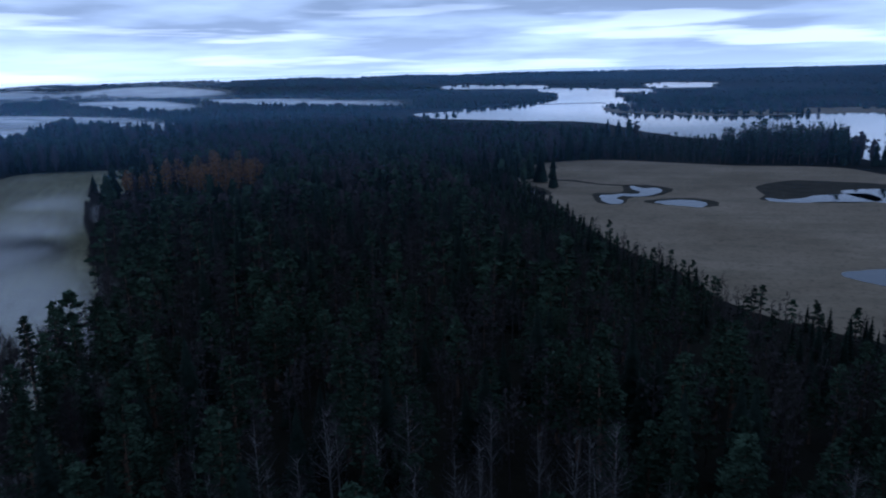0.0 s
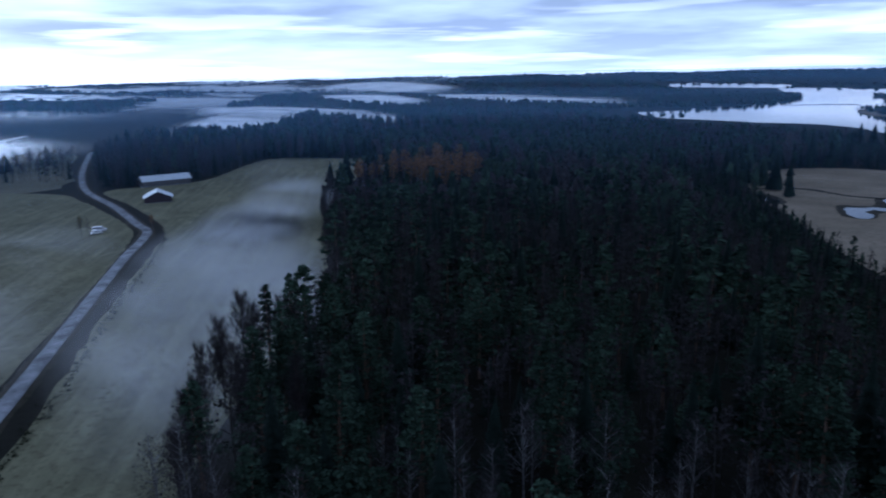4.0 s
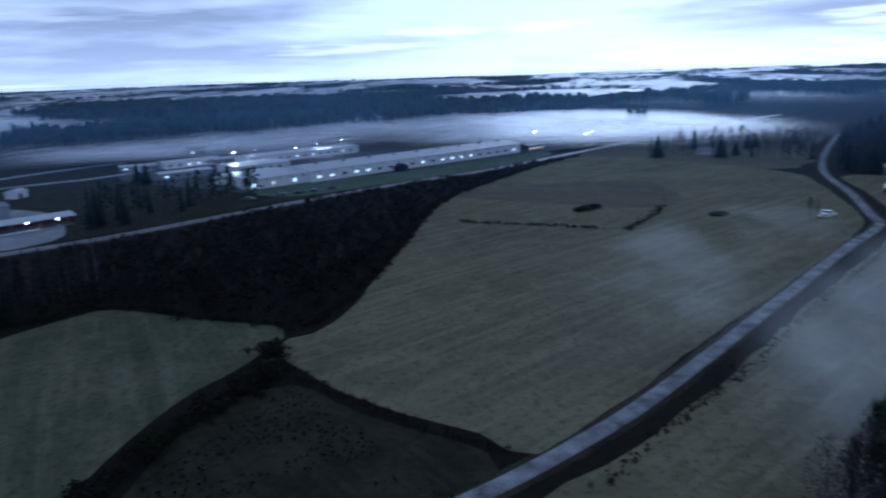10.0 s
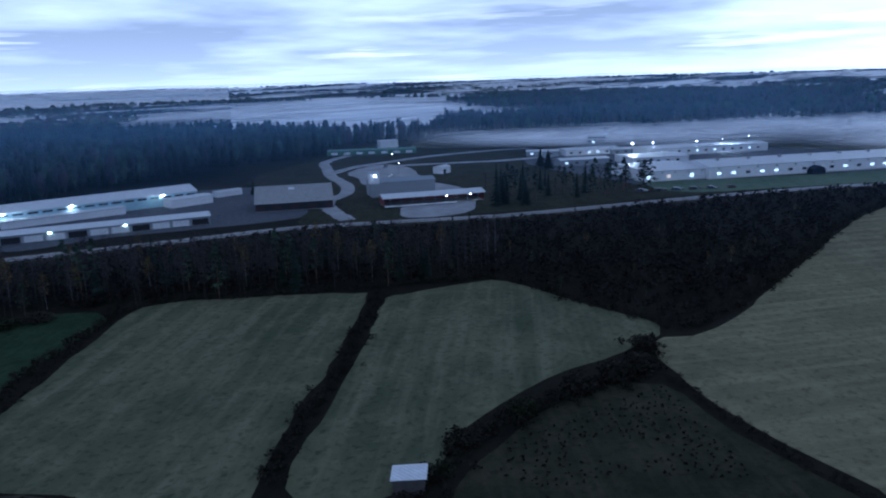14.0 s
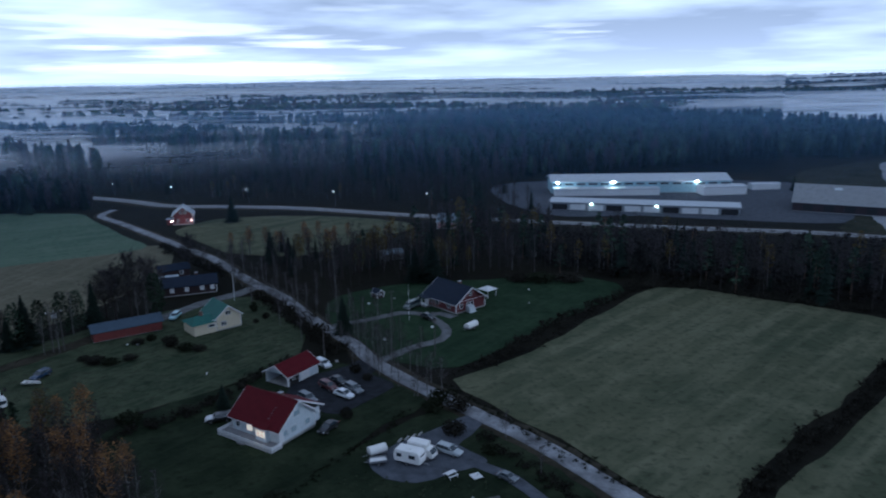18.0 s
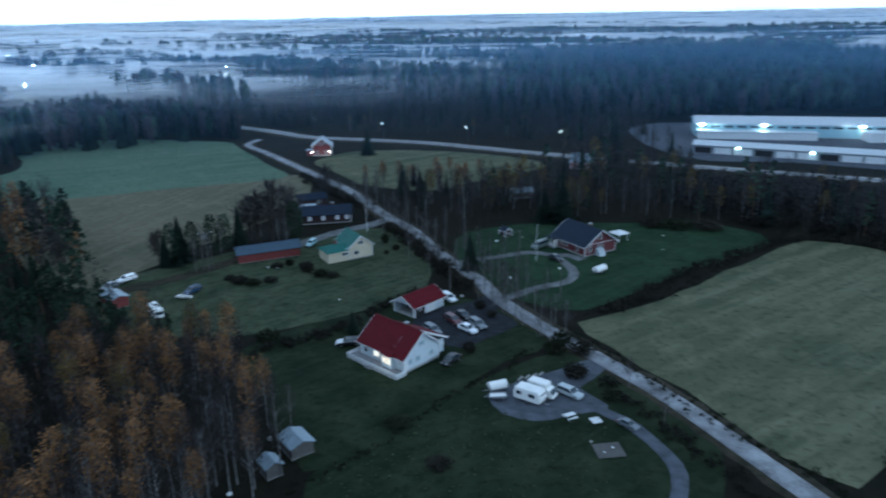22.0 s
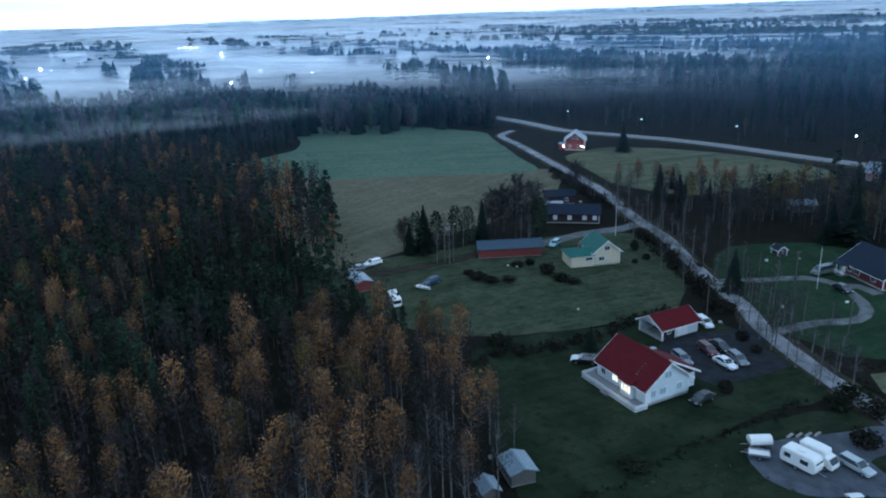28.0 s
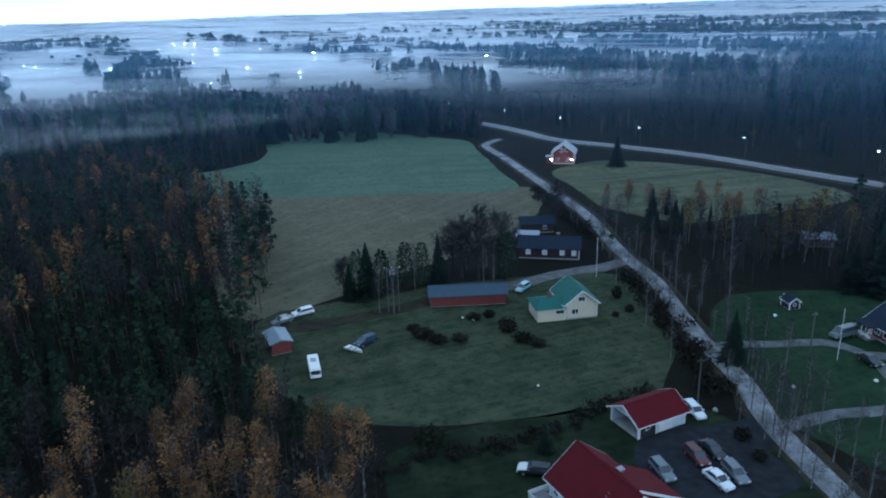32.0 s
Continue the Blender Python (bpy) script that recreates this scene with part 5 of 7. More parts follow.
def prism(pts, y0, y1):
    """An outline in x, z pushed from y0 to y1."""
    bm = bmesh.new()
    a, b = [bm.verts.new((x, y0, z)) for x, z in pts], [bm.verts.new((x, y1, z)) for x, z in pts]
    bm.faces.new(a)
    bm.faces.new(b[::-1])
    n = len(pts)
    for i in range(n):
        bm.faces.new((a[i], b[i], b[(i + 1) % n], a[(i + 1) % n]))
    bmesh.ops.recalc_face_normals(bm, faces=bm.faces)
    return bm


def rod(p, q, r, sides=8, r2=None):
    bm = bmesh.new()
    p, q = Vector(p), Vector(q)
    d = q - p
    bmesh.ops.create_cone(bm, cap_ends=True, segments=sides, radius1=r, radius2=r if r2 is None else r2, depth=d.length,
                          matrix=Matrix.Translation((p + q) / 2) @ d.to_track_quat("Z", "Y").to_matrix().to_4x4())
    return bm


def window(parent, L, W, side, u, z, w, h, lit=None, frame_mat=None, name="window"):
    """A framed window on one side of a building: the frame stands proud, the pane lies back."""
    bm = bmesh.new()
    t, d = 0.09, 0.07
    for a in ((-w / 2 - t, w / 2 + t, -h / 2 - t, -h / 2), (-w / 2 - t, w / 2 + t, h / 2, h / 2 + t), (-w / 2 - t, -w / 2, -h / 2, h / 2), (w / 2, w / 2 + t, -h / 2, h / 2)):
        box(bm, a[0], a[1], -d, 0.02, a[2], a[3])
    if w > 0.8:
        box(bm, -0.03, 0.03, -d * 0.7, 0.0, -h / 2, h / 2)
    ang = {"-y": 0, "+x": 90, "+y": 180, "-x": 270}[side]
    off = W / 2 if side in ("-y", "+y") else L / 2
    m = pose(0, 0, z, 0, 0, ang) @ pose(u if side in ("-y", "+x") else -u, -off, 0)
    f = part(name, bm, frame_mat or trim_paint, parent)
    f.matrix_local = m
    pane = part("pane", boxes((-w / 2, w / 2, -0.025, -0.012, -h / 2, h / 2)), lit or glass_m, f, "glowing lit pane" if lit in (warm_window, cool_window) else "")
    return f


def gable(name, label, x, y, ang, L, W, wall, ridge, wmat, rmat, over=0.5, trim=None, base=0.35, cat="house", group="", chimney=None, openside=()):
    """A pitched-roof building: four walls, two roof slopes, ridge cap, plinth, barge boards. Local x runs along the ridge."""
    e = thing(name, x, y, 0, ang, label, cat, group)
    t = 0.2
    part("plinth", boxes((-L / 2 - 0.04, L / 2 + 0.04, -W / 2 - 0.04, W / 2 + 0.04, -0.3, base)), concrete, e, "grey concrete plinth")
    for s in (-1, 1):
        if ("+y" if s > 0 else "-y") not in openside:
            part("wall", boxes((-L / 2, L / 2, min(s * W / 2, s * (W / 2 - t)), max(s * W / 2, s * (W / 2 - t)), base, wall)), wmat, e)
        bm = bmesh.new()
        xs = (s * L / 2, s * (L / 2 - t))
        low = wall - 0.02 if ("+x" if s > 0 else "-x") in openside else base
        out = [(-W / 2 + t, low), (W / 2 - t, low), (W / 2 - t, wall), (0, ridge - 0.05), (-W / 2 + t, wall)]
        a, b = [bm.verts.new((xs[0], p, q)) for p, q in out], [bm.verts.new((xs[1], p, q)) for p, q in out]
        bm.faces.new(a), bm.faces.new(b[::-1])
        for i in range(5):
            bm.faces.new((a[i], b[i], b[(i + 1) % 5], a[(i + 1) % 5]))
        bmesh.ops.recalc_face_normals(bm, faces=bm.faces)
        part("gable_wall", bm, wmat, e)
        # roof slope
        k = (ridge - wall) / (W / 2)
        yo, zo = W / 2 + over, wall - over * k
        bm = bmesh.new()
        th = 0.14
        pr = [(s * 0.0, ridge), (s * yo, zo), (s * yo, zo + th), (s * 0.0, ridge + th)]
        a, b = [bm.verts.new((-L / 2 - over, p, q)) for p, q in pr], [bm.verts.new((L / 2 + over, p, q)) for p, q in pr]
        bm.faces.new(a), bm.faces.new(b[::-1])
        for i in range(4):
            bm.faces.new((a[i], b[i], b[(i + 1) % 4], a[(i + 1) % 4]))
        bmesh.ops.recalc_face_normals(bm, faces=bm.faces)
        part("roof_slope", bm, rmat, e)
        if trim:
            for q in (-1, 1):
                bm = bmesh.new()
                xx = q * (L / 2 + over + 0.03)
                pr = [(0, ridge - 0.14), (s * yo, zo - 0.14), (s * yo, zo + th + 0.02), (0, ridge + th + 0.02)]
                a, b = [bm.verts.new((xx - 0.025, p, z)) for p, z in pr], [bm.verts.new((xx + 0.025, p, z)) for p, z in pr]
                bm.faces.new(a), bm.faces.new(b[::-1])
                for i in range(4):
                    bm.faces.new((a[i], b[i], b[(i + 1) % 4], a[(i + 1) % 4]))
                bmesh.ops.recalc_face_normals(bm, faces=bm.faces)
                part("barge_board", bm, trim, e)
                part("corner_board", boxes((q * L / 2 - 0.09, q * L / 2 + 0.09, s * W / 2 - 0.09, s * W / 2 + 0.09, base, wall + 0.03)), trim, e)
            part("gutter", rod((-L / 2 - over, s * (yo + 0.06), zo - 0.02), (L / 2 + over, s * (yo + 0.06), zo - 0.02), 0.07, 6), trim, e)
    part("ridge_cap", boxes((-L / 2 - over, L / 2 + over, -0.16, 0.16, ridge + 0.1, ridge + 0.17)), rmat, e)
    if chimney:
        cx, cy, ch = chimney
        c = part("chimney", boxes((cx - 0.35, cx + 0.35, cy - 0.35, cy + 0.35, wall, ridge + ch)), soot, e)
        part("chimney_cap", boxes((cx - 0.45, cx + 0.45, cy - 0.45, cy + 0.45, ridge + ch, ridge + ch + 0.1)), steel, c, "pale metal cap")
    return e


def door(parent, L, W, side, u, w=0.95, h=2.05, z0=0.35, mat=None):
    ang = {"-y": 0, "+x": 90, "+y": 180, "-x": 270}[side]
    off = W / 2 if side in ("-y", "+y") else L / 2
    d = part("door", boxes((-w / 2, w / 2, -0.08, 0.0, z0, z0 + h)), mat or trim_paint, parent)
    d.matrix_local = pose(0, 0, 0, 0, 0, ang) @ pose(u if side in ("-y", "+x") else -u, -off, 0)
    part("handle", rod((w / 2 - 0.1, -0.13, z0 + 1.0), (w / 2 - 0.22, -0.13, z0 + 1.0), 0.02, 6), steel, d)
    return d


# white house with a red roof
curtain = plain("curtained_pane", (0.3, 0.38, 0.43), 0.15, vary=0.1)
h = gable("white_house", "white boarded house with a dark red metal roof and lit windows", 4.3, -121.9, -45, 12, 9.2, 3.5, 7.0, white_paint, red_roof, 0.7, trim_paint, 0.5, chimney=(-1.2, -1.0, 0.15))
for u, w, lit in ((-1.9, 1.3, warm_window), (-0.2, 0.9, warm_window), (1.5, 1.4, warm_window), (4.6, 1.0, None)):
    window(h, 12, 9.2, "+y", u, 1.9, w, 1.25, lit)
for u, w in ((-2.6, 1.2), (1.0, 1.3), (3.0, 1.0)):
    window(h, 12, 9.2, "-x", u, 1.95, w, 1.2, curtain)
window(h, 12, 9.2, "-x", 0.0, 4.7, 1.5, 1.1, curtain)
h.matrix_world = h.matrix_world @ Matrix.Diagonal((0.94, 0.94, 0.94, 1))
window(h, 12, 9.2, "+x", 0.0, 4.7, 1.5, 1.1)
door(h, 12, 9.2, "-x", 4.0, z0=0.5)
# bay on the porch side
part("bay", boxes((-3.6, -0.8, 4.6, 5.5, 0.5, 3.2)), white_paint, h)
f = part("bay_window", boxes((-3.4, -1.0, 5.5, 5.54, 1.2, 2.7)), trim_paint, h)
for k in range(4):
    part("pane", boxes((-3.26 + k * 0.55, -2.84 + k * 0.55, 5.545, 5.56, 1.3, 2.6)), warm_window, f, "glowing lit pane")
for k in range(3):
    part("mullion", boxes((-2.83 + k * 0.55, -2.72 + k * 0.55, 5.555, 5.6, 1.2, 2.7)), soot, f, "dark brown mullion")
bm = bmesh.new()
vs = [bm.verts.new(v) for v in ((-3.9, 4.4, 3.75), (-0.5, 4.4, 3.75), (-0.5, 5.9, 3.25), (-3.9, 5.9, 3.25), (-3.9, 4.4, 3.62), (-0.5, 4.4, 3.62), (-0.5, 5.9, 3.12), (-3.9, 5.9, 3.12))]
for q in ((0, 1, 2, 3), (7, 6, 5, 4), (0, 4, 5, 1), (1, 5, 6, 2), (2, 6, 7, 3), (3, 7, 4, 0)):
    bm.faces.new([vs[i] for i in q])
part("bay_roof", bm, red_roof, h)
d = part("porch_deck", boxes((-6.6, 7.4, 4.6, 7.2, 0.25, 0.5)), deck_wood, h, "grey board porch deck")
for a in ((-6.6, 7.4, 7.14, 7.2, 0.5, 1.15), (-6.6, -6.54, 4.6, 7.2, 0.5, 1.15), (7.34, 7.4, 3.0, 7.2, 0.5, 1.15)):
    part("railing_panel", boxes(a), trim_paint, d, "white railing boards")
    part("skirt", boxes((a[0], a[1], a[2], a[3], 0.0, 0.42)), trim_paint, d)
for u in np.arange(-6.5, 7.5, 2.0):
    part("post", boxes((u - 0.06, u + 0.06, 7.08, 7.2, 0.0, 1.25)), trim_paint, d)
part("porch_step", boxes((0.0, 1.6, 7.2, 7.8, 0.0, 0.28)), deck_wood, d)
# rear wing with its own lower roof
part("rear_wall", boxes((-5.0, 1.0, -7.0, -4.6, 0.3, 3.0)), white_paint, h)
bm = bmesh.new()
vs = [bm.verts.new(v) for v in ((-5.7, -0.2, 7.0), (1.2, -0.2, 7.0), (1.2, -7.6, 3.1), (-5.7, -7.6, 3.1), (-5.7, -0.2, 7.2), (1.2, -0.2, 7.2), (1.2, -7.6, 3.3), (-5.7, -7.6, 3.3))]
for q in ((3, 2, 1, 0), (4, 5, 6, 7), (0, 1, 5, 4), (1, 2, 6, 5), (2, 3, 7, 6), (3, 0, 4, 7)):
    bm.faces.new([vs[i] for i in q])
part("rear_roof", bm, red_roof, h)
bm = bmesh.new()
vs = [bm.verts.new(v) for v in ((-5.72, -0.2, 6.85), (-5.72, -7.6, 2.95), (-5.72, -7.6, 3.32), (-5.72, -0.2, 7.22), (-5.78, -0.2, 6.85), (-5.78, -7.6, 2.95), (-5.78, -7.6, 3.32), (-5.78, -0.2, 7.22))]
for q in ((0, 1, 2, 3), (7, 6, 5, 4), (0, 4, 5, 1), (1, 5, 6, 2), (2, 6, 7, 3), (3, 7, 4, 0)):
    bm.faces.new([vs[i] for i in q])
part("barge_board", bm, trim_paint, h)
part("roof_ladder", boxes(*[(-3.0, -2.6, 2.0 + k * 0.45, 2.05 + k * 0.45, 7.0 - (2.0 + k * 0.45) * 0.76 + 0.2, 7.0 - (2.0 + k * 0.45) * 0.76 + 0.26) for k in range(5)]), steel, h)

g = gable("garage", "white garage with a dark red roof and open carport", 0.9, -144.0, 45, 8.6, 5.9, 2.5, 4.1, white_paint, red_roof, 0.55, trim_paint, 0.1, cat="garage", openside=("+x",))
part("carport_floor", boxes((1.0, 4.25, -2.7, 2.7, 0.1, 0.13)), concrete, g)
# carport's unlit inside painted: black inner wall, dark panel on the solid side wall
part("inner_wall", boxes((0.9, 1.0, -2.75, 2.75, 0.1, 2.5)), black_shade, g)
part("carport_shade_panel", boxes((1.2, 4.0, 2.96, 2.99, 0.12, 2.3)), black_shade, g, "dark panel painting the shade of an open carport bay")
for u in (1.1, 4.1):
    part("post", boxes((u - 0.07, u + 0.07, 2.95, 3.09, 0.1, 2.5)), trim_paint, g)
window(g, 8.6, 5.9, "+y", 2.6, 1.6, 0.7, 0.8)
part("garage_door", boxes((-1.9, 0.6, 2.95, 3.0, 0.1, 2.25)), trim_paint, g)

# cream house with teal roof
c = gable("cream_house", "cream boarded house with a teal green metal roof", 17.8, -182.0, 118.6, 8.2, 6.4, 3.5, 6.0, cream_paint, teal_roof, 0.5, trim_paint, 0.35)
window(c, 8.2, 6.4, "+x", -1.3, 1.7, 1.3, 1.0)
window(c, 8.2, 6.4, "+x", 0.0, 4.2, 1.3, 0.9)
window(c, 8.2, 6.4, "+y", 0.0, 1.9, 1.2, 1.1)
window(c, 8.2, 6.4, "+y", -2.4, 1.9, 1.0, 1.1)
part("downpipe", rod((4.16, -3.1, 0.2), (4.16, -3.1, 3.4), 0.05, 6), black_shade, c)
# lower wing, with a shallow roof
part("wing_wall", boxes((-2.2, 4.08, -8.8, -3.2, 0.0, 2.7)), cream_paint, c)
bm = bmesh.new()
vs = [bm.verts.new(v) for v in ((-2.7, -3.1, 2.75), (4.5, -3.1, 2.75), (4.5, -9.3, 2.7), (-2.7, -9.3, 2.7), (0.4, -3.1, 4.0), (1.2, -3.1, 4.0), (0.8, -7.4, 3.95))]
for q in ((0, 4, 6, 3), (4, 5, 6), (5, 1, 2, 6), (6, 2, 3), (0, 1, 5, 4), (3, 2, 1, 0)):
    try:
        bm.faces.new([vs[i] for i in q])
    except ValueError:
        pass
bmesh.ops.recalc_face_normals(bm, faces=bm.faces)
part("wing_roof", bm, teal_roof, c)
part("wing_chimney", boxes((0.5, 1.2, -5.9, -5.2, 3.0, 4.9)), soot, c)
window(c, 8.2, 6.4, "+x", -4.4, 1.9, 1.6, 0.7)

# long red barn, dark timber house, red sheds
b = gable("red_barn", "long weathered red barn with a blue-grey metal roof", 40.2, -181.4, 21.7, 15.6, 5.2, 2.5, 3.7, dull_red, sheet_roof("blue_grey_barn_roof", (0.05, 0.075, 0.11), 0.6, spec=0.3), 0.5, None, 0.15, cat="barn")
for u in (-5, -1, 3, 6.5):
    part("barn_door", boxes((u - 1.1, u + 1.1, 2.6, 2.66, 0.15, 2.2)), dull_red, b)
b = gable("brown_house", "dark brown timber house with white windows and slate roof", 29.2, -215.2, 8, 14.5, 7.6, 2.8, 4.6, brown_paint, slate_roof, 0.5, None, 0.3, chimney=(-2.0, -0.8, 0.6))
for u in (-6, -3.2, 1.0, 5.0):
    window(b, 14.5, 7.6, "+y", u, 1.7, 1.0, 1.1, trim_paint)
part("white_post", boxes((-7.3, -7.1, 3.7, 3.9, 0.3, 2.8)), trim_paint, b)
part("side_wing", boxes((3.5, 8.5, -9.5, -3.8, 0.0, 2.7)), brown_paint, b)
part("side_wing_roof", boxes((3.0, 9.0, -10.0, -3.6, 2.7, 2.95)), grey_roof, b, "pale metal lean-to roof")
b = gable("small_red_shed", "small red shed with a dark roof behind the brown house", 36.5, -234.0, 20, 9, 5, 2.6, 3.9, brown_paint, slate_roof, 0.4, None, 0.2, cat="shed")
window(b, 9, 5, "+y", -2.0, 1.5, 0.9, 1.0)
b = gable("wood_edge_shed", "small red shed with a grey metal roof at the wood's edge", 67.6, -151.2, -46, 6.0, 3.6, 2.3, 2.8, dull_red, grey_roof, 0.35, None, 0.15, cat="shed")
part("shed_door", boxes((-2.6, -1.0, 2.1, 2.15, 0.15, 2.0)), black_shade, b)

# red house with white trim
r_h = gable("red_house", "dark red house with white trim and a slate roof", -42.4, -182.1, -61.4, 12.6, 10.2, 3.0, 6.3, red_paint, slate_roof, 0.7, trim_paint, 0.4, chimney=(-1.5, -0.6, 0.55))
for u, w in ((-3.4, 1.2), (1.4, 1.5), (3.6, 1.2)):
    window(r_h, 12.6, 10.2, "+y", u, 1.75, w, 1.3)
for u, w in ((-0.4, 0.9), (0.7, 0.9), (3.4, 1.0)):
    window(r_h, 12.6, 10.2, "-x", u, 1.8, w, 1.3)
window(r_h, 12.6, 10.2, "-x", 0.0, 4.6, 0.9, 1.0)
part("belt_board", boxes((-6.36, -6.3, -5.0, 5.0, 3.0, 3.14)), trim_paint, r_h)
door(r_h, 12.6, 10.2, "+y", 5.2, z0=0.4)
p = part("porch_floor", boxes((3.2, 6.6, 5.1, 7.4, 0.1, 0.4)), deck_wood, r_h)
for u in (3.3, 4.9, 6.5):
    part("porch_post", boxes((u - 0.06, u + 0.06, 7.25, 7.37, 0.4, 2.6)), trim_paint, p)
    part("porch_rail", boxes((u - 0.7, u + 0.7, 7.28, 7.34, 0.7, 1.3)), trim_paint, p) if u < 6 else None
part("porch_roof", boxes((3.0, 6.8, 5.0, 7.6, 2.6, 2.75)), slate_roof, r_h)
lp = part("porch_lamp", boxes((4.7, 5.1, 5.12, 5.3, 2.1, 2.3)), street_glow, r_h, "bright porch lamp")
part("tarp_lean_to", prism([(-8.2, 0.05), (-6.5, 0.05), (-6.5, 1.9), (-7.6, 1.6)], -0.2, 1.8), plain("grey_tarp", (0.4, 0.44, 0.47), 0.6), r_h, "grey tarpaulin lean-to")
z = thing("garden_gazebo", -53.0, -187.0, 0, -61, "white open garden pavilion behind the red house", "gazebo")
for u in (-1.6, 1.6):
    for v in (-1.6, 1.6):
        part("post", boxes((u - 0.06, u + 0.06, v - 0.06, v + 0.06, 0, 2.3)), trim_paint, z)
bm = bmesh.new()
bmesh.ops.create_cone(bm, cap_ends=True, segments=4, radius1=2.9, radius2=0.05, depth=0.9, matrix=Matrix.Translation((0, 0, 2.75)) @ Matrix.Rotation(radians(45), 4, "Z"))
part("canopy", bm, trim_paint, z)
b = gable("playhouse", "tiny dark playhouse with white trim on the lawn", -23.2, -194.6, -60, 2.6, 2.2, 1.6, 2.4, brown_paint, slate_roof, 0.25, trim_paint, 0.1, cat="playhouse")
window(b, 2.6, 2.2, "-x", 0, 1.0, 0.5, 0.5)
b = gable("grey_shed", "low grey shed with a metal roof among the trees", -33.5, -238, 8, 6.5, 4.5, 2.2, 3.1, grey_wood, grey_roof, 0.4, None, 0.1, cat="shed")
b = gable("pink_house", "dull pink house half hidden by trees at the road", -65.5, -281, -27, 12.5, 8, 3.2, 5.6, boards("dull_pink_boarding", (0.42, 0.25, 0.25), 0.1), grey_roof, 0.5, trim_paint, 0.4)
for u in (-4, -1, 2.5):
    window(b, 12.5, 8, "+y", u, 1.8, 1.1, 1.2)
fh = gable("far_red_house", "two-storey red house with white windows and lit porch", 44.5, -324.5, 95, 8.5, 8.0, 4.6, 7.6, red_paint, grey_roof, 0.6, trim_paint, 0.5)
for u, zz, w in ((-2.2, 1.8, 1.1), (1.8, 1.8, 1.1), (-0.9, 5.4, 0.9), (0.9, 5.4, 0.9)):
    window(fh, 8.5, 8, "+x", u, zz, w, 1.2)
part("porch_wall", boxes((1.0, 4.0, -6.6, -4.0, 0.2, 2.6)), red_paint, fh)
part("porch_top", boxes((0.7, 4.3, -6.9, -3.9, 2.6, 2.8)), grey_roof, fh)
for yy, xx in ((3.2, 4.4), (-4.6, 4.1)):
    part("wall_lamp", boxes((xx, xx + 0.25, yy - 0.2, yy + 0.2, 1.6, 2.0)), lamp_mat("warm_wall_lamp", (1.0, 0.72, 0.5), 26.0), fh, "glowing wall lamp")

# hut by the field, old sheds at the grove
b = thing("field_hut", -74.1, -63.8, 0, 125.5, "small dark hut with a pale metal roof in the field", "hut")
part("hut_wall", boxes((-2.3, 2.3, -1.8, 1.8, 0, 2.5)), grey_wood, b)
part("hut_roof", prism([(-2.7, 2.5), (2.7, 2.75), (2.7, 2.9), (-2.7, 2.65)], -2.2, 2.2), pale_roof, b, "pale metal roof")
part("hut_door", boxes((-0.5, 0.5, 1.8, 1.86, 0.05, 2.0)), brown_paint, b)
for xx, yy, aa, l_, w_, nm in ((18.4, -93.0, -55, 4.2, 3.4, "grove_shed"), (21.0, -87.5, -55, 2.6, 2.2, "wood_store")):
    b = gable(nm, "old grey shed with a metal roof under the birches", xx, yy, aa, l_, w_, 1.9, 2.5, grey_wood, grey_roof, 0.3, None, 0.1, cat="shed")

# barns by the far bend
b = gable("field_barn", "long barn with a pale metal roof behind the meadow", -403, 205, 77, 27, 10, 3.4, 5.8, grey_wood, pale_roof, 0.6, None, 0.2, cat="barn")
b = gable("dark_barn", "dark barn with a pale metal roof in the meadow", -350, 173.5, 154, 12, 13, 2.6, 5.6, brown_paint, pale_roof, 0.6, None, 0.2, cat="barn")
b = gable("hill_cottage", "pale cottage under trees on the hill", -514, 124, 70, 9, 7, 2.8, 4.8, cream_paint, grey_roof, 0.5, None, 0.2, cat="cottage")
b = gable("hill_farmhouse", "grey farmhouse among leafless trees", -438, 214, 60, 12, 8, 3.2, 5.6, grey_wood, slate_roof, 0.5, None, 0.2, cat="house")

# ---- industrial sites ----
patch("hall_yard", "wet grey yard round the long halls", [(-110, -296), (-150, -280), (-196, -252), (-226, -250), (-270, -320), (-260, -350), (-215, -372), (-130, -392), (-104, -360)], M["yard"], 0.08, "yard", 8)
patch("mill_yard", "pale gravel yard of the mill", [(-318, -248), (-304, -282), (-322, -308), (-340, -334), (-380, -346), (-384, -322), (-352, -284), (-332, -258), (-318, -226), (-268, -186), (-240, -200), (-262, -222)], M["hardcore"], 0.08, "yard", 6)
ribbon("mill_road", "pale gravel road winding up to the mill", [(-222, -220), (-240, -250), (-256, -266), (-276, -274), (-299, -296), (-322, -331), (-350, -364), (-378, -394), (-420, -412)], 8.0, M["hardcore"], 0.13, 0.04, wobble=0.12)
ribbon("terrace_road", "pale gravel road below the green terrace", [(-332, -342), (-366, -352), (-400, -350), (-444, -345), (-500, -322), (-545, -290)], 9.0, M["hardcore"], 0.125, 0.04, wobble=0.12)
ribbon("works_road", "pale gravel road between the works", [(-384, -330), (-420, -296), (-442, -276), (-486, -254), (-522, -224)], 9.0, M["hardcore"], 0.12, 0.04, wobble=0.15)
patch("factory_yard", "wet asphalt yard behind the factory", [(-372, -142), (-384, -168), (-440, -260), (-560, -280), (-620, -180), (-640, -60), (-600, 40), (-560, 26), (-500, -30), (-412, -120)], M["yard"], 0.06, "yard", 14)
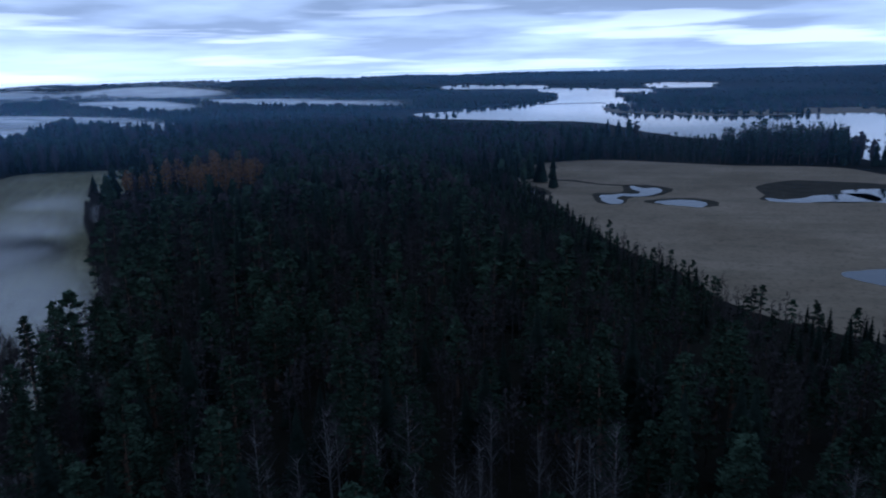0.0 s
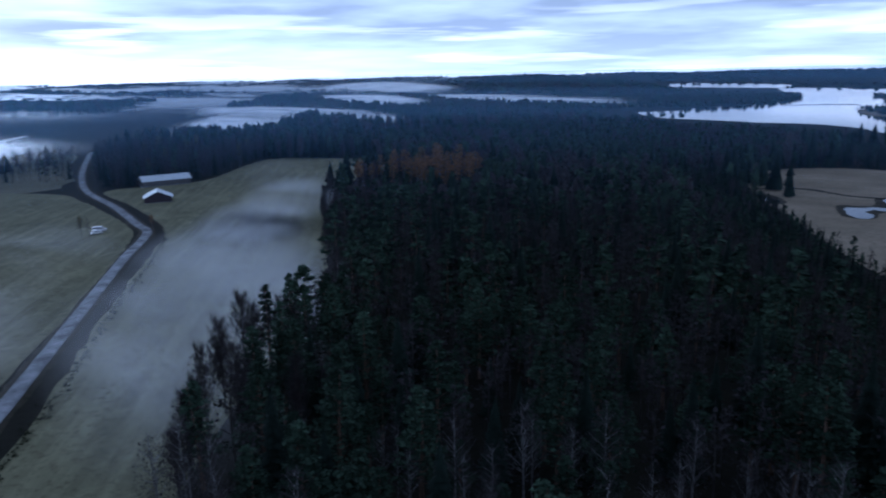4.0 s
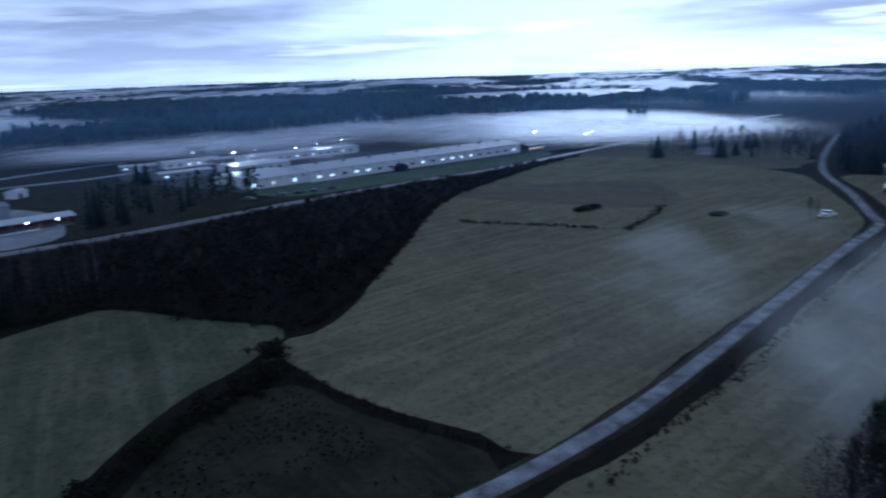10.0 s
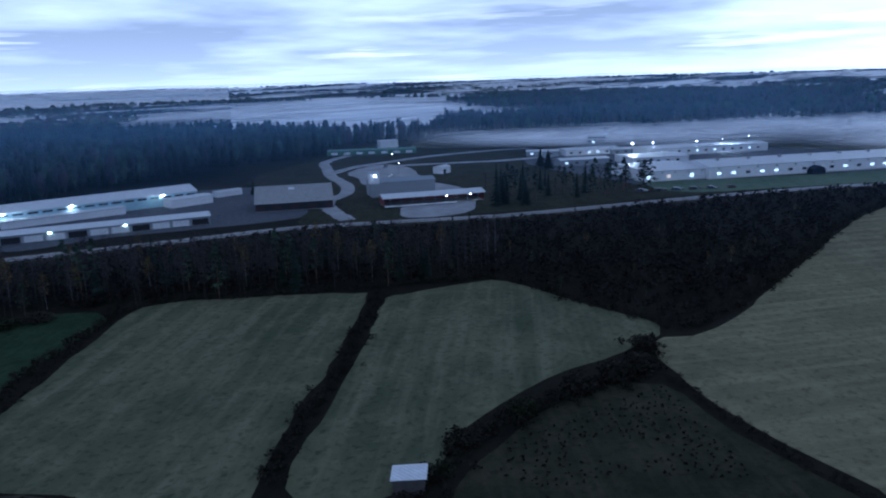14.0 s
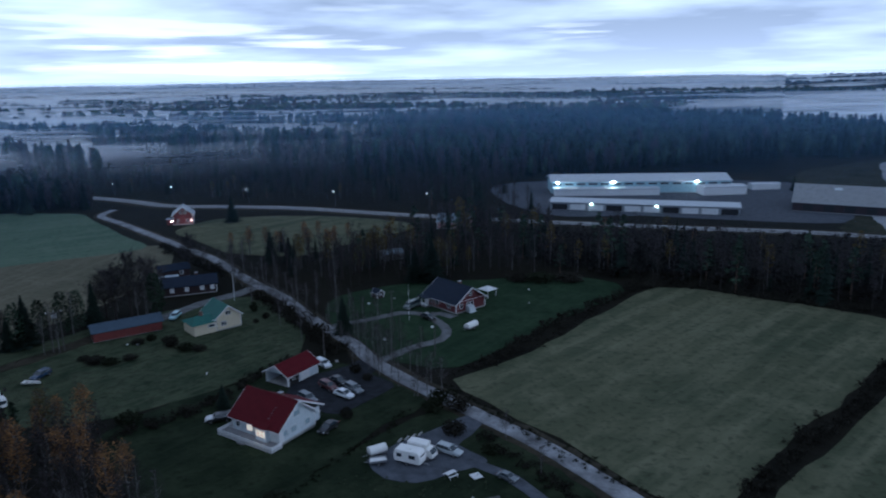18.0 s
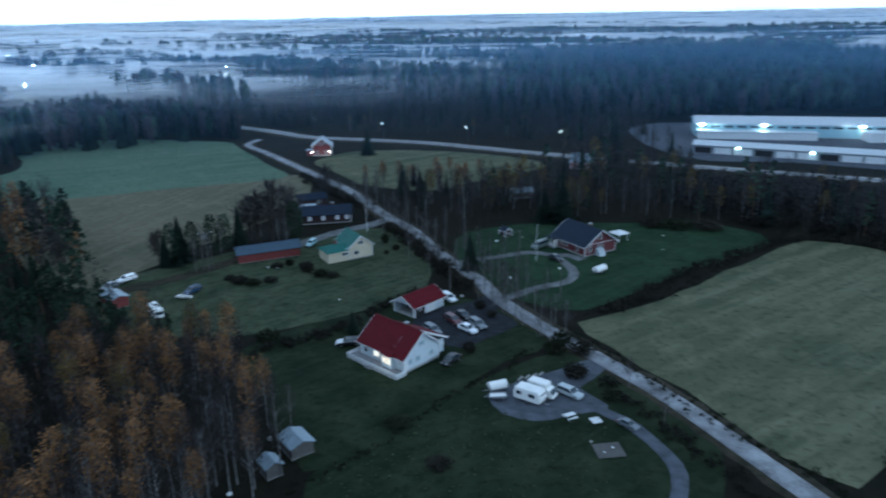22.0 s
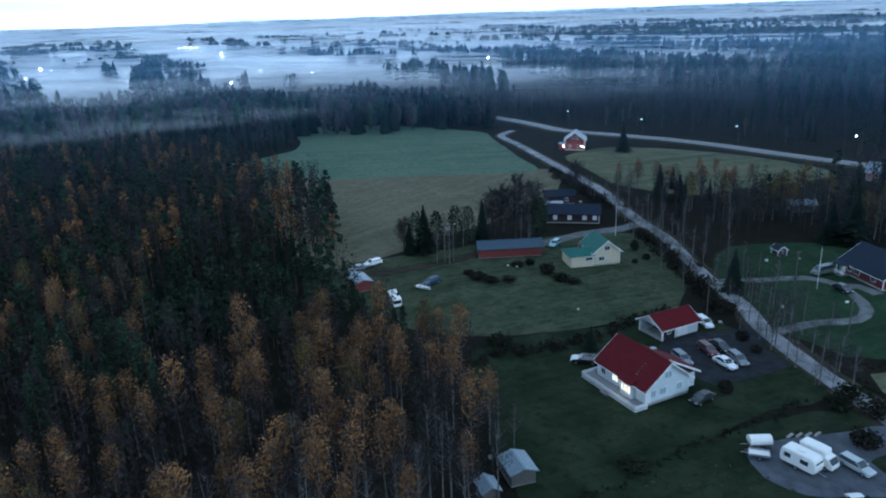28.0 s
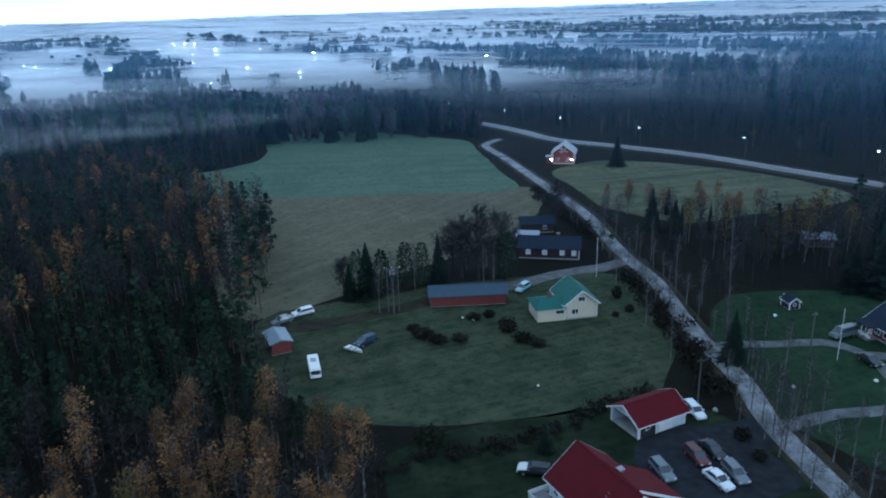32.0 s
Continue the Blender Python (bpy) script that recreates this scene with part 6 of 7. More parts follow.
patch("factory_lawn", "green lawn strip before the factory", [(-360, -118), (-376, -148), (-384, -152), (-412, -116), (-520, -12), (-548, 12), (-536, 22), (-500, 6), (-450, -30), (-410, -66)], M["green"], 0.09, "lawn", 8)
# pale patch added to brighten a dark gap in the mist
patch("rear_ground", "pale ground standing in for bright mist behind the factory", [(-566, 20), (-600, 60), (-700, 60), (-770, -60), (-720, -250), (-640, -210), (-600, -110)], M["brown"], 0.02, "ground", 14, 3)
patch("works_ground", "worn pale ground between the works", [(-205, -225), (-240, -196), (-276, -168), (-330, -130), (-376, -100), (-392, -170), (-440, -262), (-560, -285), (-630, -200), (-690, -260), (-660, -380), (-560, -450), (-470, -446), (-350, -400), (-290, -370), (-262, -330), (-230, -262)], M["rough"], 0.03, "ground", 14, 3)
hall = gable("long_hall", "long pale metal hall with blue wall and roof-line windows", -178, -346, -15, 90, 20, 6.2, 8.6, blue_sheet, pale_roof, 0.6, None, 0.3, cat="hall", group="industrial halls")
for u in np.arange(-42, 43, 6.0):
    window(hall, 90, 20, "+y", u, 4.9, 4.2, 0.8, None, steel)
part("annex", boxes((-8, 44, 10.2, 17, 0.0, 3.2)), pale_sheet, hall)
part("annex_roof", boxes((-8.4, 44.4, 10.1, 17.4, 3.2, 3.5)), pale_roof, hall)
for u in (-28, 14, 42):
    f = part("flood_lamp", boxes((u - 0.5, u + 0.5, 10.3, 10.9, 5.5, 6.1)), flood_glow, hall, "bright flood lamp")
lowh = gable("low_hall", "long low open-fronted storage hall by the road", -154.5, -293.5, -28.5, 80, 12, 3.6, 4.6, grey_sheet, pale_roof, 0.6, None, 0.2, cat="hall", group="industrial halls")
# the dark panels on this solid wall paint the shade of open bays
for u in np.arange(-36, 38, 8.0):
    part("bay_panel", boxes((u - 3.4, u + 3.4, 6.02, 6.1, 0.2, 2.7)), pale_sheet if int(u) % 3 else black_shade, lowh)
for u in (-6, 22):
    part("wall_lamp", boxes((u - 0.5, u + 0.5, 6.1, 6.5, 2.9, 3.3)), lamp_mat("hall_wall_lamp", (0.9, 1.0, 0.7), 18.0), lowh, "glowing wall lamp")
b = gable("white_store", "white flat-roofed store beside the halls", -212, -322, -8, 22, 9, 4.2, 4.6, pale_sheet, pale_roof, 0.3, None, 0.2, cat="store", group="industrial halls")
b = gable("white_container_store", "low white container store at the yard", -241, -329, -8, 15, 5, 3.0, 3.3, pale_sheet, pale_roof, 0.2, None, 0.1, cat="store", group="industrial halls")
# big timber store
b = gable("timber_store", "large timber store with a weathered grey roof", -238, -272, -41, 36, 30, 4.0, 10.0, brown_paint, boards("grey_felt_roof", (0.3, 0.31, 0.32), 0.3, 1.2), 0.6, None, 0.3, cat="storage hall", group="industrial halls")
part("roof_patch", prism([(-1.5, 0.0), (1.5, 0.0), (1.5, 0.1), (-1.5, 0.1)], -1.0, 1.0), pale_roof, b).matrix_local = pose(1.0, 3.5, 8.85, -21.8, 0, 0)
for u in (-12, -4, 4, 12):
    part("store_door", boxes((u - 2, u + 2, 15.0, 15.06, 0.3, 3.4)), black_shade, b)
# mill
b = gable("mill_hall", "tall grey sheet-clad mill hall", -290, -247, -38, 34, 14, 7.5, 8.6, grey_sheet, grey_roof, 0.4, None, 0.2, cat="mill", group="mill buildings")
part("elevator_tower", boxes((12.5, 17.5, 2.0, 7.4, 7.0, 12.5)), pale_sheet, b, "pale sheet elevator tower")
part("tower_roof", boxes((12.2, 17.8, 1.7, 7.7, 12.5, 12.8)), grey_roof, b)
part("tower_lamp", boxes((14.4, 15.0, 7.4, 7.8, 11.0, 11.6)), lamp_mat("tower_lamp", (1.0, 0.95, 0.85), 30.0), b, "glowing lamp")
b2 = gable("mill_shed", "long mill shed with a bright metal roof", -278, -217, -38, 50, 12, 4.0, 5.2, dull_red, pale_roof, 0.8, None, 0.2, cat="mill shed", group="mill buildings", openside=("+y",))
for u in np.arange(-22, 24, 5.5):
    part("post", boxes((u - 0.15, u + 0.15, 5.7, 6.0, 0.2, 4.0)), steel, b2)
part("bright_sill", boxes((-10, 25, 8.0, 9.6, 0.4, 0.7)), pale_sheet, b2, "pale timber stack along the shed")
for u in (-18, -6):
    part("wall_lamp", boxes((u - 0.3, u + 0.3, 5.9, 6.2, 3.2, 3.6)), lamp_mat("mill_lamp", (1.0, 0.95, 0.85), 22.0), b2, "glowing lamp")
b = gable("mill_kiosk", "small pale kiosk in the mill yard", -366, -277, 0, 9, 7, 4, 5, pale_sheet, pale_roof, 0.4, None, 0.2, cat="kiosk", group="mill buildings")
# dark panel on the wall paints the shade of an opening
part("kiosk_shade_panel", boxes((0, 3, 3.5, 3.56, 0.2, 2.8)), black_shade, b)
b = gable("mill_office", "white two-storey office on the terrace", -478, -420, -30, 16, 9, 7.0, 7.6, pale_sheet, pale_roof, 0.3, None, 0.2, cat="office", group="mill buildings")
b = thing("green_terrace", -440, -404, 0, -48, "long green retaining wall with a row of openings", "terrace wall", "mill buildings")
part("terrace_block", boxes((-36, 36, -8, 8, 0, 3.6)), boards("dull_green_cladding", (0.1, 0.2, 0.16), 0.2, 1.0), b)
for u in np.arange(-30, 32, 10.0):
    part("opening", boxes((u - 2.5, u + 2.5, 8.0, 8.06, 0.6, 2.4)), pale_sheet, b)

# long factory
W_F = 30.0
fac = gable("long_factory", "very long pale factory with lit windows and shallow roof", -484.8, -73.4, 139.3, 184, W_F, 7.0, 9.4, pale_sheet, pale_roof, 0.4, None, 0.5, cat="factory", group="factory buildings")
rf = random.Random(4)
for i, u in enumerate(np.arange(-86, 88, 9.0)):
    lit = rf.random() < 0.32
    window(fac, 184, W_F, "-y", u, 3.2, 2.6, 1.4, cool_window if lit else None, steel)
for u in np.arange(-80, 85, 20.0):
    part("roof_vent", boxes((u - 0.7, u + 0.7, -4.0, -2.6, 8.6, 10.4)), steel, fac)
for u in np.arange(-86, 88, 12.0):
    part("wall_vent", boxes((u - 0.5, u + 0.5, -W_F / 2 - 0.12, -W_F / 2, 5.6, 6.3)), black_shade, fac)
k = part("porch_block", prism([(-30, 0), (-22, 0), (-22, 3.2), (-26, 5.0), (-30, 3.2)], -W_F / 2 - 5, -W_F / 2), slate_roof, fac, "dark gabled entrance porch")
fac2 = gable("factory_wing", "pale factory wing with rooftop vents", -407, -152, 139.3, 38, 40, 6.0, 7.0, pale_sheet, pale_roof, 0.4, None, 0.5, cat="factory", group="factory buildings")
for u in (-16, -4, 10):
    window(fac2, 38, 40, "-y", u, 2.8, 2.2, 2.0, warm_window if u == -4 else cool_window, steel)
for u in np.arange(-16, 18, 8.0):
    part("wall_vent", boxes((u - 0.4, u + 0.4, -20.12, -20, 4.6, 5.2)), black_shade, fac2)
for i, (xx, yy, aa, l_, w_, hh) in enumerate(((-440, -216, 139, 34, 12, 5.5), (-540, -170, 139, 96, 22, 7.5), (-470, -180, 139, 40, 26, 6.5), (-500, -240, 139, 42, 16, 6.0), (-480, -268, 120, 24, 10, 4.5), (-560, -262, 120, 14, 10, 10.0), (-520, -215, 139, 36, 12, 5.0))):
    b = gable("factory_hall", ("pale rear factory hall in the misty yard", "low pale store in the factory yard")[i % 2], xx, yy, aa, l_, w_, hh * 0.75, hh * 0.75 + 0.9, grey_sheet if l_ < 40 else pale_sheet, pale_roof, 0.4, None, 0.3, cat="hall", group="factory buildings")
    for u in np.arange(-l_ / 2 + 4, l_ / 2 - 3, 7.0):
        window(b, l_, w_, "-y", u, hh * 0.4, 2.0, 1.2, cool_window if rf.random() < 0.4 else None, steel)
b = gable("gate_house", "dark factory gatehouse with bright lamps", -560, 6, 139, 16, 10, 4.5, 5.5, brown_paint, grey_roof, 0.5, None, 0.3, cat="gatehouse", group="factory buildings")
for u in np.arange(-7, 8, 2.4):
    window(b, 16, 10, "-y", u, 2.2, 1.5, 1.6, warm_window, steel)


def lamp_post(x, y, hgt, ang, label, glow, size=0.28, name="street_lamp", arm=1.6, group="street lamps"):
    e = thing(name, x, y, 0, ang, label, "lamp", group)
    part("pole", rod((0, 0, 0), (0, 0, hgt), 0.09, 8, 0.05), pole_steel, e)
    part("arm", rod((0, 0, hgt - 0.05), (arm, 0, hgt + 0.15), 0.04, 6), pole_steel, e)
    hd = part("lamp_head", boxes((arm - 0.2, arm + 0.6, -0.15, 0.15, hgt + 0.1, hgt + 0.25)), pole_steel, e)
    part("lamp_glass", boxes((arm - 0.1, arm + 0.5, -size / 2, size / 2, hgt - 0.12, hgt + 0.1)), glow, hd, "glowing lamp glass")
    return e


for x, y in ((170, -461), (128, -436), (90, -411), (57, -388), (19, -365), (-22, -346.5), (-64, -326)):
    lamp_post(x, y, 7.0, -60, "tall steel street lamp glowing beside the road", street_glow, 0.3)
for x, y, hgt, big in ((-470, -194, 12, 1), (-530, -170, 9, 0), (-556, -160, 9, 0), (-512, -196, 9, 0), (-590, -150, 9, 0), (-640, 10, 8, 0), (-600, 50, 8, 0), (-620, 56, 8, 0), (-380, -330, 9, 0), (-346, -296, 8, 0)):
    lamp_post(x, y, hgt, 45, "yard flood lamp on a steel mast", flood_glow, 1.6 if big else 0.7, "yard_lamp", 1.2, "yard lamps")
town = lamp_mat("town_lamp_glass", (1.0, 0.85, 0.62), 240.0)
rt = random.Random(9)
SPOTS = [(1024, -1113), (769, -932), (705, -870), (650, -817), (658, -963), (559, -920), (691, -662), (663, -654), (622, -639), (538, -622), (495, -619), (1076, -1485), (335, -501)]
for i in range(34):
    a = rt.uniform(0.0, 1.0)
    x, y = 330 + 700 * a + rt.uniform(-160, 160), -640 - 560 * a + rt.uniform(-190, 190)
    if i < len(SPOTS):
        x, y = SPOTS[i]
    lamp_post(x, y, 11.0, rt.uniform(0, 360), "village street lamp glowing in the mist", town, 0.9, "village_lamp", 1.2, "village lamps")
for i in range(7):
    x, y = 795 + i * 7 + rt.uniform(-3, 3), -1090 + rt.uniform(-8, 8)
    lamp_post(x, y, 12, 0, "bright flood mast in the misty village", town, 2.2, "flood_mast", 1.2, "village lamps")

# a few lamps that light the walls beside them
for x, y, z_, power, col in ((-196, -329, 7.0, 260, (1, 0.92, 0.8)), (-140, -343, 7.0, 260, (1, 0.92, 0.8)), (-469, -193, 13.5, 9000, (1, 0.88, 0.7)), (-545, -150, 9.5, 6000, (1, 0.95, 0.85)), (7.5, -114.5, 2.6, 40, (1, 0.75, 0.5)), (44, -317.5, 2.4, 150, (1, 0.7, 0.5))):
    lt = new("yard_light", bpy.data.lights.new("yard_light", "POINT"))
    lt.data.energy, lt.data.color, lt.data.shadow_soft_size = power, col, 0.4
    lt.location = (x, y, z_)

# ---- vehicles ----
tyre = plain("tyre_rubber", (0.02, 0.02, 0.02), 0.85)
rim_m = plain("wheel_rim", (0.4, 0.41, 0.42), 0.35, 0.8)
chrome = plain("lamp_lens", (0.6, 0.62, 0.64), 0.15, 0.3)
red_lens = plain("red_lamp_lens", (0.25, 0.02, 0.02), 0.3)
PAINTS = {}


def paint(name, c):
    if name not in PAINTS:
        PAINTS[name] = plain(name + "_car_paint", c, 0.28, 0.1, vary=0.06)
        PAINTS[name].node_tree.nodes["Principled BSDF"].inputs["Coat Weight"].default_value = 0.5
    return PAINTS[name]


SHAPES = dict(
    sedan=([(-2.2, 0.35), (-2.25, 0.75), (-2.1, 0.95), (-1.4, 1.0), (1.0, 0.95), (2.0, 0.8), (2.2, 0.6), (2.15, 0.3)], [(-1.75, 0.98), (-1.05, 1.42), (0.25, 1.44), (1.05, 0.94)], 0.84, (-1.35, 1.35)),
    wagon=([(-2.3, 0.35), (-2.35, 0.9), (-2.25, 1.0), (1.05, 0.96), (2.05, 0.82), (2.25, 0.6), (2.2, 0.3)], [(-2.2, 0.98), (-1.9, 1.46), (0.3, 1.48), (1.1, 0.95)], 0.85, (-1.4, 1.4)),
    van=([(-2.6, 0.4), (-2.65, 1.2), (-2.6, 1.3), (1.5, 1.25), (2.4, 1.0), (2.5, 0.6), (2.45, 0.35)], [(-2.6, 1.28), (-2.5, 2.05), (0.9, 2.05), (1.75, 1.2)], 0.92, (-1.6, 1.6)),
)


def vehicle(kind, colour, label, x, y, ang, name="car", scale=1.0, cat="car"):
    body, cab, half, axles = SHAPES[kind]
    e = thing(name, x, y, 0.12, ang, label, cat, "parked cars")
    if scale != 1:
        e.scale = (scale,) * 3
    bm = prism(body, -half, half)
    bmesh.ops.bevel(bm, geom=[q for q in bm.edges if abs(q.verts[0].co.y - q.verts[1].co.y) < 0.01], offset=0.12, segments=2, affect="EDGES", clamp_overlap=True)
    part("body", bm, paint(*colour), e)
    # glasshouse: narrower above
    bm = bmesh.new()
    n = len(cab)
    lo, hi = min(q[1] for q in cab), max(q[1] for q in cab)
    rows = []
    for s in (-1, 1):
        rows.append([bm.verts.new((u, s * (half - 0.06 - 0.16 * (w - lo) / (hi - lo)), w)) for u, w in cab])
    bm.faces.new(rows[0]), bm.faces.new(rows[1][::-1])
    for i in range(n):
        bm.faces.new((rows[0][i], rows[1][i], rows[1][(i + 1) % n], rows[0][(i + 1) % n]))
    bmesh.ops.recalc_face_normals(bm, faces=bm.faces)
    part("glasshouse", bm, glass_m, e, "dark tinted glass")
    (x0, z0), (x1, z1) = cab[1], cab[2]
    bm = boxes((x0 - 0.08, x1 + 0.08, -half + 0.2, half - 0.2, z0 - 0.02, max(z0, z1) + 0.05))
    bmesh.ops.bevel(bm, geom=bm.edges[:], offset=0.03, segments=2, affect="EDGES")
    part("roof", bm, paint(*colour), e)
    for s in (-1, 1):
        for (a0, b0), (a1, b1) in ((cab[0], cab[1]), (cab[2], cab[3])):
            part("pillar", rod((a0, s * (half - 0.07), b0), (a1, s * (half - 0.2), b1), 0.045, 5), paint(*colour), e)
        part("headlight", boxes((body[-2][0] - 0.12, body[-2][0] + 0.02, s * (half - 0.25) - 0.18, s * (half - 0.25) + 0.18, 0.58, 0.74)), chrome, e)
        part("tail_light", boxes((body[1][0] - 0.03, body[1][0] + 0.1, s * (half - 0.2) - 0.12, s * (half - 0.2) + 0.12, 0.65, 0.9)), red_lens, e)
        part("mirror", boxes((cab[3][0] - 0.35, cab[3][0] - 0.2, min(s * half, s * (half + 0.2)), max(s * half, s * (half + 0.2)), lo + 0.02, lo + 0.16)), paint(*colour), e)
        for ax in axles:
            w = part("wheel", rod((ax, s * (half - 0.2), 0.32), (ax, s * (half + 0.02), 0.32), 0.32, 16), tyre, e)
            part("rim", rod((ax, s * (half + 0.02), 0.32), (ax, s * (half + 0.035), 0.32), 0.2, 10), rim_m, w)
    return e


WHITE, BLACK, RED, GREY, BLUE, GREEN = ("white", (0.75, 0.77, 0.8)), ("black", (0.02, 0.022, 0.026)), ("dark_red", (0.09, 0.025, 0.028)), ("grey", (0.16, 0.18, 0.2)), ("blue", (0.02, 0.045, 0.1)), ("silver", (0.42, 0.46, 0.48))
vehicle("sedan", WHITE, "white saloon car parked in the yard", -8.7, -131.6, 131)
vehicle("wagon", RED, "dark red estate car parked in the yard", -6.0, -136.2, 123)
vehicle("sedan", BLACK, "black saloon car parked in the yard", -8.1, -138.2, 126)
vehicle("wagon", GREY, "grey estate car parked beside the white one", -10.8, -133.7, 119)
vehicle("wagon", GREY, "grey estate car parked behind the white house", -1.8, -131.6, 123)
vehicle("sedan", BLACK, "black car parked below the white gable", -4.9, -118.6, 51)
vehicle("wagon", WHITE, "white car parked behind the garage", -5.6, -148.0, 120)
covered_car = vehicle("wagon", BLACK, "dark car with a white cover on the lawn", 14.2, -127.0, 5)
part("cover", prism([(0.7, 1.0), (1.1, 1.04), (2.1, 0.9), (2.35, 0.5), (2.3, 0.46), (2.0, 0.84), (1.0, 0.98)], -0.88, 0.88), trim_paint, covered_car, "white sheet over the bonnet")
vehicle("wagon", WHITE, "white car by the shed at the field edge", 70.6, -165.6, 50)
vehicle("sedan", GREY, "grey car standing by the shed", 72.6, -161.0, 60)
vehicle("wagon", BLUE, "dark blue car beside the boat", 52.4, -156.8, 65)
vehicle("wagon", ("pale_blue", (0.35, 0.55, 0.6)), "pale blue car on the farm drive", 30.2, -190.0, 76)
vehicle("van", ("grey_green", (0.12, 0.15, 0.14)), "dark grey van by the red house", -30.7, -182.2, 40, "van", 1.0, "van")
vehicle("sedan", BLACK, "black car in front of the red house", -33.2, -172.4, 120)
vehicle("wagon", GREEN, "silver estate car beside the caravan", -23.7, -105.7, 134)
vehicle("sedan", GREY, "small grey car on the narrow drive", -30.6, -96.0, 130, scale=0.75)
vehicle("sedan", WHITE, "white car parked by the lane bend", -293, 118, 80)
vehicle("van", WHITE, "white van parked by the lane bend", -297, 121, 60, "van", 1.0, "van")
for i in range(16):
    u = i * 3.2
    vehicle(("sedan", "wagon")[i % 2], (WHITE, GREY, BLACK, GREEN, RED, BLUE)[(i * 5 + 1) % 6], "parked car before the factory", -352 - u * 0.63 + (i % 3) * 3, -138 + u * 0.72 - (i % 3) * 3, 133 + (i % 2) * 4)
vehicle("wagon", WHITE, "white car in the mill yard", -338, -296, 30)
vehicle("van", BLACK, "dark van in the mill yard", -372, -330, 30, "van", 1.0, "van")


def bevelled(spec, r, seg=3):
    bm = boxes(spec)
    bmesh.ops.bevel(bm, geom=bm.edges[:], offset=r, segments=seg, affect="EDGES")
    return bm


white_shell = plain("white_caravan_shell", (0.78, 0.78, 0.76), 0.4, vary=0.05)


def wheels(e, spots, r=0.3):
    for x, y in spots:
        s = 1 if y > 0 else -1
        w = part("wheel", rod((x, y - 0.1 * s, r), (x, y + 0.1 * s, r), r, 14), tyre, e)
        part("rim", rod((x, y + 0.1 * s, r), (x, y + 0.12 * s, r), r * 0.6, 10), rim_m, w)


e = thing("caravan", -17.0, -104.4, 0.1, 142, "white touring caravan on the crushed stone yard", "caravan", "caravans")
bm = prism([(-2.4, 0.5), (-2.5, 1.5), (-2.2, 2.5), (2.0, 2.55), (2.45, 1.6), (2.3, 0.5)], -1.1, 1.1)
bmesh.ops.bevel(bm, geom=bm.edges[:], offset=0.12, segments=3, affect="EDGES")
part("body", bm, white_shell, e)
for s in (-1, 1):
    for u, w in ((-1.4, 0.9), (0.9, 1.1)):
        part("window", boxes((u - w / 2, u + w / 2, min(s * 1.1, s * 1.13), max(s * 1.1, s * 1.13), 1.35, 1.95)), glass_m, e)
part("front_window", boxes((2.28, 2.36, -0.8, 0.8, 1.5, 2.0)), glass_m, e)
part("door", boxes((-0.35, 0.3, 1.1, 1.13, 0.55, 2.3)), trim_paint, e)
part("roof_hatch", bevelled((-0.5, 0.5, -0.4, 0.4, 2.52, 2.66), 0.05), white_shell, e)
part("drawbar", rod((2.3, 0, 0.5), (3.4, 0, 0.45), 0.06, 6), steel, e)
wheels(e, ((-0.1, -1.05), (-0.1, 1.05)))
e = thing("camper_van", -18.9, -106.2, 0.1, 142, "white camper with an overhanging roof box", "camper", "caravans")
part("body", bevelled((-1.9, 1.6, -0.9, 0.9, 0.55, 2.7), 0.14), white_shell, e)
part("cab", prism([(1.55, 0.5), (1.55, 1.9), (2.2, 1.75), (2.7, 1.1), (2.8, 0.5)], -0.95, 0.95), white_shell, e)
part("windscreen", prism([(2.22, 1.76), (2.72, 1.12), (2.75, 1.14), (2.25, 1.8)], -0.85, 0.85), glass_m, e)
for s in (-1, 1):
    part("window", boxes((-1.6, -0.4, min(s * 1.1, s * 1.13), max(s * 1.1, s * 1.13), 1.5, 2.1)), glass_m, e)
wheels(e, ((-1.6, -1.0), (-1.6, 1.0), (1.9, -0.95), (1.9, 0.95)), 0.33)


def covered_trailer(x, y, ang, label, l_=3.0):
    e = thing("covered_trailer", x, y, 0.1, ang, label, "trailer", "trailers")
    part("bed", boxes((-l_ / 2, l_ / 2, -0.8, 0.8, 0.45, 0.8)), steel, e)
    bm = bmesh.new()
    sec = [(0.85 * math.cos(a), 0.8 + 0.95 * math.sin(a) ** 0.7 if 0 < a < math.pi else 0.8) for a in np.linspace(0, math.pi, 11)]
    a, b = [bm.verts.new((-l_ / 2, p, q)) for p, q in sec], [bm.verts.new((l_ / 2, p, q)) for p, q in sec]
    bm.faces.new(a), bm.faces.new(b[::-1])
    for i in range(len(sec) - 1):
        bm.faces.new((a[i], b[i], b[i + 1], a[i + 1]))
    bm.faces.new((a[-1], b[-1], b[0], a[0]))
    bmesh.ops.recalc_face_normals(bm, faces=bm.faces)
    part("cover", bm, white_shell, e, "white rounded cover")
    part("drawbar", rod((l_ / 2, 0, 0.5), (l_ / 2 + 1.1, 0, 0.45), 0.05, 6), steel, e)
    wheels(e, ((0, -0.9), (0, 0.9)), 0.28)
    return e


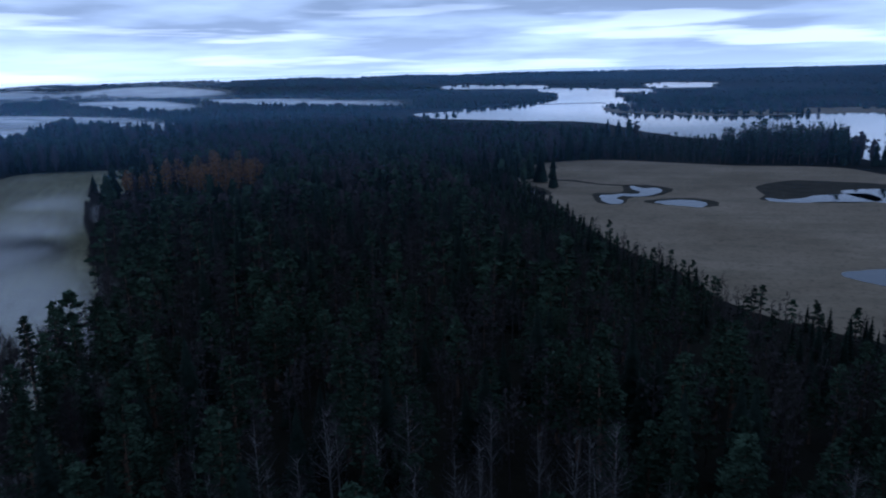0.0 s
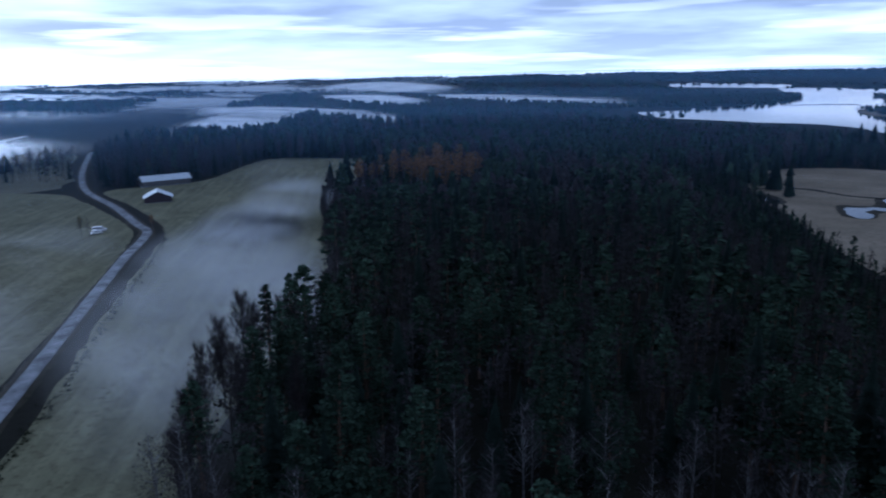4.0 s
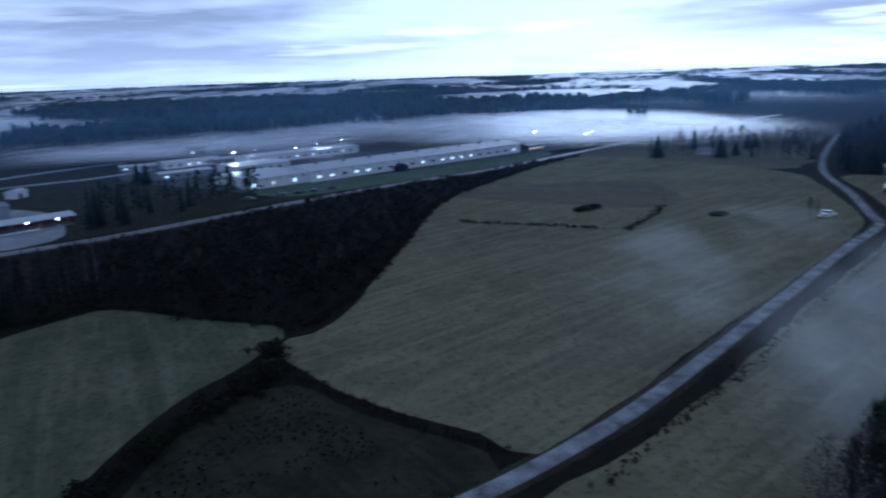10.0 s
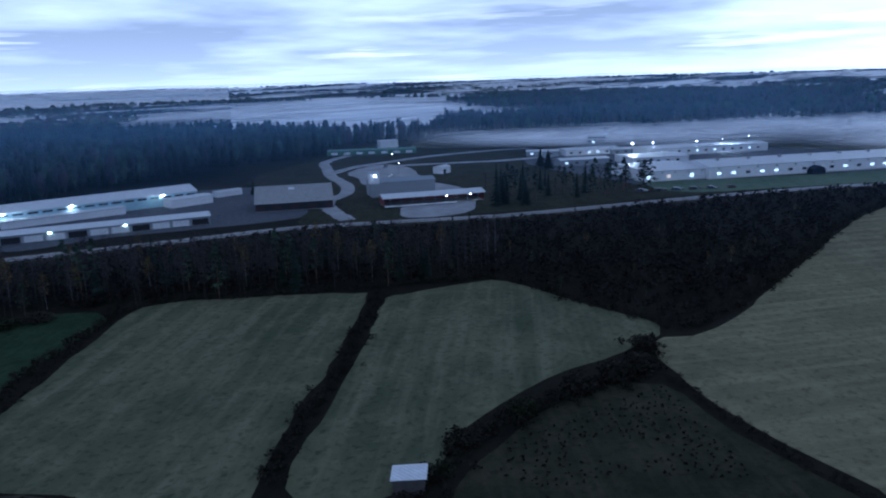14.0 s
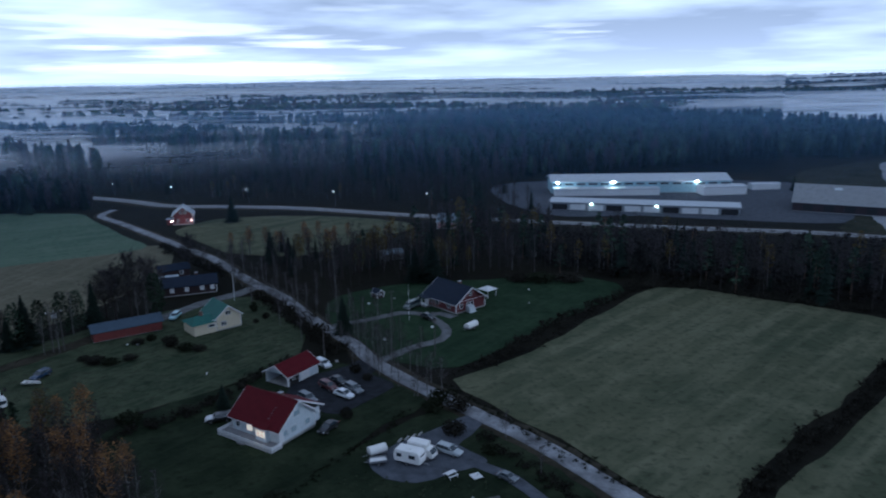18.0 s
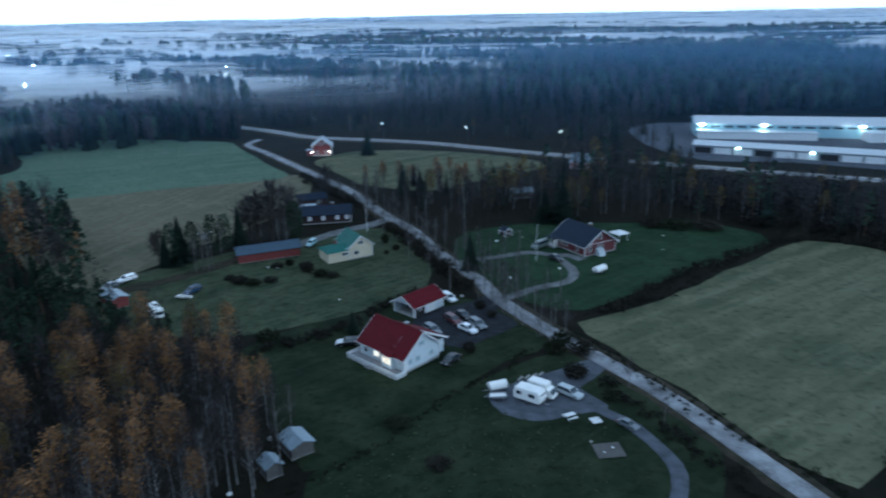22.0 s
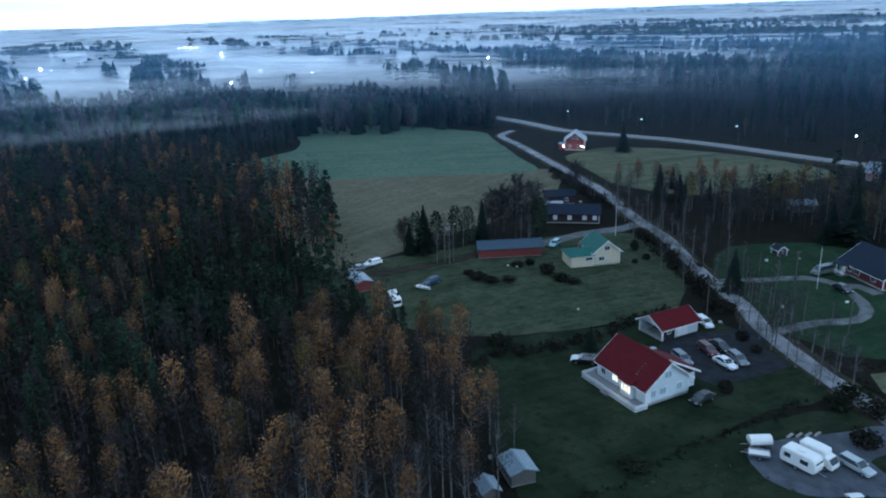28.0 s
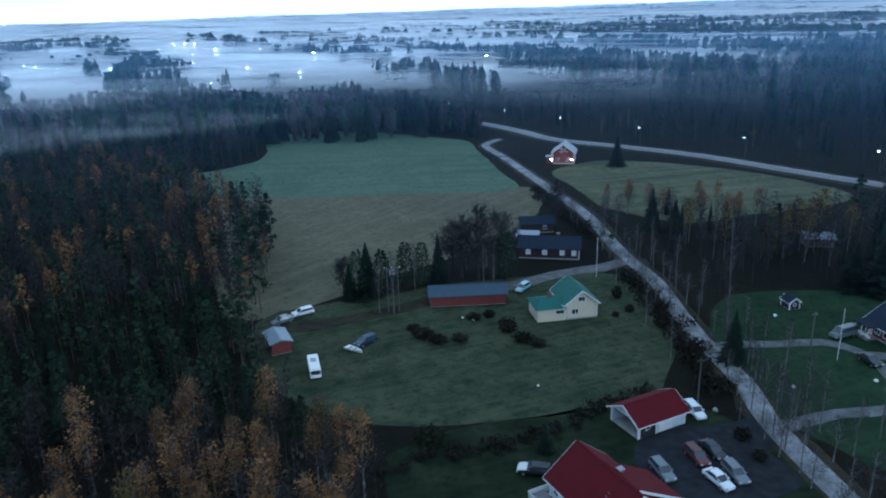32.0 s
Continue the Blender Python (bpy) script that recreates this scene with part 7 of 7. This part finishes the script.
covered_trailer(-12.2, -108.1, 18, "white covered trailer at the yard's corner")
covered_trailer(-42.0, -162.6, 39, "white covered trailer on the lawn", 3.6)
e = thing("flat_trailer", -12.0, -105.4, 0.1, 0, "low flat trailer with a pale load bed", "trailer", "trailers")
part("bed", boxes((-1.3, 1.3, -0.75, 0.75, 0.5, 0.62)), white_shell, e)
for a in ((-1.3, 1.3, -0.78, -0.75, 0.5, 0.85), (-1.3, 1.3, 0.75, 0.78, 0.5, 0.85), (-1.33, -1.3, -0.78, 0.78, 0.5, 0.85)):
    part("side_board", boxes(a), steel, e)
part("drawbar", rod((1.3, 0, 0.5), (2.3, 0, 0.45), 0.05, 6), steel, e)
wheels(e, ((0, -0.85), (0, 0.85)), 0.27)
# coach standing in the wood's edge
e = thing("old_bus", 56.3, -144.2, 0.1, 124, "old white bus parked against the birches", "bus")
e.scale = (0.68, 0.8, 0.8)
bm = prism([(-4.2, 0.5), (-4.25, 2.5), (-4.0, 2.75), (4.0, 2.75), (4.25, 2.3), (4.3, 0.5)], -1.15, 1.15)
bmesh.ops.bevel(bm, geom=bm.edges[:], offset=0.12, segments=2, affect="EDGES")
part("body", bm, white_shell, e)
for s in (-1, 1):
    for u in np.arange(-3.4, 3.6, 1.15):
        part("window", boxes((u - 0.48, u + 0.48, min(s * 1.15, s * 1.18), max(s * 1.15, s * 1.18), 1.55, 2.25)), glass_m, e)
part("windscreen", boxes((4.22, 4.3, -1.0, 1.0, 1.3, 2.2)), glass_m, e)
part("roof_hatch", bevelled((-1.6, 0.4, -0.6, 0.6, 2.72, 2.86), 0.05), steel, e)
wheels(e, ((-2.5, -1.05), (-2.5, 1.05), (2.6, -1.05), (2.6, 1.05)), 0.45)
# boat
e = thing("rowing_boat", 53.0, -153.2, 0.1, 159, "white rowing boat lying on the grass", "boat")
bm = bmesh.new()
rows = []
for i, t in enumerate(np.linspace(0, 1, 9)):
    w = 0.72 * (1 - t ** 3)
    rows.append([bm.verts.new((-2.0 + 4.0 * t, s * w * k, z + 0.25 * t * t)) for s, k, z in ((-1, 1, 0.62), (-1, 0.7, 0.2), (1, 0.0, 0.05), (1, 0.7, 0.2), (1, 1, 0.62))])
for a, b in zip(rows[:-1], rows[1:]):
    for i in range(4):
        bm.faces.new((a[i], a[i + 1], b[i + 1], b[i]))
bm.faces.new(rows[0])
bmesh.ops.recalc_face_normals(bm, faces=bm.faces)
bmesh.ops.solidify(bm, geom=bm.faces[:], thickness=0.05)
part("hull", bm, white_shell, e)
for u in (-1.2, 0.0, 1.0):
    part("thwart", boxes((u - 0.12, u + 0.12, -0.55, 0.55, 0.45, 0.5)), grey_wood, e)
# loose things round the yards
e = thing("white_pallet", -26.2, -98.0, 0.06, 15, "white board pallet lying on the lawn", "pallet")
for k in np.linspace(-0.7, 0.7, 6):
    part("board", boxes((-0.8, 0.8, k - 0.11, k + 0.11, 0.1, 0.14)), trim_paint, e)
for k in (-0.7, 0, 0.7):
    part("bearer", boxes((k - 0.06, k + 0.06, -0.8, 0.8, 0.0, 0.1)), grey_wood, e)
e = thing("garden_table", -22.4, -98.9, 0.06, 25, "pale picnic table with benches at the yard edge", "table")
part("tabletop", boxes((-0.9, 0.9, -0.38, 0.38, 0.7, 0.75)), trim_paint, e)
for s in (-1, 1):
    part("bench", boxes((-0.9, 0.9, s * 0.75 - 0.13, s * 0.75 + 0.13, 0.42, 0.46)), trim_paint, e)
    for u in (-0.7, 0.7):
        part("leg", rod((u, s * 0.2, 0.7), (u, s * 0.8, 0.0), 0.04, 5), trim_paint, e)
e = thing("timber_platform", -26.2, -90.0, 0.05, 5, "low grey timber platform with odds and ends", "platform")
for k in np.linspace(-1.6, 1.6, 10):
    part("board", boxes((-2.0, 2.0, k - 0.15, k + 0.15, 0.15, 0.2)), grey_wood, e)
for k in (-1.7, 0, 1.7):
    part("joist", boxes((k - 0.08, k + 0.08, -1.7, 1.7, 0.0, 0.15)), grey_wood, e)
for i, (x, y, s) in enumerate(((-25.5, -89.5, 0.3), (-26.9, -90.6, 0.35), (-24.2, -92.4, 0.3), (-33, -166, 0.5), (-20.5, -160.5, 0.55), (-62, -178, 0.4), (-66, -190, 0.35), (-20, -189, 0.5), (-27.5, -192, 0.4), (18.5, -150, 0.3), (25.6, -83.0, 0.5), (22.8, -95.8, 0.6), (38.5, -172.6, 0.4), (36.0, -172.0, 0.5), (-8.6, -149.8, 0.6))):
    bm = bmesh.new()
    bmesh.ops.create_icosphere(bm, subdivisions=2, radius=s * 0.65, matrix=Matrix.Translation((0, 0, s * 0.2)))
    rr = random.Random(i)
    for v in bm.verts:
        v.co += Vector((rr.uniform(-1, 1), rr.uniform(-1, 1), rr.uniform(-1, 1))) * s * 0.14
        v.co.z = max(v.co.z, -0.05)
    ob = part("wrapped_bundle", bm, (white_shell, trim_paint, concrete)[i % 3])
    ob.location = (x, y, 0.06)
    tagged(ob, ("pale wrapped garden bundle on the grass", "white plastic sack on the grass", "pale boulder on the lawn")[i % 3], ("bundle", "sack", "boulder")[i % 3], "loose things on the lawns")
e = thing("stone_bed", -18.4, -112.6, 0.05, 20, "low stone edged bed at the yard", "stone bed")
for i in range(12):
    part("stone", bevelled((-2.6 + i * 0.44, -2.2 + i * 0.44, -0.5 + (i % 3) * 0.3, -0.1 + (i % 3) * 0.3, 0.0, 0.22), 0.06, 1), concrete, e)
e = thing("flagpole", 16.0, -202.0, 0, 0, "slim white flagpole by the cream house", "flagpole")
part("pole", rod((0, 0, 0), (0, 0, 9.0), 0.07, 8, 0.04), trim_paint, e)
part("knob", rod((0, 0, 9.0), (0, 0, 9.18), 0.09, 8), trim_paint, e)
e = thing("transformer_pole", 53.0, -172.0, 0, 20, "twin wooden poles carrying a small transformer", "power pole")
for s in (-1, 1):
    part("pole", rod((s * 1.1, 0, 0), (s * 1.1, 0, 10.0), 0.14, 8, 0.1), grey_wood, e)
part("crossarm", boxes((-1.8, 1.8, -0.08, 0.08, 9.4, 9.6)), grey_wood, e)
part("transformer", bevelled((-0.55, 0.55, -0.35, 0.35, 8.2, 9.2), 0.08), steel, e)
for s in (-1.5, 0, 1.5):
    part("insulator", rod((s, 0, 9.6), (s, 0, 9.9), 0.07, 6), trim_paint, e)


def power_pole(x, y, hgt=8.5):
    e = thing("power_pole", x, y, 0, 30, "plain wooden power pole by the lane", "power pole", "power poles")
    part("pole", rod((0, 0, 0), (0, 0, hgt), 0.13, 8, 0.09), grey_wood, e)
    part("crossarm", boxes((-0.7, 0.7, -0.05, 0.05, hgt - 0.5, hgt - 0.36)), grey_wood, e)
    return e


for x, y in ((-24, -172), (-30, -148), (-6, -150)):
    power_pole(x, y)
e = thing("flagpole", -28.4, -172.5, 0, 0, "slim white flagpole by the red house", "flagpole")
part("pole", rod((0, 0, 0), (0, 0, 9.5), 0.06, 8, 0.035), trim_paint, e)

# ---- garden trees, hedges and bushes ----
for kind, x, y, hgt, fat in (("spruce", 13.8, -132.4, 5.5, 1.3), ("spruce", 6.5, -241, 13, 1.2), ("spruce", 0.6, -241, 10, 1.3), ("spruce", -78, -289, 19, 1.35), ("spruce", -41, -205.5, 15, 1.5), ("spruce", -11.5, -167, 11, 1.1), ("spruce", 24, -320, 13, 1.4),
                             ("spruce", 61.5, -178, 14, 1.25), ("spruce", 64.5, -175.5, 9.5, 1.2), ("bushy", 58.5, -179, 12, 0.6), ("bushy", 55, -184, 12.5, 0.62), ("bushy", 52.5, -187.5, 11.5, 0.6), ("bushy", 63, -176.5, 12.5, 0.62), ("spruce", 49.2, -189, 13.5, 0.95), ("bushy", 35.5, -195.5, 12.5, 0.75), ("spruce", -84, -226, 13, 1.1), ("spruce", -52, -262, 10, 1.2), ("spruce", 3, -258, 9, 1.2), ("spruce", -36, -206.5, 12, 1.4),
                             ("spruce", -499, 90, 17, 1.6), ("spruce", -495, 130, 18, 1.5), ("spruce", -504, 142, 11, 1.8), ("spruce", -540, 160, 15, 1.3), ("spruce", -548, 168, 14, 1.3), ("spruce", -476, 206, 15, 1.6), ("spruce", -470, 216, 16, 1.6),
                             ("spruce", -535, -31, 15, 0.9), ("spruce", -420, -236, 14, 1.4), ("spruce", -412, -226, 14, 1.5), ("pine", -362, -152, 14, 1.5), ("pine", -374, -147, 15, 1.6), ("spruce", -288, -182, 15, 1.2), ("spruce", -292, -172, 14, 1.2), ("spruce", -250, -318, 9, 1.2)):
    plant(kind, x, y, hgt * 0.9, "garden conifers", fat * 1.55, {"spruce": "dark pointed spruce standing alone", "pine": "broad dark pine standing alone", "bushy": "dense dark evergreen behind the red barn"}[kind])
rs = random.Random(12)
for x, y, hgt, kind in ((46, -200, 10, "bare"), (42, -203, 11, "bare"), (49, -205, 10, "bare"), (39, -190, 10, "bare"), (36, -187, 9, "bare"), (66, -186, 8, "bare"), (55.6, -170.5, 10, "bare"), (52.6, -171, 10, "bare"), (68, -178, 7, "bare"), (16, -248, 9, "bare"), (20, -250, 8, "bare"), (33, -252, 8, "bare"),
                        (-13.7, -151.5, 11, "bare"), (-15.0, -148, 11, "bare"), (-16.2, -145, 12, "bare"), (-17.4, -141.6, 11, "bare"), (-18.8, -137, 11, "bare"), (-22.6, -128.5, 9, "bare"), (-24, -126, 9, "bare"), (-21, -152, 10, "bare"), (-22.5, -148, 10, "bare"), (-26.0, -143.0, 9, "bare"),
                        (-19.5, -165, 10, "bare"), (-16.5, -170, 9, "bare"), (-14, -176, 9, "bare"), (-2, -236, 11, "yellow"), (-21.6, -226, 12, "yellow"), (-26, -232, 12, "yellow"), (-45, -214, 12, "yellow"), (-50, -220, 11, "yellow"), (-34, -222, 11, "bare"), (-12, -238, 12, "orange"), (-15, -246, 11, "orange"),
                        (-20, -250, 11, "orange"), (-110, -236, 10, "orange"), (-132, -214, 9, "orange"), (-150, -180, 9, "yellow"), (31, -97, 10, "bare"), (25, -104, 10, "bare"), (20, -98, 8, "bare"), (23, -101, 9, "bare"),
                        (-290, 111, 9, "yellow"), (-288, 113, 8, "bare"), (-280, 135, 7, "orange"), (-323, 62, 5, "bare"), (41.3, -193.5, 17, "broad"), (45, -193, 14, "broad"), (48, -196, 12, "broad"), (38, -200, 14, "broad"), (32, -238, 12, "broad"), (66.5, -176.5, 9, "broad"), (57, -181, 10, "bare"), (53, -184, 11, "bare"), (38, -195, 12, "bare"), (-24.5, -226, 12, "yellow"), (-29, -223, 11, "yellow"), (-43, -212, 11, "yellow"), (-47, -212, 12, "bare"),
                        (-12.5, -213, 12, "bare"), (-9, -221, 11, "bare"), (-22, -224, 11, "bare"), (2, -246, 11, "bare"), (8, -250, 11, "orange"), (-5, -251, 12, "orange"), (-10, -256, 11, "orange"), (14, -258, 10, "orange"), (20, -255, 9, "orange"), (-32, -232, 11, "bare"), (-38, -226, 12, "bare"), (-56, -214, 12, "bare"), (-62, -216, 12, "bare"),
                        (-68, -212, 11, "bare"), (-74, -208, 12, "bare"), (-92, -200, 12, "bare"), (-98, -204, 12, "bare"), (-1, -206, 11, "bare"), (-6.5, -192, 10, "bare"), (-11, -181, 10, "bare"), (5, -216, 11, "bare"), (-14, -167, 9, "bare"), (11, -196, 9, "bare"), (3.5, -178, 8, "bare"), (-1.5, -165, 8, "bare"), (15, -233, 10, "bare"), (-12, -199, 11, "bare"), (19, -240, 9, "bare"), (-196, -127, 15, "bare"), (-194, -129, 15, "bare"), (-34, -108, 6, "bare"), (-36, -96, 5, "bare")):
    plant(kind, x, y, hgt, "garden trees", rs.uniform(0.9, 1.3))


for x, y, hgt, kind, fat in ((-46.6, -215.3, 10, "willow", 1.1), (-21.2, -223.4, 9, "willow", 1.0), (-51.4, -226.1, 11, "willow", 0.8), (-14, -243, 10, "orange", 1.9), (-6, -247, 10, "orange", 1.9), (4, -252, 9, "orange", 1.8), (14, -255, 9, "orange", 1.7), (-34, -250, 9, "orange", 1.8)):
    plant(kind, x, y, hgt, "garden trees", fat)
# leafless saplings crowding both sides of the lane
rl = random.Random(21)
side = spline([(26, -246), (13, -222), (3, -202), (-3, -184), (-8, -171), (-13, -160), (-16, -149), (-20, -140), (-25, -130)], 4.6)
for i, (x, y) in enumerate(side):
    for s_ in (-1, 1):
        plant("bare", x + s_ * rl.uniform(2.3, 4.6), y + rl.uniform(-1.6, 1.6), rl.uniform(4.0, 7.5), "saplings along the lane", rl.uniform(1.5, 2.2), "leafless sapling crowding the gravel lane")


def bush_mesh(n, mat, name):
    p = round_points(n, (0, 0, 0.55), 0.85, 0.6, 0.4)
    p = p[p[:, 2] > 0.02]
    tw = [limb((0, 0, 0), q, 0.02) for q in p[::6]]
    v, f = join([tufts(p, 0.10, 1.2), join(tw)])
    return mesh_np(name, v, [(f, 0)], [mat])


def mound(x, y, r, h, mat, label="leafless bush on the grass", group="bushes", name="bush"):
    o = new(name, bush_mesh(420, mat, name))
    o.matrix_world = pose(x, y, 0, 0, 0, rs.uniform(0, 360)) @ Matrix.Diagonal((r, r, h, 1))
    return tagged(o, label, "bush", group)


for x, y, r, h in ((28.3, -168.8, 2.4, 2.6), (24.5, -165.5, 2.6, 1.6), (21.5, -164.5, 2.0, 1.2), (43.1, -162.4, 2.8, 1.5), (39.5, -161, 2.4, 1.3), (36, -163, 2.2, 1.0), (46, -165, 1.8, 1.0), (10.3, -190.6, 1.4, 2.4), (7.1, -184, 1.2, 1.5), (9.5, -181, 1.0, 1.0), (36.2, -172.8, 2.0, 1.2), (33.5, -174.5, 1.6, 1.4),
                   (-8.4, -122.6, 1.5, 1.9), (-12, -143, 1.6, 1.8), (-14, -138.5, 1.4, 1.3), (-72, -198, 6, 2.2), (-80, -196, 6, 2.0), (-66, -200, 4.5, 1.8), (-315, 28, 4.5, 2.0), (-311, 24, 3.5, 1.8), (-319, 32, 3.5, 1.8), (-302, 80, 5, 1.0), (-299, 78, 4, 0.9), (4, -99, 2.6, 0.8), (-2, -88, 2.5, 0.8), (30, -130, 3, 2.0),
                   (-26, -112, 2.6, 2.2), (-30, -104, 1.8, 1.6), (-29, -121, 3.0, 2.2), (-26, -125, 2.6, 2.2), (-24, -121.5, 2.6, 2.0), (-118, -58, 4.5, 3.6), (-126, -55, 4, 4), (-134, -52, 4, 3.6), (-104, -62, 3.6, 2.8), (-90, -64, 3.2, 2.2), (-146, -56, 4, 3.0), (-80, -62, 2.4, 2.0), (-70, -62, 2.4, 1.6)):
    mound(x, y, r, h, M["hedge"] if rs.random() < 0.7 else M["olive"])


def hedge(name, label, pts, width, gap, h0, h1, mat, seed):
    """A ragged line of low brush along a ditch, joined."""
    r = np.random.default_rng(seed)
    s = spline(pts, gap)
    V, F, o = [], [], 0
    for p in s:
        for _ in range(2):
            q = p + r.normal(size=2) * width * 0.35
            c = round_points(44, (0, 0, 0.45), 0.9, 0.55, 0.2)
            v, f = tufts(c, 0.15, 1.3)
            k = r.uniform(h0, h1)
            v = v * (k * 0.9, k * 0.9, k)
            v[:, 2] = np.maximum(v[:, 2], 0)
            v[:, :2] += q
            V.append(v)
            F.append(f + o)
            o += len(v)
    tagged(new(name, mesh_np(name, np.concatenate(V), [(np.concatenate(F), 0)], [mat])), label, "hedge", kind="stuff")


hedge("ditch_brush", "dark brush along the ditch between the fields", [(-145, -134), (-119, -116.5), (-95, -101.5), (-77, -91.5), (-64, -83)], 3.4, 1.1, 0.8, 2.0, M["hedge"], 1)
hedge("field_ditch", "dark grassy ditch across the fields", [(-134, -46), (-122, -30), (-114, -18), (-107, -4)], 2.2, 1.0, 0.5, 1.1, M["hedge"], 2)
hedge("paddock_brush", "dark brush between paddock and field", [(-150, -57), (-132, -52), (-112, -60), (-92, -65), (-74, -61)], 5.0, 1.2, 0.9, 2.2, M["hedge"], 3)
hedge("scrub_rim", "dark brush along the stubble field", [(-166, -52), (-210, -46), (-261, -44), (-341, -39), (-420, -11), (-500, 28)], 4.0, 2.0, 1.0, 2.6, M["hedge"], 4)
hedge("wood_rim", "dark brush along the field's far edge", [(-38, -140), (-66, -162), (-101, -184), (-125, -166), (-145, -146), (-172, -122), (-178, -110), (-169, -80), (-164, -58)], 3.5, 1.5, 1.0, 2.2, M["hedge"], 5)
hedge("garden_ditch", "dark overgrown ditch between the gardens", [(34, -122), (29.9, -125), (21, -132), (12.8, -138.4), (6, -148), (0, -152)], 3.0, 0.8, 0.8, 1.7, M["hedge"], 6)
hedge("camper_ditch", "dark ditch beside the caravan lawn", [(18, -83), (12.6, -88.1), (4.3, -96), (-4.6, -107), (-12.8, -114.6), (-19, -122.5)], 1.8, 1.0, 0.3, 0.7, M["olive"], 7)
hedge("lane_ditch", "dark grassy ditch along the lane", [(-28.5, -130), (-35.5, -116), (-41.5, -101), (-48, -89), (-54, -78)], 2.2, 1.0, 0.4, 0.9, M["olive"], 8)
hedge("lane_hedge", "leafless hedge along the lane", [(9.7, -203), (4.0, -192), (-1.0, -177), (-5.5, -166), (-9.5, -155)], 3.0, 0.9, 1.0, 2.6, M["hedge"], 9)
hedge("drive_ditch", "dark ditch between drive and lane", [(-30, -110), (-34, -100), (-38.5, -88), (-43, -78)], 2.6, 0.9, 0.6, 1.3, M["hedge"], 10)
hedge("pool_ditch", "short dark ditch in the stubble field", [(-291, -25), (-284, 2), (-277, 29)], 3.2, 1.0, 0.6, 1.3, M["hedge"], 11)
hedge("stubble_ditch", "bent dark ditch in the stubble field", [(-273, 39), (-290, 48), (-306, 56), (-320, 60)], 2.6, 1.2, 0.6, 1.3, M["hedge"], 12)
hedge("lane_brush", "dark brush along the pale lane", [(-98, 12), (-128, 34), (-150, 51), (-186, 76), (-240, 116), (-262, 131)], 2.0, 1.6, 0.4, 0.9, M["olive"], 13)
hedge("far_lane_brush", "leafless brush along the lane's far bend", [(20, -230), (32, -250), (46, -278)], 4.0, 1.2, 0.8, 2.4, M["hedge"], 14)
hedge("north_ditch", "dark ditch between lawn and hay field", [(-30, -137), (-47, -144), (-60, -153), (-92, -184), (-100, -190)], 2.0, 1.0, 0.3, 0.7, M["hedge"], 15)

# tussocks on the rough lawns
r = np.random.default_rng(31)
for nm, label, poly, gap, size, mat in (("meadow_tussocks", "dark green grass tussocks on the meadow", [(0, -168), (10, -200), (40, -192), (74, -162), (60, -140), (24, -140), (4, -152)], 0.9, 0.17, M["tussock"]),
                                        ("lawn_tussocks", "rough grass tussocks at the lawn edges", [(-26, -120), (14, -88), (8, -72), (-14, -68), (-34, -76)], 1.6, 0.26, M["tussock"]),
                                        ("paddock_tussocks", "dry grass tussocks on the paddock", [(-92, -9), (-130, -46), (-92, -60), (-66, -40)], 1.6, 0.4, M["brush"])):
    x, y, q = scatter(poly, gap, 77)
    keep = stain(x, y, 7, 1.0) > 0.42
    x, y = x[keep], y[keep]
    V, F, o = [], [], 0
    for a, b in zip(x, y):
        v, f = tufts(round_points(5, (0, 0, 0.4), 0.7, 0.45, 0.2), 0.5, 1.0)
        v = v * size * q.uniform(0.6, 1.4)
        v[:, 2] = np.maximum(v[:, 2], 0) + 0.04
        v[:, :2] += (a, b)
        V.append(v)
        F.append(f + o)
        o += len(v)
    tagged(new(nm, mesh_np(nm, np.concatenate(V), [(np.concatenate(F), 0)], [mat])), label, "grass", kind="stuff")
